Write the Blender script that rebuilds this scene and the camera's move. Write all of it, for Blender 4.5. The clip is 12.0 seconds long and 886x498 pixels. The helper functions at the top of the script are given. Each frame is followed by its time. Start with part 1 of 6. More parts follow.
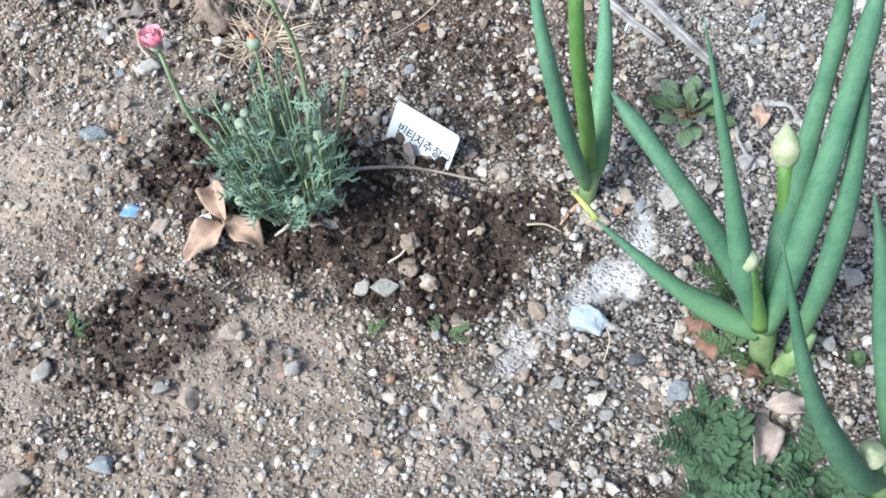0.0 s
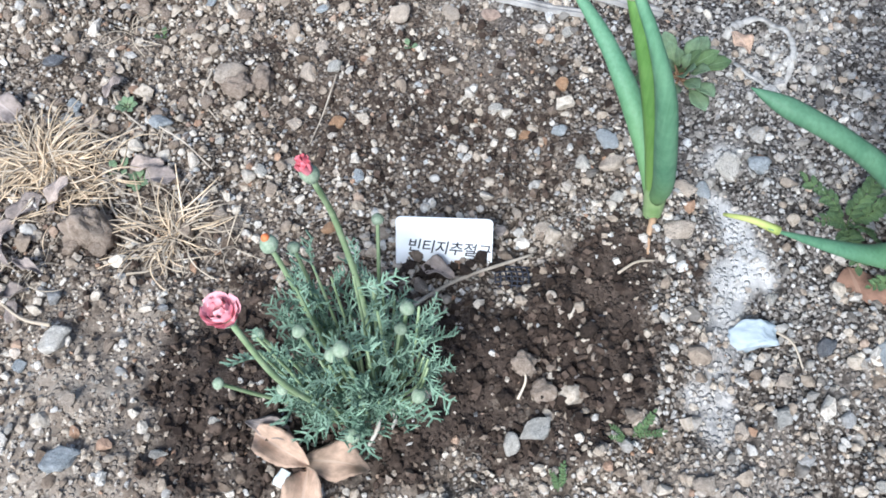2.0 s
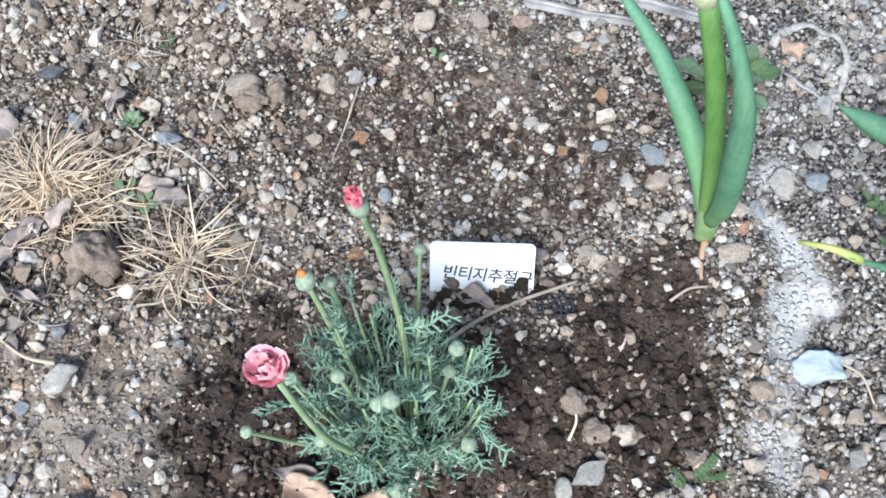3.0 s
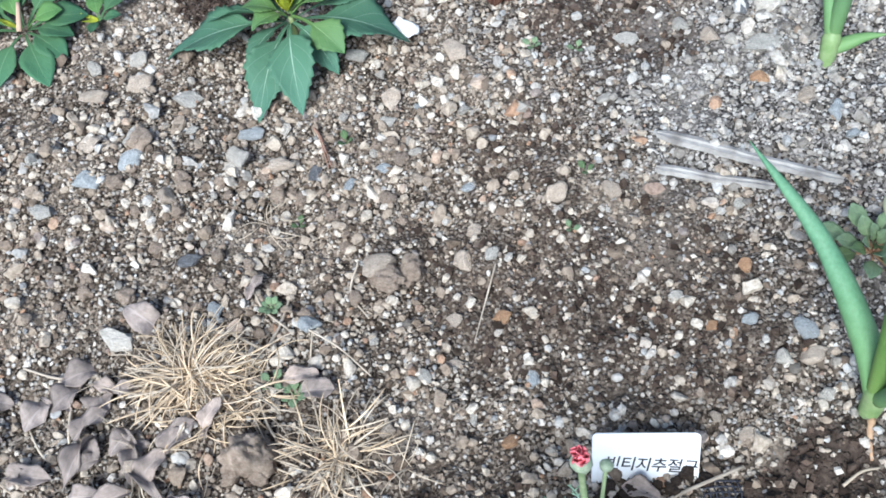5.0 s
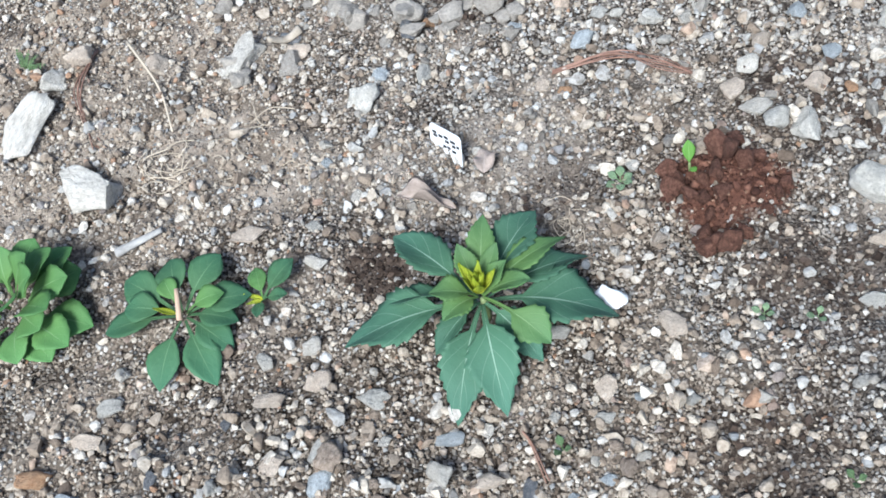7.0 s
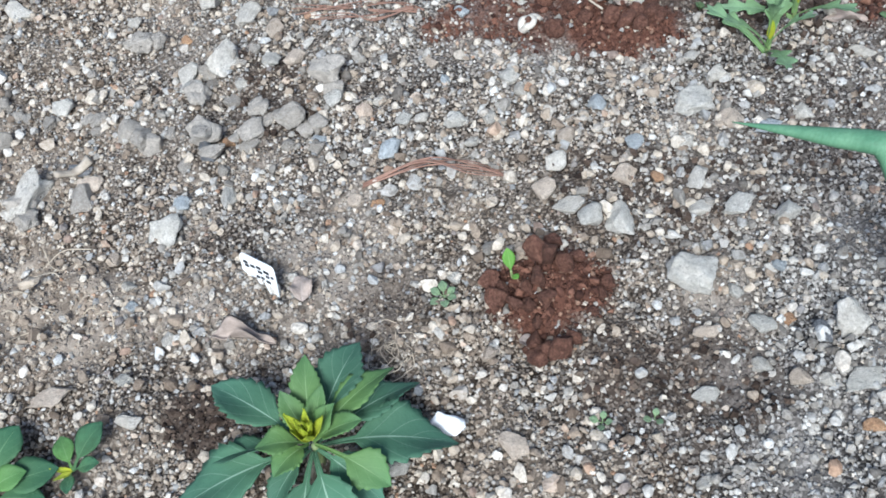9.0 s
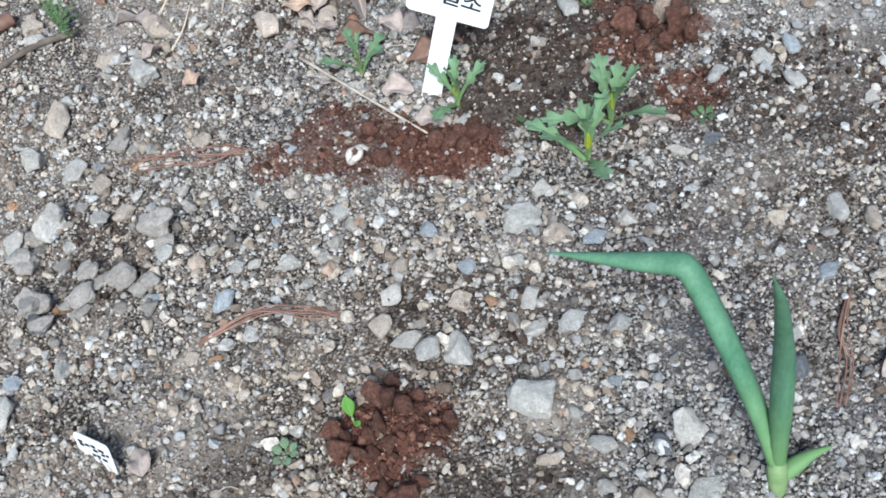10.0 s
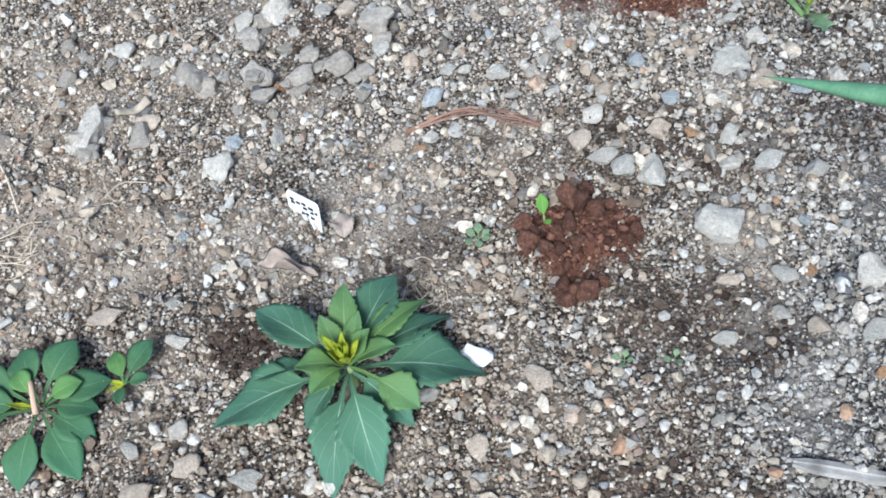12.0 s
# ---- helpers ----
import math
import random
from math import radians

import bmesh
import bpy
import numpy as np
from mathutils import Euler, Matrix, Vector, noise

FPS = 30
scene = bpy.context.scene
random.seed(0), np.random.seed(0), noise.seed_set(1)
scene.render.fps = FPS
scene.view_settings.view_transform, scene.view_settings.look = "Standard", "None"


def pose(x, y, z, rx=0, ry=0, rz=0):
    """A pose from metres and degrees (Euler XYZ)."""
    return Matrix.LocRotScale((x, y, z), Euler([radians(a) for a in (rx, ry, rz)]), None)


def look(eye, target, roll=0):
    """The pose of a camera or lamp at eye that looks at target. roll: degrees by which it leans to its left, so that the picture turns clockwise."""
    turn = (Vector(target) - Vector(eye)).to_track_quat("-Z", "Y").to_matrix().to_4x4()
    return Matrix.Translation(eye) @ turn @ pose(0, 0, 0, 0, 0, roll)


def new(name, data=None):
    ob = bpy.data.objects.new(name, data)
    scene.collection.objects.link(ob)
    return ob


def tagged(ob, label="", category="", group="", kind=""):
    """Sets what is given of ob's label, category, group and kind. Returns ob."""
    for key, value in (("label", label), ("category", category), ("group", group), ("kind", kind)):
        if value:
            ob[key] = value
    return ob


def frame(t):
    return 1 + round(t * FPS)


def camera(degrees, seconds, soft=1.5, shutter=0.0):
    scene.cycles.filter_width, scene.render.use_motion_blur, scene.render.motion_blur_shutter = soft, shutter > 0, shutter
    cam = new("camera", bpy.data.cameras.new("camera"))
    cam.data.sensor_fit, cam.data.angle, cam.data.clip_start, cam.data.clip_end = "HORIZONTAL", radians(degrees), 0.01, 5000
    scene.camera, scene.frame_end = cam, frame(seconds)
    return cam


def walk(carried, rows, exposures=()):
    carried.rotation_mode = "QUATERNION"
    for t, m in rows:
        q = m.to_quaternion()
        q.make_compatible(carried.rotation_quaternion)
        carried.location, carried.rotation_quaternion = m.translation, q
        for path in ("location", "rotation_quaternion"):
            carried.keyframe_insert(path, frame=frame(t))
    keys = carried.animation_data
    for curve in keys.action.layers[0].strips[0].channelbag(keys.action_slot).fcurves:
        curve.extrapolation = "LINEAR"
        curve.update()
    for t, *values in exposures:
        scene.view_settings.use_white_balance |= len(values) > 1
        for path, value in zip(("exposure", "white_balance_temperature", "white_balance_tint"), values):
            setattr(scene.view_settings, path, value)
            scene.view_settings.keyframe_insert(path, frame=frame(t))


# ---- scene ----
cam = camera(48.0, 12.0, soft=1.7)
PATH = [
    (0, (0.308, -0.348, 0.58), (-0.362, 0.421, -1.141), -10.5),
    (0.5, (0.25, -0.347, 0.556), (-0.226, 0.492, -1.196), -3.9),
    (1, (0.174, -0.325, 0.555), (-0.222, 0.541, -1.204), -8.5),
    (1.5, (0.128, -0.31, 0.549), (-0.151, 0.596, -1.213), -11.4),
    (2, (0.044, -0.288, 0.523), (-0.021, 0.619, -1.259), -7.6),
    (2.5, (0.019, -0.272, 0.506), (-0.011, 0.633, -1.277), -6.6),
    (2.7, (0.016, -0.264, 0.494), (-0.009, 0.641, -1.289), -5.8),
    (4.3, (-0.007, -0.221, 0.493), (-0.077, 0.657, -1.303), -8.9),
    (4.5, (-0.018, -0.214, 0.499), (-0.097, 0.684, -1.287), -9.9),
    (5, (-0.046, -0.188, 0.525), (-0.121, 0.835, -1.192), -10.5),
    (5.5, (-0.064, -0.161, 0.53), (-0.135, 0.919, -1.152), -11.6),
    (6, (-0.083, -0.1, 0.532), (-0.211, 0.996, -1.136), -15.0),
    (6.5, (-0.103, -0.038, 0.546), (-0.301, 1.068, -1.109), -18.8),
    (6.7, (-0.106, -0.021, 0.548), (-0.319, 1.087, -1.104), -19.7),
    (8.3, (-0.14, 0.033, 0.547), (-0.176, 1.147, -1.114), -14.3),
    (8.5, (-0.125, 0.038, 0.543), (-0.109, 1.154, -1.117), -13.3),
    (9, (-0.091, 0.051, 0.548), (0.042, 1.181, -1.096), -11.7),
    (9.5, (-0.054, 0.059, 0.554), (0.201, 1.196, -1.071), -11.4),
    (10, (-0.018, 0.071, 0.566), (0.304, 1.244, -1.022), -11.5),
    (10.5, (-0.001, 0.066, 0.578), (0.361, 1.269, -0.979), -10.8),
    (11, (-0.019, 0.041, 0.574), (0.316, 1.255, -0.979), -10.3),
    (11.5, (-0.065, 0.022, 0.561), (0.096, 1.225, -1.029), -11.9),
    (12, (-0.094, 0.013, 0.558), (-0.058, 1.134, -1.098), -13.4),
]
walk(cam, [(t, look(eye, target, roll)) for t, eye, target, roll in PATH], exposures=((0.0, 0.95, 5800, 7.5), (2.0, 0.87, 5700, 7.5), (2.5, 0.89, 5700, 7.5), (4.5, 0.90, 5700, 6.0), (6.5, 0.85, 5700, 5.0), (9.0, 0.73, 5700, 5.0), (10.5, 0.61, 5650, 5.0), (12.0, 0.75, 5700, 5.0)))

# ---- daylight: open shade under a bright, hazy sky ----
world = bpy.data.worlds.new("world")
scene.world = world
world.use_nodes = True
sky = world.node_tree.nodes.new("ShaderNodeTexSky")
sky.sky_type, sky.sun_disc = "NISHITA", False
sky.sun_elevation, sky.sun_rotation = radians(48), radians(200)
sky.air_density, sky.dust_density = 1.0, 3.0
world.node_tree.links.new(sky.outputs[0], world.node_tree.nodes["Background"].inputs[0])
world.node_tree.nodes["Background"].inputs[1].default_value = 0.095
sun = new("sun", bpy.data.lights.new("sun", "SUN"))
sun.data.energy, sun.data.angle, sun.data.color = 3.0, radians(22), (1.0, 0.97, 0.93)
sun.matrix_world = look((-1.0, -2.4, 3.2), (0, 0, 0))


# ---- material helpers ----
def material(name):
    m = bpy.data.materials.new(name)
    m.use_nodes = True
    return m, m.node_tree.nodes, m.node_tree.links, m.node_tree.nodes["Principled BSDF"]


def ramp(nodes, stops, mode="LINEAR"):
    r = nodes.new("ShaderNodeValToRGB")
    r.color_ramp.interpolation = mode
    while len(r.color_ramp.elements) < len(stops):
        r.color_ramp.elements.new(0.5)
    for e, (p, c) in zip(r.color_ramp.elements, stops):
        e.position, e.color = p, (*c, 1)
    return r


def mixer(nodes, links, fac, a, b, blend="MIX"):
    n = nodes.new("ShaderNodeMix")
    n.data_type, n.blend_type = "RGBA", blend
    for socket, value in ((n.inputs[0], fac), (n.inputs[6], a), (n.inputs[7], b)):
        if isinstance(value, (int, float)):
            socket.default_value = value
        elif isinstance(value, tuple):
            socket.default_value = (*value, 1)
        else:
            links.new(value, socket)
    return n.outputs[2]


def noise_tex(nodes, links, scale, detail=4, rough=0.6, coords=None):
    n = nodes.new("ShaderNodeTexNoise")
    n.inputs["Scale"].default_value, n.inputs["Detail"].default_value, n.inputs["Roughness"].default_value = scale, detail, rough
    c = coords or nodes.new("ShaderNodeTexCoord").outputs["Object"]
    links.new(c, n.inputs["Vector"])
    return n.outputs["Fac"]


def bump(nodes, links, shader, height, strength, distance):
    b = nodes.new("ShaderNodeBump")
    b.inputs["Strength"].default_value, b.inputs["Distance"].default_value = strength, distance
    links.new(height, b.inputs["Height"])
    links.new(b.outputs[0], shader.inputs["Normal"])


def plain(name, dark, light, scale, rough=0.8, relief=0.3, spread=(0.3, 0.7), vary=0.0, spec=0.35):
    """Two-tone mottled surface with fine relief; vary: how far objects differ in value."""
    m, n, l, s = material(name)
    f = noise_tex(n, l, scale)
    r = ramp(n, ((spread[0], dark), (spread[1], light)))
    l.new(f, r.inputs[0])
    out = r.outputs[0]
    if vary:
        hs = n.new("ShaderNodeHueSaturation")
        mr = n.new("ShaderNodeMapRange")
        mr.inputs[3].default_value, mr.inputs[4].default_value = 1 - vary, 1 + vary
        l.new(n.new("ShaderNodeObjectInfo").outputs["Random"], mr.inputs[0])
        l.new(mr.outputs[0], hs.inputs["Value"])
        l.new(out, hs.inputs["Color"])
        out = hs.outputs[0]
    l.new(out, s.inputs["Base Color"])
    s.inputs["Roughness"].default_value = rough
    s.inputs["Specular IOR Level"].default_value = spec
    if relief:
        bump(n, l, s, noise_tex(n, l, scale * 4, 5, 0.7), relief, 0.001)
    return m


def leafy(name, blade, rib, young=None, rough=0.5, veins=9.0, rib_width=0.05, vary=0.12, spec=0.4):
    """Leaf surface: u runs across the blade, v along it; pale midrib and slanting side veins."""
    m, n, l, s = material(name)
    uv = n.new("ShaderNodeSeparateXYZ")
    l.new(n.new("ShaderNodeUVMap").outputs[0], uv.inputs[0])

    def op(kind, a, b=0.0, c=0.0):
        k = n.new("ShaderNodeMath")
        k.operation = kind
        for i, v in enumerate((a, b, c)):
            if isinstance(v, (int, float)):
                k.inputs[i].default_value = v
            else:
                l.new(v, k.inputs[i])
        return k.outputs[0]
    across = op("ABSOLUTE", op("SUBTRACT", uv.outputs[0], 0.5))
    mid = op("LESS_THAN", across, op("MULTIPLY", op("SUBTRACT", 1.08, uv.outputs[1]), rib_width))
    wave = op("FRACT", op("SUBTRACT", op("MULTIPLY", uv.outputs[1], veins), op("MULTIPLY", across, veins * 0.55)))
    side = op("MULTIPLY", op("LESS_THAN", wave, 0.07), 0.22)
    line = op("MAXIMUM", op("MULTIPLY", mid, 0.8), side)
    mott = ramp(n, ((0.3, tuple(v * 0.72 for v in blade)), (0.7, tuple(min(1, v * 1.25) for v in blade))))
    l.new(noise_tex(n, l, 6, 5), mott.inputs[0])
    col = mott.outputs[0]
    if young:
        col = mixer(n, l, op("MULTIPLY", op("SUBTRACT", 1.0, uv.outputs[1]), 0.55), col, young)
    col = mixer(n, l, line, col, rib)
    hs = n.new("ShaderNodeHueSaturation")
    mr = n.new("ShaderNodeMapRange")
    mr.inputs[3].default_value, mr.inputs[4].default_value = 1 - vary, 1 + vary
    l.new(n.new("ShaderNodeObjectInfo").outputs["Random"], mr.inputs[0])
    l.new(mr.outputs[0], hs.inputs["Value"])
    l.new(col, hs.inputs["Color"])
    l.new(hs.outputs[0], s.inputs["Base Color"])
    s.inputs["Roughness"].default_value = rough
    s.inputs["Specular IOR Level"].default_value = spec
    bump(n, l, s, op("ADD", op("MULTIPLY", line, -0.6), noise_tex(n, l, 120, 4)), 0.6, 0.0014)
    return m


# ---- ground materials ----
def washed(c, k):
    """A mineral colour bleached towards its own grey by the share k."""
    y = 0.3 * c[0] + 0.55 * c[1] + 0.15 * c[2]
    return tuple(v + (y - v) * k for v in c)


def soil_material():
    m, n, l, s = material("sandy soil")
    at = n.new("ShaderNodeAttribute")
    at.attribute_name = "soil"
    ch = n.new("ShaderNodeSeparateColor")
    l.new(at.outputs["Color"], ch.inputs[0])
    grain = n.new("ShaderNodeTexVoronoi")
    grain.inputs["Scale"].default_value = 620
    co = n.new("ShaderNodeTexCoord").outputs["Object"]
    l.new(co, grain.inputs["Vector"])
    g_val = n.new("ShaderNodeSeparateColor")
    l.new(grain.outputs["Color"], g_val.inputs[0])
    # darkest stops deepened to paint the shade of small gaps into the soil
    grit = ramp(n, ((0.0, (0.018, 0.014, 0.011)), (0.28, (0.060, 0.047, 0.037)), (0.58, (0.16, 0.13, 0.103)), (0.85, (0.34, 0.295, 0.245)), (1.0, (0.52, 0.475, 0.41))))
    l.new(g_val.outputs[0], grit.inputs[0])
    # rounded grains a few millimetres wide; darker earth and painted gap shade between them
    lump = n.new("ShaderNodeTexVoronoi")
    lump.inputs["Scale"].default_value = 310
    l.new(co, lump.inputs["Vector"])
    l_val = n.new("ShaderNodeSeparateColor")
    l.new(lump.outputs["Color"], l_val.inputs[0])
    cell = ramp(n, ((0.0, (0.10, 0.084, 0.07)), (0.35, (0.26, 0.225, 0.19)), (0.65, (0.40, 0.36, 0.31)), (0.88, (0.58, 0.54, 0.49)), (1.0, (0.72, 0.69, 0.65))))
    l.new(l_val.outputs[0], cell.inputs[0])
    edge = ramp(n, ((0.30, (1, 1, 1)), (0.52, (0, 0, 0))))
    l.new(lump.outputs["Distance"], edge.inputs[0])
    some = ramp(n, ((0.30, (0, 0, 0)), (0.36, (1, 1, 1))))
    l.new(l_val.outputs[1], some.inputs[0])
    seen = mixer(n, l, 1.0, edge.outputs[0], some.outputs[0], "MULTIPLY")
    # low stop deepened too, crevice shade put into the tone
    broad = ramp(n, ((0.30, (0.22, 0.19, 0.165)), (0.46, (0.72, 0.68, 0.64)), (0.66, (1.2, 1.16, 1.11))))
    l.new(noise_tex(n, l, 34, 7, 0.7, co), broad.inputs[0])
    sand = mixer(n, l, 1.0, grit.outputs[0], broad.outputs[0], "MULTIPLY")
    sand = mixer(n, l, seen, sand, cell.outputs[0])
    dusty = ramp(n, ((0.3, (0.21, 0.168, 0.13)), (0.5, (0.37, 0.308, 0.247)), (0.7, (0.54, 0.47, 0.385))))
    l.new(noise_tex(n, l, 150, 7, 0.72, co), dusty.inputs[0])
    sand = mixer(n, l, at.outputs["Alpha"], sand, dusty.outputs[0])
    grey = n.new("ShaderNodeAttribute")
    grey.attribute_name = "cool"
    wash = n.new("ShaderNodeHueSaturation")
    wash.inputs["Saturation"].default_value, wash.inputs["Value"].default_value = 0.42, 1.0
    l.new(sand, wash.inputs["Color"])
    sand = mixer(n, l, grey.outputs["Fac"], sand, wash.outputs[0])
    loam = ramp(n, ((0.25, (0.020, 0.014, 0.011)), (0.5, (0.066, 0.048, 0.038)), (0.75, (0.155, 0.118, 0.094))))
    l.new(noise_tex(n, l, 260, 6, 0.75, co), loam.inputs[0])
    clay = ramp(n, ((0.25, (0.05, 0.023, 0.016)), (0.55, (0.135, 0.062, 0.043)), (0.8, (0.24, 0.122, 0.084))))
    l.new(noise_tex(n, l, 240, 6, 0.75, co), clay.inputs[0])
    ash = ramp(n, ((0.3, (0.46, 0.445, 0.42)), (0.7, (0.76, 0.745, 0.72))))
    l.new(noise_tex(n, l, 190, 6, 0.7, co), ash.inputs[0])
    col = mixer(n, l, ch.outputs[0], sand, loam.outputs[0])
    col = mixer(n, l, ch.outputs[1], col, clay.outputs[0])
    col = mixer(n, l, ch.outputs[2], col, ash.outputs[0])
    l.new(col, s.inputs["Base Color"])
    s.inputs["Roughness"].default_value = 0.95
    s.inputs["Specular IOR Level"].default_value = 0.2
    h = mixer(n, l, 0.45, seen, noise_tex(n, l, 380, 7, 0.78, co))
    bump(n, l, s, h, 1.0, 0.0035)
    return m


def gravel_material(name, stops, value=1.0, bleach=0.0):
    """Loose pebbles: each one takes its own colour from the ramp, with specks and dust."""
    m, n, l, s = material(name)
    r = ramp(n, [(p, tuple(min(0.9, v * value) for v in washed(c, bleach))) for p, c in stops])
    l.new(n.new("ShaderNodeNewGeometry").outputs["Random Per Island"], r.inputs[0])
    f = ramp(n, ((0.32, (0.50, 0.46, 0.42)), (0.58, (1.0, 0.99, 0.97))))
    l.new(noise_tex(n, l, 300, 6, 0.75), f.inputs[0])
    l.new(mixer(n, l, 1.0, r.outputs[0], f.outputs[0], "MULTIPLY"), s.inputs["Base Color"])
    s.inputs["Roughness"].default_value = 0.88
    s.inputs["Specular IOR Level"].default_value = 0.3
    bump(n, l, s, noise_tex(n, l, 600, 5, 0.75), 0.8, 0.0014)
    return m


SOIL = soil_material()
WARM = gravel_material("warm gravel", (
    (0.0, (0.15, 0.115, 0.088)), (0.14, (0.29, 0.235, 0.185)), (0.36, (0.43, 0.365, 0.295)), (0.56, (0.54, 0.475, 0.395)),
    (0.70, (0.63, 0.57, 0.485)), (0.82, (0.72, 0.67, 0.595)), (0.87, (0.40, 0.25, 0.16)), (0.92, (0.25, 0.26, 0.27)), (1.0, (0.79, 0.75, 0.69))), 1.02, 0.0)
COOL = gravel_material("grey gravel", (
    (0.0, (0.15, 0.13, 0.11)), (0.14, (0.28, 0.255, 0.22)), (0.36, (0.43, 0.40, 0.35)), (0.52, (0.55, 0.52, 0.465)),
    (0.60, (0.31, 0.32, 0.33)), (0.74, (0.64, 0.615, 0.56)), (0.87, (0.48, 0.40, 0.315)), (0.93, (0.44, 0.455, 0.46)), (1.0, (0.80, 0.80, 0.775))), 1.04, 0.35)
LOAM = gravel_material("dark loam crumbs", ((0.0, (0.028, 0.018, 0.013)), (0.45, (0.066, 0.046, 0.035)), (0.80, (0.135, 0.098, 0.077)), (0.92, (0.24, 0.19, 0.15)), (1.0, (0.55, 0.48, 0.41))))
CLAY = gravel_material("red clay crumbs", ((0.0, (0.05, 0.021, 0.014)), (0.5, (0.13, 0.059, 0.041)), (0.9, (0.215, 0.105, 0.072)), (1.0, (0.38, 0.25, 0.18))))


def stone_material(name, dark, light, scale=2.2, dusty=0.3):
    """Weathered stone: broad tone, grainy crystals, dark pits and a little dust."""
    m, n, l, s = material(name)
    r = ramp(n, ((0.32, dark), (0.52, tuple((a + b) / 2 for a, b in zip(dark, light))), (0.68, light)))
    l.new(noise_tex(n, l, scale, 6, 0.68), r.inputs[0])
    crystal = ramp(n, ((0.30, (0.60, 0.58, 0.56)), (0.44, (1.02, 1.01, 1.0)), (0.62, (1.12, 1.11, 1.09)), (0.74, (1.26, 1.25, 1.22))))
    l.new(noise_tex(n, l, 9.0, 5, 0.75), crystal.inputs[0])
    col = mixer(n, l, 1.0, r.outputs[0], crystal.outputs[0], "MULTIPLY")
    dust = ramp(n, ((0.5, (0, 0, 0)), (0.75, (dusty, dusty, dusty))))
    l.new(noise_tex(n, l, 3.1, 6, 0.7), dust.inputs[0])
    col = mixer(n, l, dust.outputs[0], col, (0.44, 0.37, 0.30))
    hs = n.new("ShaderNodeHueSaturation")
    mr = n.new("ShaderNodeMapRange")
    mr.inputs[3].default_value, mr.inputs[4].default_value = 0.84, 1.14
    l.new(n.new("ShaderNodeObjectInfo").outputs["Random"], mr.inputs[0])
    l.new(mr.outputs[0], hs.inputs["Value"])
    l.new(col, hs.inputs["Color"])
    l.new(hs.outputs[0], s.inputs["Base Color"])
    s.inputs["Roughness"].default_value = 0.82
    s.inputs["Specular IOR Level"].default_value = 0.3
    bump(n, l, s, noise_tex(n, l, 5.0, 8, 0.76), 1.0, 0.0035)
    return m


STONE = {
    "pale": stone_material("pale stone", (0.50, 0.465, 0.405), (0.76, 0.73, 0.67)),
    "tan": stone_material("tan stone", (0.46, 0.375, 0.30), (0.70, 0.61, 0.51)),
    "grey": stone_material("grey stone", (0.42, 0.405, 0.365), (0.68, 0.66, 0.61)),
    "blue": stone_material("blue-grey stone", (0.33, 0.365, 0.385), (0.57, 0.61, 0.635)),
    "ochre": stone_material("ochre stone", (0.40, 0.22, 0.12), (0.62, 0.41, 0.25)),
    "dark": stone_material("dark slate stone", (0.09, 0.098, 0.11), (0.24, 0.25, 0.27)),
}
QUARTZ = plain("milky quartz", (0.62, 0.635, 0.645), (0.84, 0.85, 0.86), 2.0, 0.6, 0.5)
MILKY = plain("bluish quartz", (0.31, 0.365, 0.40), (0.43, 0.49, 0.525), 2.0, 0.55, 0.4)
CLOD = stone_material("dry earth clod", (0.28, 0.215, 0.165), (0.56, 0.46, 0.375), 3.2)
SANDCLOD = stone_material("pale sandy clod", (0.33, 0.30, 0.265), (0.56, 0.52, 0.465), 3.4)
LOAMCLOD = stone_material("dark loam clod", (0.022, 0.015, 0.011), (0.10, 0.070, 0.053), 2.6, 0.05)
REDCLOD = stone_material("red clay clod", (0.06, 0.026, 0.018), (0.25, 0.122, 0.084), 3.0, 0.05)



def onion_skin(name, pale, dark, light, low, high):
    """Waxy hollow leaf: pale yellow-green near the soil, blue-green above, with fine lengthwise streaks and bloom."""
    m, n, l, s = material(name)
    co = n.new("ShaderNodeTexCoord").outputs["Object"]
    mp = n.new("ShaderNodeMapping")
    mp.inputs["Scale"].default_value = (520, 520, 26)
    l.new(co, mp.inputs["Vector"])
    body = ramp(n, ((0.28, dark), (0.72, light)))
    l.new(noise_tex(n, l, 55, 6, 0.65, co), body.inputs[0])
    streak = ramp(n, ((0.3, (0.84, 0.86, 0.84)), (0.7, (1.12, 1.10, 1.12))))
    l.new(noise_tex(n, l, 1.0, 3, 0.6, mp.outputs[0]), streak.inputs[0])
    col = mixer(n, l, 1.0, body.outputs[0], streak.outputs[0], "MULTIPLY")
    xyz = n.new("ShaderNodeSeparateXYZ")
    l.new(co, xyz.inputs[0])
    up = n.new("ShaderNodeMapRange")
    up.inputs[1].default_value, up.inputs[2].default_value, up.inputs[3].default_value, up.inputs[4].default_value = low, high, 0.85, 0.0
    l.new(xyz.outputs[2], up.inputs[0])
    col = mixer(n, l, up.outputs[0], col, pale)
    hs = n.new("ShaderNodeHueSaturation")
    mr = n.new("ShaderNodeMapRange")
    mr.inputs[3].default_value, mr.inputs[4].default_value = 0.84, 1.16
    l.new(n.new("ShaderNodeObjectInfo").outputs["Random"], mr.inputs[0])
    l.new(mr.outputs[0], hs.inputs["Value"])
    l.new(col, hs.inputs["Color"])
    l.new(hs.outputs[0], s.inputs["Base Color"])
    wear = ramp(n, ((0.3, (0.52, 0.52, 0.52)), (0.7, (0.70, 0.70, 0.70))))
    l.new(noise_tex(n, l, 80, 5, 0.7, co), wear.inputs[0])
    l.new(wear.outputs[0], s.inputs["Roughness"])
    s.inputs["Specular IOR Level"].default_value = 0.35
    bump(n, l, s, noise_tex(n, l, 1.0, 4, 0.7, mp.outputs[0]), 0.35, 0.0006)
    return m


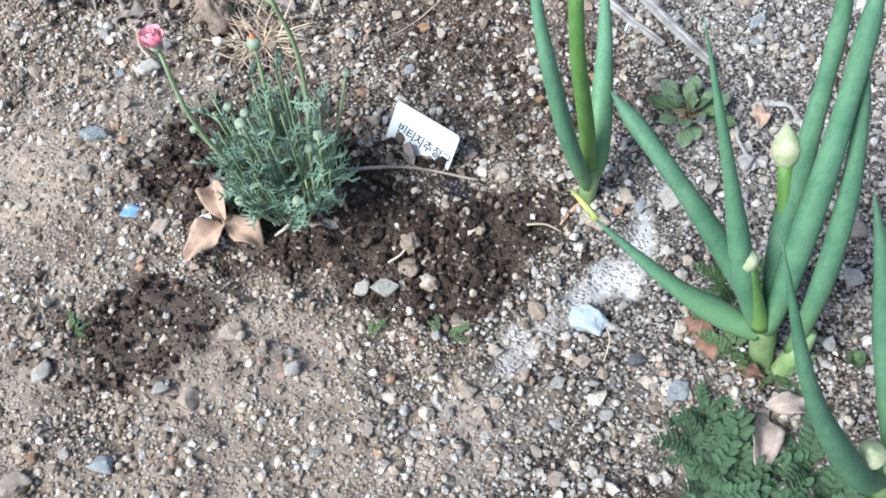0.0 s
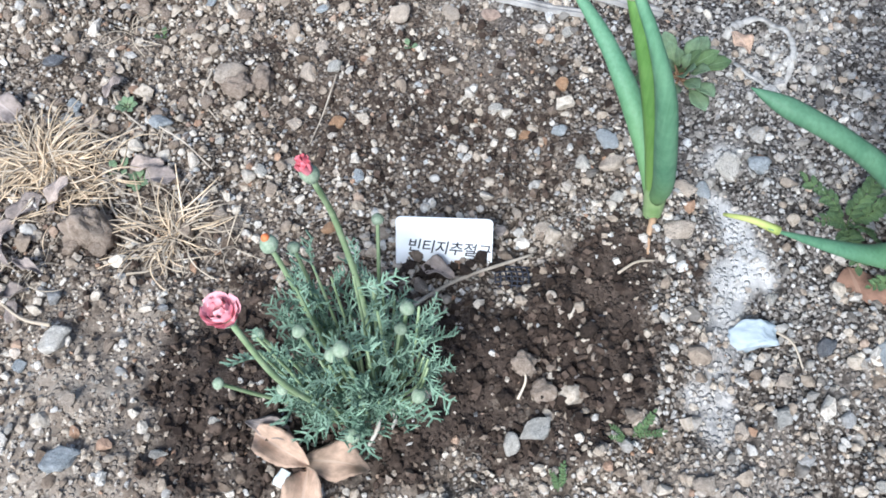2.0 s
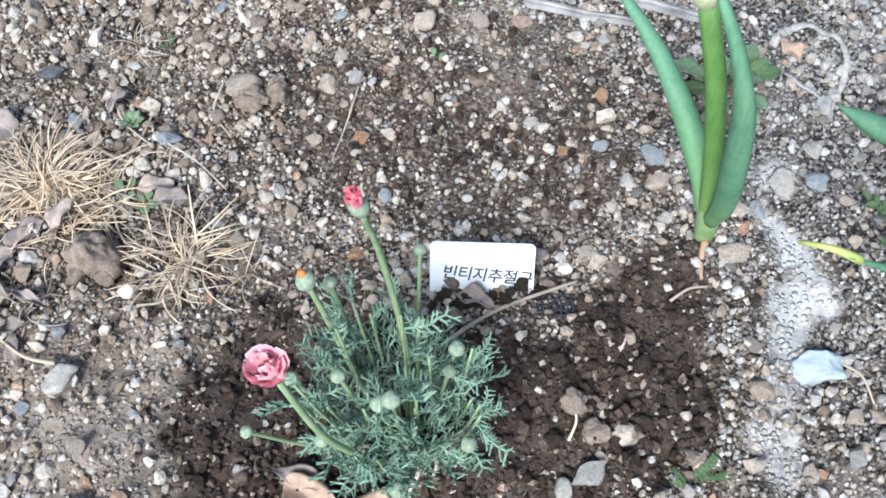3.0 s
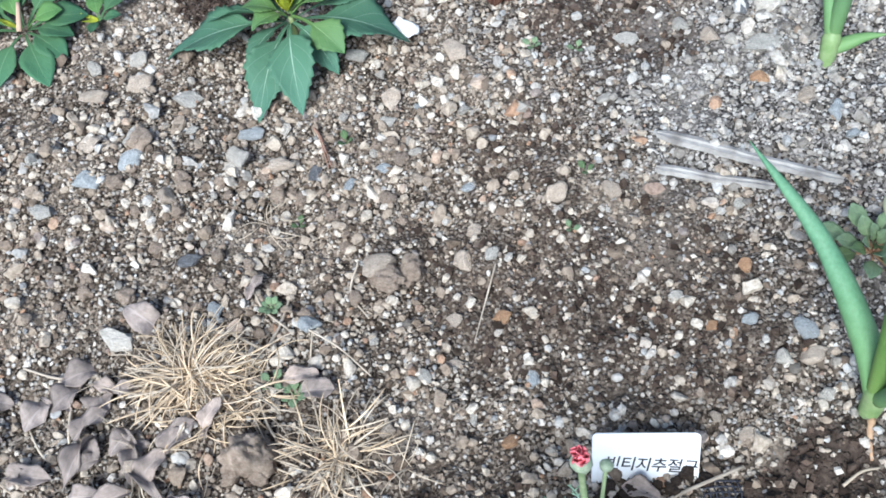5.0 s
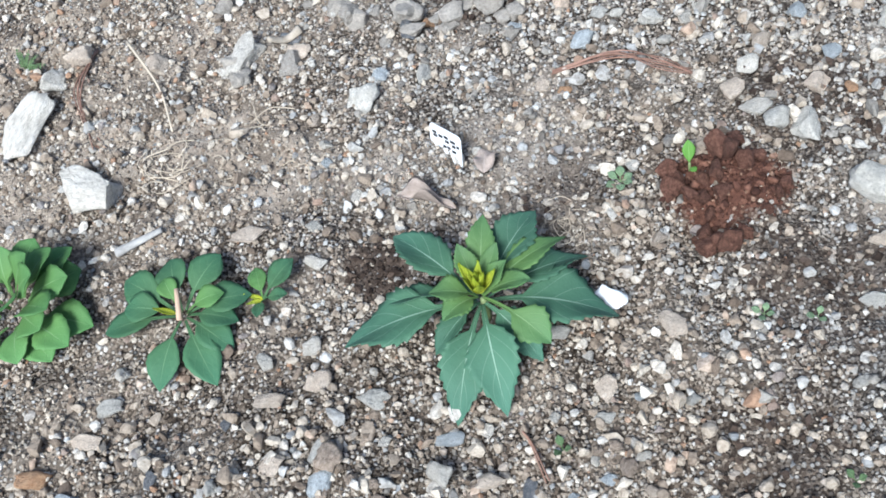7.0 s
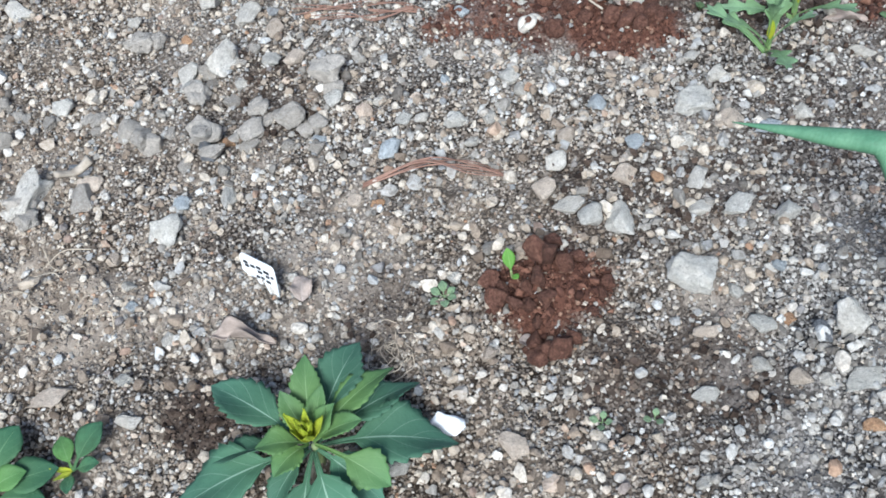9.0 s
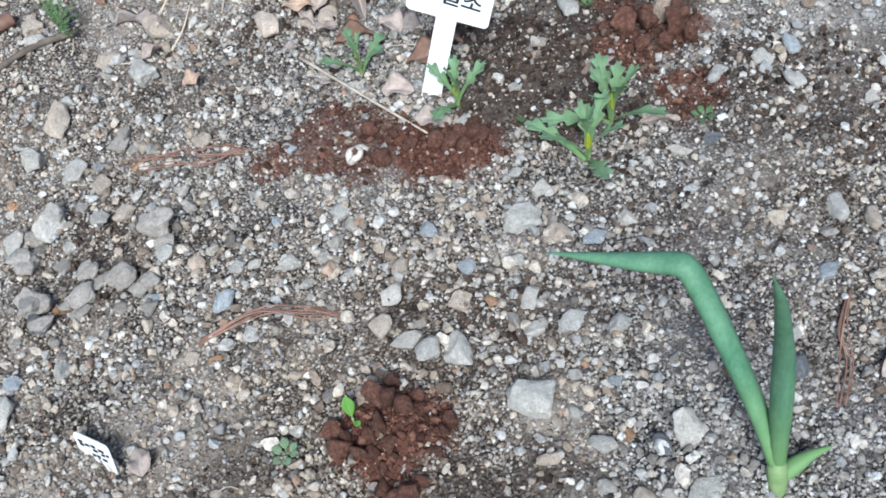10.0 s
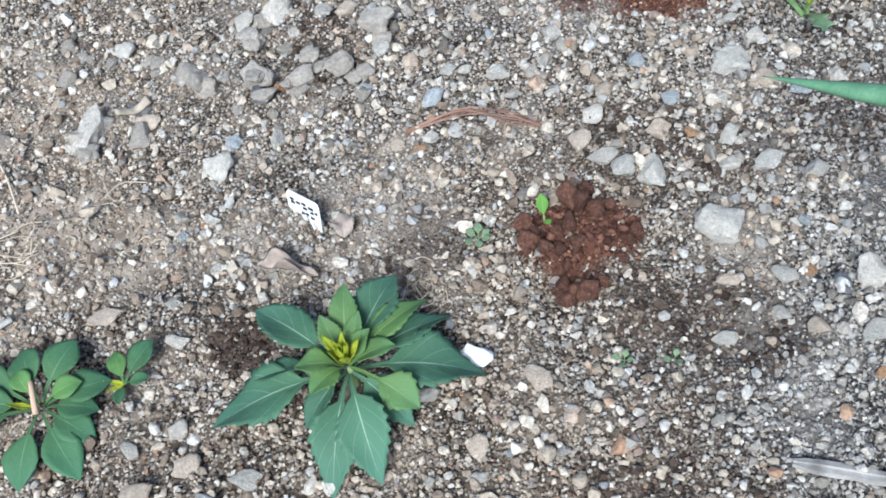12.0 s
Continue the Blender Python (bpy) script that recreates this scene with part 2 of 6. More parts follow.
ONION = onion_skin("onion leaf", (0.145, 0.26, 0.09), (0.062, 0.165, 0.092), (0.13, 0.265, 0.155), 0.020, 0.080)
ONION_YOUNG = onion_skin("young onion stalk", (0.20, 0.32, 0.09), (0.10, 0.235, 0.05), (0.17, 0.325, 0.09), 0.03, 0.10)
SHEATH = plain("onion sheath", (0.15, 0.25, 0.09), (0.28, 0.37, 0.18), 90, 0.5, 0.15)
SPATHE = plain("onion flower spathe", (0.30, 0.36, 0.19), (0.56, 0.57, 0.38), 170, 0.55, 0.2)
YELLOWED = plain("yellowed onion tip", (0.28, 0.36, 0.09), (0.46, 0.47, 0.17), 80, 0.6, 0.2)
ROOT = plain("dry onion root skin", (0.36, 0.22, 0.13), (0.58, 0.42, 0.28), 90, 0.8, 0.4)

FEATHER = plain("silver-green foliage", (0.105, 0.19, 0.125), (0.235, 0.335, 0.25), 130, 0.7, 0.15, vary=0.22)
FEATHER_STEM = plain("downy stem", (0.17, 0.25, 0.12), (0.30, 0.37, 0.22), 120, 0.75, 0.3, vary=0.15)
BUD = plain("downy flower bud", (0.20, 0.275, 0.18), (0.38, 0.445, 0.33), 500, 0.85, 0.6, vary=0.1)
PETAL = plain("pink petal", (0.84, 0.40, 0.45), (0.88, 0.53, 0.57), 160, 0.6, 0.1, vary=0.14)
RED_PETAL = plain("crimson petal", (0.76, 0.20, 0.26), (0.90, 0.40, 0.44), 160, 0.6, 0.1, vary=0.14)
ORANGE_TIP = plain("orange petal tips", (0.62, 0.14, 0.05), (0.80, 0.28, 0.10), 300, 0.65, 0.3)
HEART = plain("flower heart", (0.62, 0.24, 0.28), (0.78, 0.40, 0.44), 600, 0.8, 0.8)

SUNLEAF = leafy("toothed green leaf", (0.055, 0.130, 0.090), (0.23, 0.34, 0.255), (0.08, 0.165, 0.072), 0.66, 6, 0.024, spec=0.22)
SUNLEAF_YOUNG = leafy("young yellow-green leaf", (0.074, 0.155, 0.062), (0.18, 0.28, 0.13), (0.14, 0.225, 0.045), 0.62, 6, 0.026, spec=0.25)
SPROUT_LEAF = leafy("bright sprout leaf", (0.12, 0.27, 0.05), (0.18, 0.33, 0.10), rough=0.6, spec=0.25)
CORE_LEAF = leafy("yellow heart leaf", (0.34, 0.43, 0.03), (0.50, 0.54, 0.10), (0.56, 0.52, 0.02), veins=6)
SEEDLING = leafy("smooth green leaf", (0.046, 0.125, 0.068), (0.13, 0.23, 0.12), (0.10, 0.18, 0.06), 0.64, 6, 0.03, spec=0.22)
SEEDLING_LIGHT = leafy("light green leaf", (0.085, 0.195, 0.065), (0.16, 0.28, 0.12), (0.12, 0.21, 0.05), 0.64, 6, 0.03, spec=0.22)
MUM = leafy("grey-green lobed leaf", (0.165, 0.27, 0.155), (0.24, 0.36, 0.21), (0.20, 0.34, 0.06), veins=6, rough=0.65)
WEED = leafy("weed leaf", (0.082, 0.155, 0.08), (0.10, 0.16, 0.09), (0.06, 0.105, 0.05), veins=5, rough=0.65)
WEED_LIGHT = leafy("light weed leaf", (0.095, 0.165, 0.075), (0.19, 0.28, 0.15), (0.16, 0.23, 0.08), veins=5, rough=0.65)
WEED_PALE = leafy("pale grey-green weed leaf", (0.19, 0.285, 0.17), (0.26, 0.33, 0.2), (0.20, 0.27, 0.09), veins=5, rough=0.65)
PETIOLE = plain("leaf stalk", (0.16, 0.24, 0.09), (0.30, 0.33, 0.16), 120, 0.6, 0.2)

STRAW = plain("dry straw", (0.46, 0.34, 0.215), (0.76, 0.61, 0.43), 4, 0.75, 0.2, vary=0.25)
STRAW_GREY = plain("bleached straw", (0.36, 0.29, 0.21), (0.60, 0.52, 0.41), 4, 0.8, 0.2, vary=0.25)
DRYLEAF = leafy("dry tan leaf", (0.52, 0.365, 0.265), (0.60, 0.45, 0.34), veins=9, rough=0.75, vary=0.18)
RUSTLEAF = leafy("dry rust leaf", (0.25, 0.145, 0.10), (0.33, 0.21, 0.15), veins=9, rough=0.75, vary=0.15)
GREYLEAF = leafy("weathered leaf", (0.34, 0.285, 0.255), (0.45, 0.385, 0.35), veins=8, rough=0.85, vary=0.2)
PINKLEAF = leafy("pale pinkish dry leaf", (0.43, 0.35, 0.30), (0.52, 0.44, 0.385), veins=8, rough=0.8, vary=0.12)
WOOD = plain("weathered wood", (0.17, 0.16, 0.15), (0.46, 0.445, 0.42), 70, 0.85, 0.7)
HUSK = plain("bleached husk", (0.24, 0.225, 0.205), (0.56, 0.54, 0.50), 130, 0.8, 0.5)
TWIG = plain("grey twig", (0.27, 0.225, 0.175), (0.52, 0.455, 0.37), 90, 0.85, 0.6, vary=0.15)
DARKTWIG = plain("dark dead stick", (0.07, 0.055, 0.045), (0.20, 0.16, 0.13), 90, 0.9, 0.7, vary=0.2)
REDSTALK = plain("reddish leaf stalk", (0.22, 0.12, 0.07), (0.34, 0.22, 0.13), 90, 0.6, 0.2)
NEEDLE = plain("brown pine needle", (0.16, 0.085, 0.06), (0.32, 0.19, 0.14), 90, 0.6, 0.2, vary=0.25)
PLASTIC = plain("white label plastic", (0.80, 0.83, 0.84), (0.87, 0.89, 0.90), 50, 0.38, 0.05, spec=0.5)
INK = plain("black marker ink", (0.012, 0.013, 0.018), (0.03, 0.032, 0.04), 200, 0.6, 0.0)
BLUE_CHIP = plain("blue plastic chip", (0.10, 0.24, 0.42), (0.26, 0.42, 0.60), 120, 0.5, 0.3)
PAPER = plain("pale paper scrap", (0.60, 0.66, 0.64), (0.74, 0.79, 0.77), 60, 0.7, 0.2)
SHELL = plain("bleached shell", (0.40, 0.36, 0.30), (0.64, 0.60, 0.53), 200, 0.6, 0.4)
MESHING = plain("dark net scrap", (0.02, 0.022, 0.03), (0.055, 0.06, 0.08), 300, 0.7, 0.6)


# ---- lattice noise for terrain and scatter ----
def lattice(ix, iy, seed):
    h = (ix.astype(np.int64) * 374761393 + iy.astype(np.int64) * 668265263 + seed * 974634541) & 0xFFFFFFFF
    h = ((h ^ (h >> 13)) * 1274126177) & 0xFFFFFFFF
    return ((h ^ (h >> 16)) & 0xFFFF) / 65535.0


def vnoise(x, y, cell, seed):
    x, y = np.asarray(x) / cell, np.asarray(y) / cell
    ix, iy = np.floor(x), np.floor(y)
    fx, fy = x - ix, y - iy
    fx, fy = fx * fx * (3 - 2 * fx), fy * fy * (3 - 2 * fy)
    a, b = lattice(ix, iy, seed), lattice(ix + 1, iy, seed)
    c, d = lattice(ix, iy + 1, seed), lattice(ix + 1, iy + 1, seed)
    return (a * (1 - fx) + b * fx) * (1 - fy) + (c * (1 - fx) + d * fx) * fy - 0.5


def fbm(x, y, cell, seed, octaves=3):
    return sum(vnoise(x, y, cell / 2 ** k, seed + k) / 2 ** k for k in range(octaves))


def hill(x, y, a, b, s):
    return np.exp(-((x - a) ** 2 + (y - b) ** 2) / (2 * s * s))


def blob(x, y, cx, cy, rx, ry, turn=0.0, ragged=0.7, seed=3):
    c, s = math.cos(radians(turn)), math.sin(radians(turn))
    u, v = (x - cx) * c + (y - cy) * s, -(x - cx) * s + (y - cy) * c
    d = np.sqrt((u / rx) ** 2 + (v / ry) ** 2) + ragged * fbm(x, y, 0.03, seed, 4)
    k = np.clip((1.25 - d) / 0.5, 0, 1)
    return k * k * (3 - 2 * k)


# patches of soil and of painted soil shade: centre, half axes, turn in degrees, strength
DARK = ((-0.065, -0.112, 0.07, 0.06, 0, 0.95), (0.02, -0.095, 0.09, 0.055, 0, 1.0), (0.105, -0.065, 0.065, 0.05, 30, 0.95), (0.07, -0.13, 0.055, 0.028, 15, 0.8),
        (-0.057, -0.248, 0.062, 0.038, 35, 0.8), (-0.225, 0.36, 0.024, 0.022, 0, 0.9), (0.25, 0.625, 0.085, 0.085, -30, 0.85), (0.33, 0.70, 0.08, 0.06, -30, 0.9), (0.345, 0.645, 0.07, 0.04, 0, 0.9),
        (0.02, 0.092, 0.125, 0.07, -10, 0.52), (0.05, 0.05, 0.09, 0.05, 0, 0.5), (-0.13, -0.02, 0.07, 0.05, 0, 0.3), (0.065, 0.288, 0.060, 0.042, -20, 0.6), (-0.015, 0.195, 0.045, 0.035, 10, 0.45),
        # next three rows darken the gravel's colour to paint shade round stones and seedlings
        (0.20, 0.43, 0.07, 0.04, -20, 0.32), (0.105, 0.415, 0.07, 0.045, -25, 0.42), (0.28, 0.47, 0.06, 0.05, 0, 0.32), (0.05, 0.25, 0.04, 0.03, 0, 0.3), (0.02, 0.74, 0.12, 0.05, -25, 0.3), (0.44, 0.46, 0.13, 0.08, -30, 0.6), (0.35, 0.49, 0.07, 0.05, -25, 0.4), (0.30, 0.42, 0.07, 0.05, 0, 0.35), (0.13, 0.80, 0.08, 0.05, 0, 0.6),
        (-0.13, 0.60, 0.03, 0.05, 0, 0.5), (-0.10, 0.40, 0.03, 0.03, 0, 0.4))
RED = ((0.010, 0.372, 0.042, 0.036, 0, 1.0), (0.075, 0.615, 0.07, 0.034, -30, 0.72), (0.14, 0.568, 0.045, 0.03, -20, 1.0), (0.335, 0.60, 0.042, 0.034, 0, 0.9),
       (0.322, 0.53, 0.026, 0.024, 0, 0.75), (0.56, 0.59, 0.08, 0.04, -20, 1.0), (-0.075, 0.33, 0.0, 0.0, 0, 0.0), (0.36, 0.70, 0.05, 0.05, 0, 0.5))
ASH = ((0.198, 0.026, 0.014, 0.012, 0, 0.8), (0.196, -0.020, 0.010, 0.028, 5, 0.95), (0.188, -0.056, 0.009, 0.018, -15, 0.8), (0.168, -0.128, 0.010, 0.022, -12, 0.6), (0.178, -0.09, 0.007, 0.012, -10, 0.4))


def patches(x, y, rows, ragged, seed):
    out = np.zeros_like(x)
    for cx, cy, rx, ry, turn, k in rows:
        if k:
            out = np.maximum(out, k * blob(x, y, cx, cy, rx, ry, turn, ragged, seed))
    return out


def soils(x, y):
    return patches(x, y, DARK, 0.9, 31), patches(x, y, RED, 0.8, 47), patches(x, y, ASH, 1.35, 59)


def sandy(x, y):
    """Where the bed is dusty sand with few coarse stones."""
    return np.maximum(np.clip((-0.13 - y) / 0.06, 0, 1) * (x < 0.2), np.maximum(0.55 * blob(x, y, 0.15, 0.22, 0.14, 0.09, -20, 0.8, 91), 0.85 * blob(x, y, 0.39, 0.45, 0.12, 0.07, -25, 0.8, 92)))


def grey_share(x, y):
    """How much of the gravel is cool grey rather than beige."""
    base = 0.28 + 0.9 * (x - 0.05) + 0.55 * (y - 0.15) + 0.5 * fbm(x, y, 0.2, 83, 2) - 0.3 * blob(x, y, -0.18, 0.12, 0.18, 0.13, 0, 0.8, 95)
    return np.clip(base + 0.45 * blob(x, y, 0.14, 0.23, 0.11, 0.08, 0, 0.8, 93) + 0.25 * blob(x, y, 0.26, 0.05, 0.10, 0.12, 0, 0.8, 94), 0.05, 0.95)


def height(x, y):
    """The bed's surface: low swells, clods and crumbs."""
    x, y = np.asarray(x, float), np.asarray(y, float)
    z = 0.002 + 0.028 * hill(x, y, -0.14, -0.17, 0.075) - 0.015 * hill(x, y, -0.1, 0.09, 0.075) + 0.011 * hill(x, y, -0.29, 0.2, 0.06)
    z += 0.006 * hill(x, y, 0.06, -0.15, 0.06) + 0.004 * hill(x, y, -0.4, 0.44, 0.1) + 0.012 * hill(x, y, 0.016, 0.374, 0.020) - 0.009 * hill(x, y, -0.014, 0.386, 0.009) - 0.010 * hill(x, y, -0.017, 0.345, 0.010) + 0.006 * hill(x, y, 0.145, 0.57, 0.025)
    z += 0.02 * hill(x, y, 0.03, 0.90, 0.06) + 0.017 * hill(x, y, 0.172, 0.660, 0.026) + 0.022 * hill(x, y, 0.49, 0.585, 0.045)
    near = np.clip(2.0 - np.hypot(x, y - 0.3), 0.0, 1.0)
    rough = 0.006 * fbm(x, y, 0.055, 5, 2) + near * (0.010 * fbm(x, y, 0.022, 11, 3) + 0.0035 * vnoise(x, y, 0.0045, 17) + 0.004 * np.clip(vnoise(x, y, 0.009, 19), 0, 1) * (vnoise(x, y, 0.06, 21) > -0.1))
    d, r, a = soils(x, y)
    rough += near * (0.7 * d + r) * 0.007 * (np.abs(fbm(x, y, 0.011, 27, 3)) - 0.15)
    return z + rough + 0.06 * fbm(x, y, 3.0, 23, 2) * (1 - near)


def axis(lo, hi, step, far):
    inner = list(np.arange(lo, hi + step / 2, step))
    grow, left, right = step, [], []
    while lo - far < (left[-1] if left else lo):
        grow *= 1.45
        left.append((left[-1] if left else lo) - grow)
    grow = step
    while (right[-1] if right else hi) < hi + far:
        grow *= 1.45
        right.append((right[-1] if right else hi) + grow)
    return np.array(left[::-1] + inner + right)


def mesh_of(name, verts, faces, mats=(), smooth=True, uvs=None):
    """A mesh from arrays; faces all of one size, or a list of lists."""
    me = bpy.data.meshes.new(name)
    if isinstance(faces, np.ndarray):
        k, w = faces.shape
        me.vertices.add(len(verts))
        me.vertices.foreach_set("co", np.asarray(verts, np.float32).ravel())
        me.loops.add(k * w)
        me.loops.foreach_set("vertex_index", faces.astype(np.int32).ravel())
        me.polygons.add(k)
        me.polygons.foreach_set("loop_start", np.arange(0, k * w, w, dtype=np.int32))
    else:
        me.from_pydata([tuple(v) for v in verts], [], faces)
    if uvs is not None:
        layer = me.uv_layers.new(name="UVMap")
        idx = np.empty(len(me.loops), np.int32)
        me.loops.foreach_get("vertex_index", idx)
        layer.data.foreach_set("uv", np.asarray(uvs, np.float32)[idx].ravel())
    me.polygons.foreach_set("use_smooth", np.full(len(me.polygons), smooth))
    for m in mats:
        me.materials.append(m)
    me.update(calc_edges=True)
    me.validate()
    return me


def thing(name, place, label, category, group="", turn=0.0, size=1.0):
    ob = new(name)
    ob.empty_display_size = 0.01
    ob.matrix_world = Matrix.Translation(place) @ Matrix.Rotation(radians(turn), 4, "Z") @ Matrix.Scale(size, 4)
    return tagged(ob, label, category, group)


def part(name, me, parent, m=None, label=""):
    """Links a mesh as one part under a thing or under a part."""
    ob = new(name, me)
    ob.parent = parent
    if m is not None:
        ob.matrix_basis = m
    return tagged(ob, label) if label else ob


def ground_z(x, y):
    return float(height(np.array([x]), np.array([y]))[0])


# ---- the ground, one sheet out to the horizon ----
gx, gy = axis(-0.62, 0.72, 0.0042, 150.0), axis(-0.45, 1.13, 0.0042, 150.0)
GX, GY = np.meshgrid(gx, gy)
GZ = height(GX, GY)
rows, cols = GX.shape
corner = (np.arange(rows - 1)[:, None] * cols + np.arange(cols - 1)[None, :]).ravel()
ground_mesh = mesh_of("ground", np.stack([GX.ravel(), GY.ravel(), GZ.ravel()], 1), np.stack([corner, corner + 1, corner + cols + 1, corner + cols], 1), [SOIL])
d_, r_, a_ = soils(GX.ravel(), GY.ravel())
dust_ = np.clip(-0.06 + 0.9 * fbm(GX.ravel(), GY.ravel(), 0.05, 101, 4) + 0.60 * sandy(GX.ravel(), GY.ravel()) * (GY.ravel() < 0) + 0.5 * blob(GX.ravel(), GY.ravel(), -0.40, 0.58, 0.2, 0.12) + 0.45 * blob(GX.ravel(), GY.ravel(), -0.06, 0.45, 0.09, 0.05) + 0.45 * blob(GX.ravel(), GY.ravel(), -0.36, 0.46, 0.14, 0.06) + 0.55 * blob(GX.ravel(), GY.ravel(), -0.19, -0.13, 0.07, 0.12) + 0.15 * blob(GX.ravel(), GY.ravel(), -0.04, 0.83, 0.16, 0.10) + 0.4 * blob(GX.ravel(), GY.ravel(), 0.47, 0.53, 0.10, 0.06), 0, 0.9)
inner = np.clip((1.5 - np.hypot(GX.ravel(), GY.ravel() - 0.35)) / 0.5, 0, 1)
dust_ = dust_ * inner + 0.3 * (1 - inner)
soil_layer = ground_mesh.color_attributes.new("soil", "FLOAT_COLOR", "POINT")
soil_layer.data.foreach_set("color", np.stack([d_, r_, 0.95 * a_, dust_], 1).astype(np.float32).ravel())
cool_layer = ground_mesh.attributes.new("cool", "FLOAT", "POINT")
cool_layer.data.foreach_set("value", np.clip(1.4 * grey_share(GX.ravel(), GY.ravel()) - 0.2, 0, 1).astype(np.float32))
tagged(new("ground", ground_mesh), "sandy garden bed with gravel, dark loam and red clay patches", "ground", kind="structure")


# ---- pebble shapes ----
def ball(level):
    bm = bmesh.new()
    bmesh.ops.create_icosphere(bm, subdivisions=level, radius=1.0)
    v = np.array([x.co[:] for x in bm.verts])
    f = np.array([[x.index for x in p.verts] for p in bm.faces])
    bm.free()
    return v, f


def octa():
    v = np.array([(1, 0, 0), (-1, 0, 0), (0, 1, 0), (0, -1, 0), (0, 0, 1), (0, 0, -1)], float)
    f = [(0, 2, 4), (2, 1, 4), (1, 3, 4), (3, 0, 4), (2, 0, 5), (1, 2, 5), (3, 1, 5), (0, 3, 5)]
    v, out, seen = list(v), [], {}

    def mid(a, b):
        k = (min(a, b), max(a, b))
        if k not in seen:
            m = v[a] + v[b]
            seen[k] = len(v)
            v.append(m / np.linalg.norm(m))
        return seen[k]
    for a, b, c in f:
        p, q, r = mid(a, b), mid(b, c), mid(c, a)
        out += [(a, p, r), (p, b, q), (r, q, c), (p, q, r)]
    return np.array(v), np.array(out)


def chipped(v, rng, cuts, lo, hi, rough):
    """A rounded lump cut by a few flat breaks."""
    v = v.copy()
    for _ in range(cuts):
        n = rng.normal(size=3)
        n /= np.linalg.norm(n)
        over = np.maximum(v @ n - rng.uniform(lo, hi), 0)
        v -= 0.92 * over[:, None] * n
    return v * (1 + rough * rng.normal(size=(len(v), 1)))


def scatter(name, count, r_lo, r_hi, shapes, keep, mat, label, category, rng, sink=0.3, flat=(0.5, 0.85), power=2.0, smooth=False):
    """Loose pieces strewn over the bed's middle stretch as one joined mesh."""
    x, y = rng.uniform(-0.60, 0.70, count), rng.uniform(-0.43, 1.12, count)
    inside = (x > -0.42 - 0.16 * np.clip(y / 0.5, 0, 1)) & (x < 0.42 + 0.25 * np.clip((y - 0.35) / 0.4, 0, 1)) & ((y > -0.30 - 0.5 * np.abs(x + 0.1)) | (x > -0.3))
    p = keep(x, y) * (0.75 + 0.9 * fbm(x, y, 0.045, 71, 3))
    ok = inside & (rng.uniform(size=count) < p)
    x, y = x[ok], y[ok]
    k = len(x)
    r = r_lo + (r_hi - r_lo) * rng.uniform(size=k) ** power
    s = np.stack([r * rng.uniform(0.85, 1.25, k), r * rng.uniform(0.7, 1.0, k), r * rng.uniform(*flat, k)], 1)
    a, t1, t2 = rng.uniform(0, 2 * math.pi, k), rng.normal(0, 0.35, k), rng.normal(0, 0.35, k)
    z = height(x, y) + s[:, 2] * (1 - 2 * sink * rng.uniform(0.5, 1.3, k))
    which = rng.integers(0, len(shapes), k)
    V, F, base = [], [], 0
    for w, (sv, sf) in enumerate(shapes):
        i = np.where(which == w)[0]
        if not len(i):
            continue
        v = sv[None] * s[i][:, None]
        c, n = np.cos(t1[i])[:, None], np.sin(t1[i])[:, None]
        v = np.stack([v[..., 0], v[..., 1] * c - v[..., 2] * n, v[..., 1] * n + v[..., 2] * c], -1)
        c, n = np.cos(t2[i])[:, None], np.sin(t2[i])[:, None]
        v = np.stack([v[..., 0] * c + v[..., 2] * n, v[..., 1], -v[..., 0] * n + v[..., 2] * c], -1)
        c, n = np.cos(a[i])[:, None], np.sin(a[i])[:, None]
        v = np.stack([v[..., 0] * c - v[..., 1] * n + x[i][:, None], v[..., 0] * n + v[..., 1] * c + y[i][:, None], v[..., 2] + z[i][:, None]], -1)
        V.append(v.reshape(-1, 3))
        F.append((sf[None] + (np.arange(len(i)) * len(sv))[:, None, None] + base).reshape(-1, 3))
        base += len(i) * len(sv)
    tagged(new(name, mesh_of(name, np.concatenate(V), np.concatenate(F), [mat], smooth)), label, category, kind="stuff")


rng = np.random.default_rng(7)
oct_v, oct_f = octa()
ico_v, ico_f = ball(1)
ico2_v, ico2_f = ball(2)
ico3_v, ico3_f = ball(4)
ico_s_v, ico_s_f = ball(3)


def grain(rng):
    """An angular grain of grit: a box or a double pyramid knocked out of shape."""
    if rng.uniform() < 0.6:
        v = np.array([(a, b, c) for a in (-1, 1) for b in (-1, 1) for c in (-1, 1)], float) * 0.72 * rng.uniform(0.6, 1.15, (8, 1)) + rng.normal(0, 0.12, (8, 3))
        q = ((0, 1, 3, 2), (4, 6, 7, 5), (0, 4, 5, 1), (2, 3, 7, 6), (0, 2, 6, 4), (1, 5, 7, 3))
        return v, np.array([t for a, b, c, d in q for t in ((a, b, c), (a, c, d))])
    v = np.array([(1, 0, 0), (-1, 0, 0), (0, 1, 0), (0, -1, 0), (0, 0, 1), (0, 0, -1)], float) * rng.uniform(0.8, 1.25, (6, 1)) + rng.normal(0, 0.16, (6, 3))
    return v, np.array([(0, 2, 4), (2, 1, 4), (1, 3, 4), (3, 0, 4), (2, 0, 5), (1, 2, 5), (3, 1, 5), (0, 3, 5)])


GRIT = [grain(rng) for _ in range(24)]
MIDDLE = [(chipped(oct_v, rng, 5, 0.5, 0.85, 0.09), oct_f) for _ in range(18)]
LARGE = [(chipped(ico2_v, rng, 10, 0.32, 0.70, 0.05), ico2_f) for _ in range(18)]


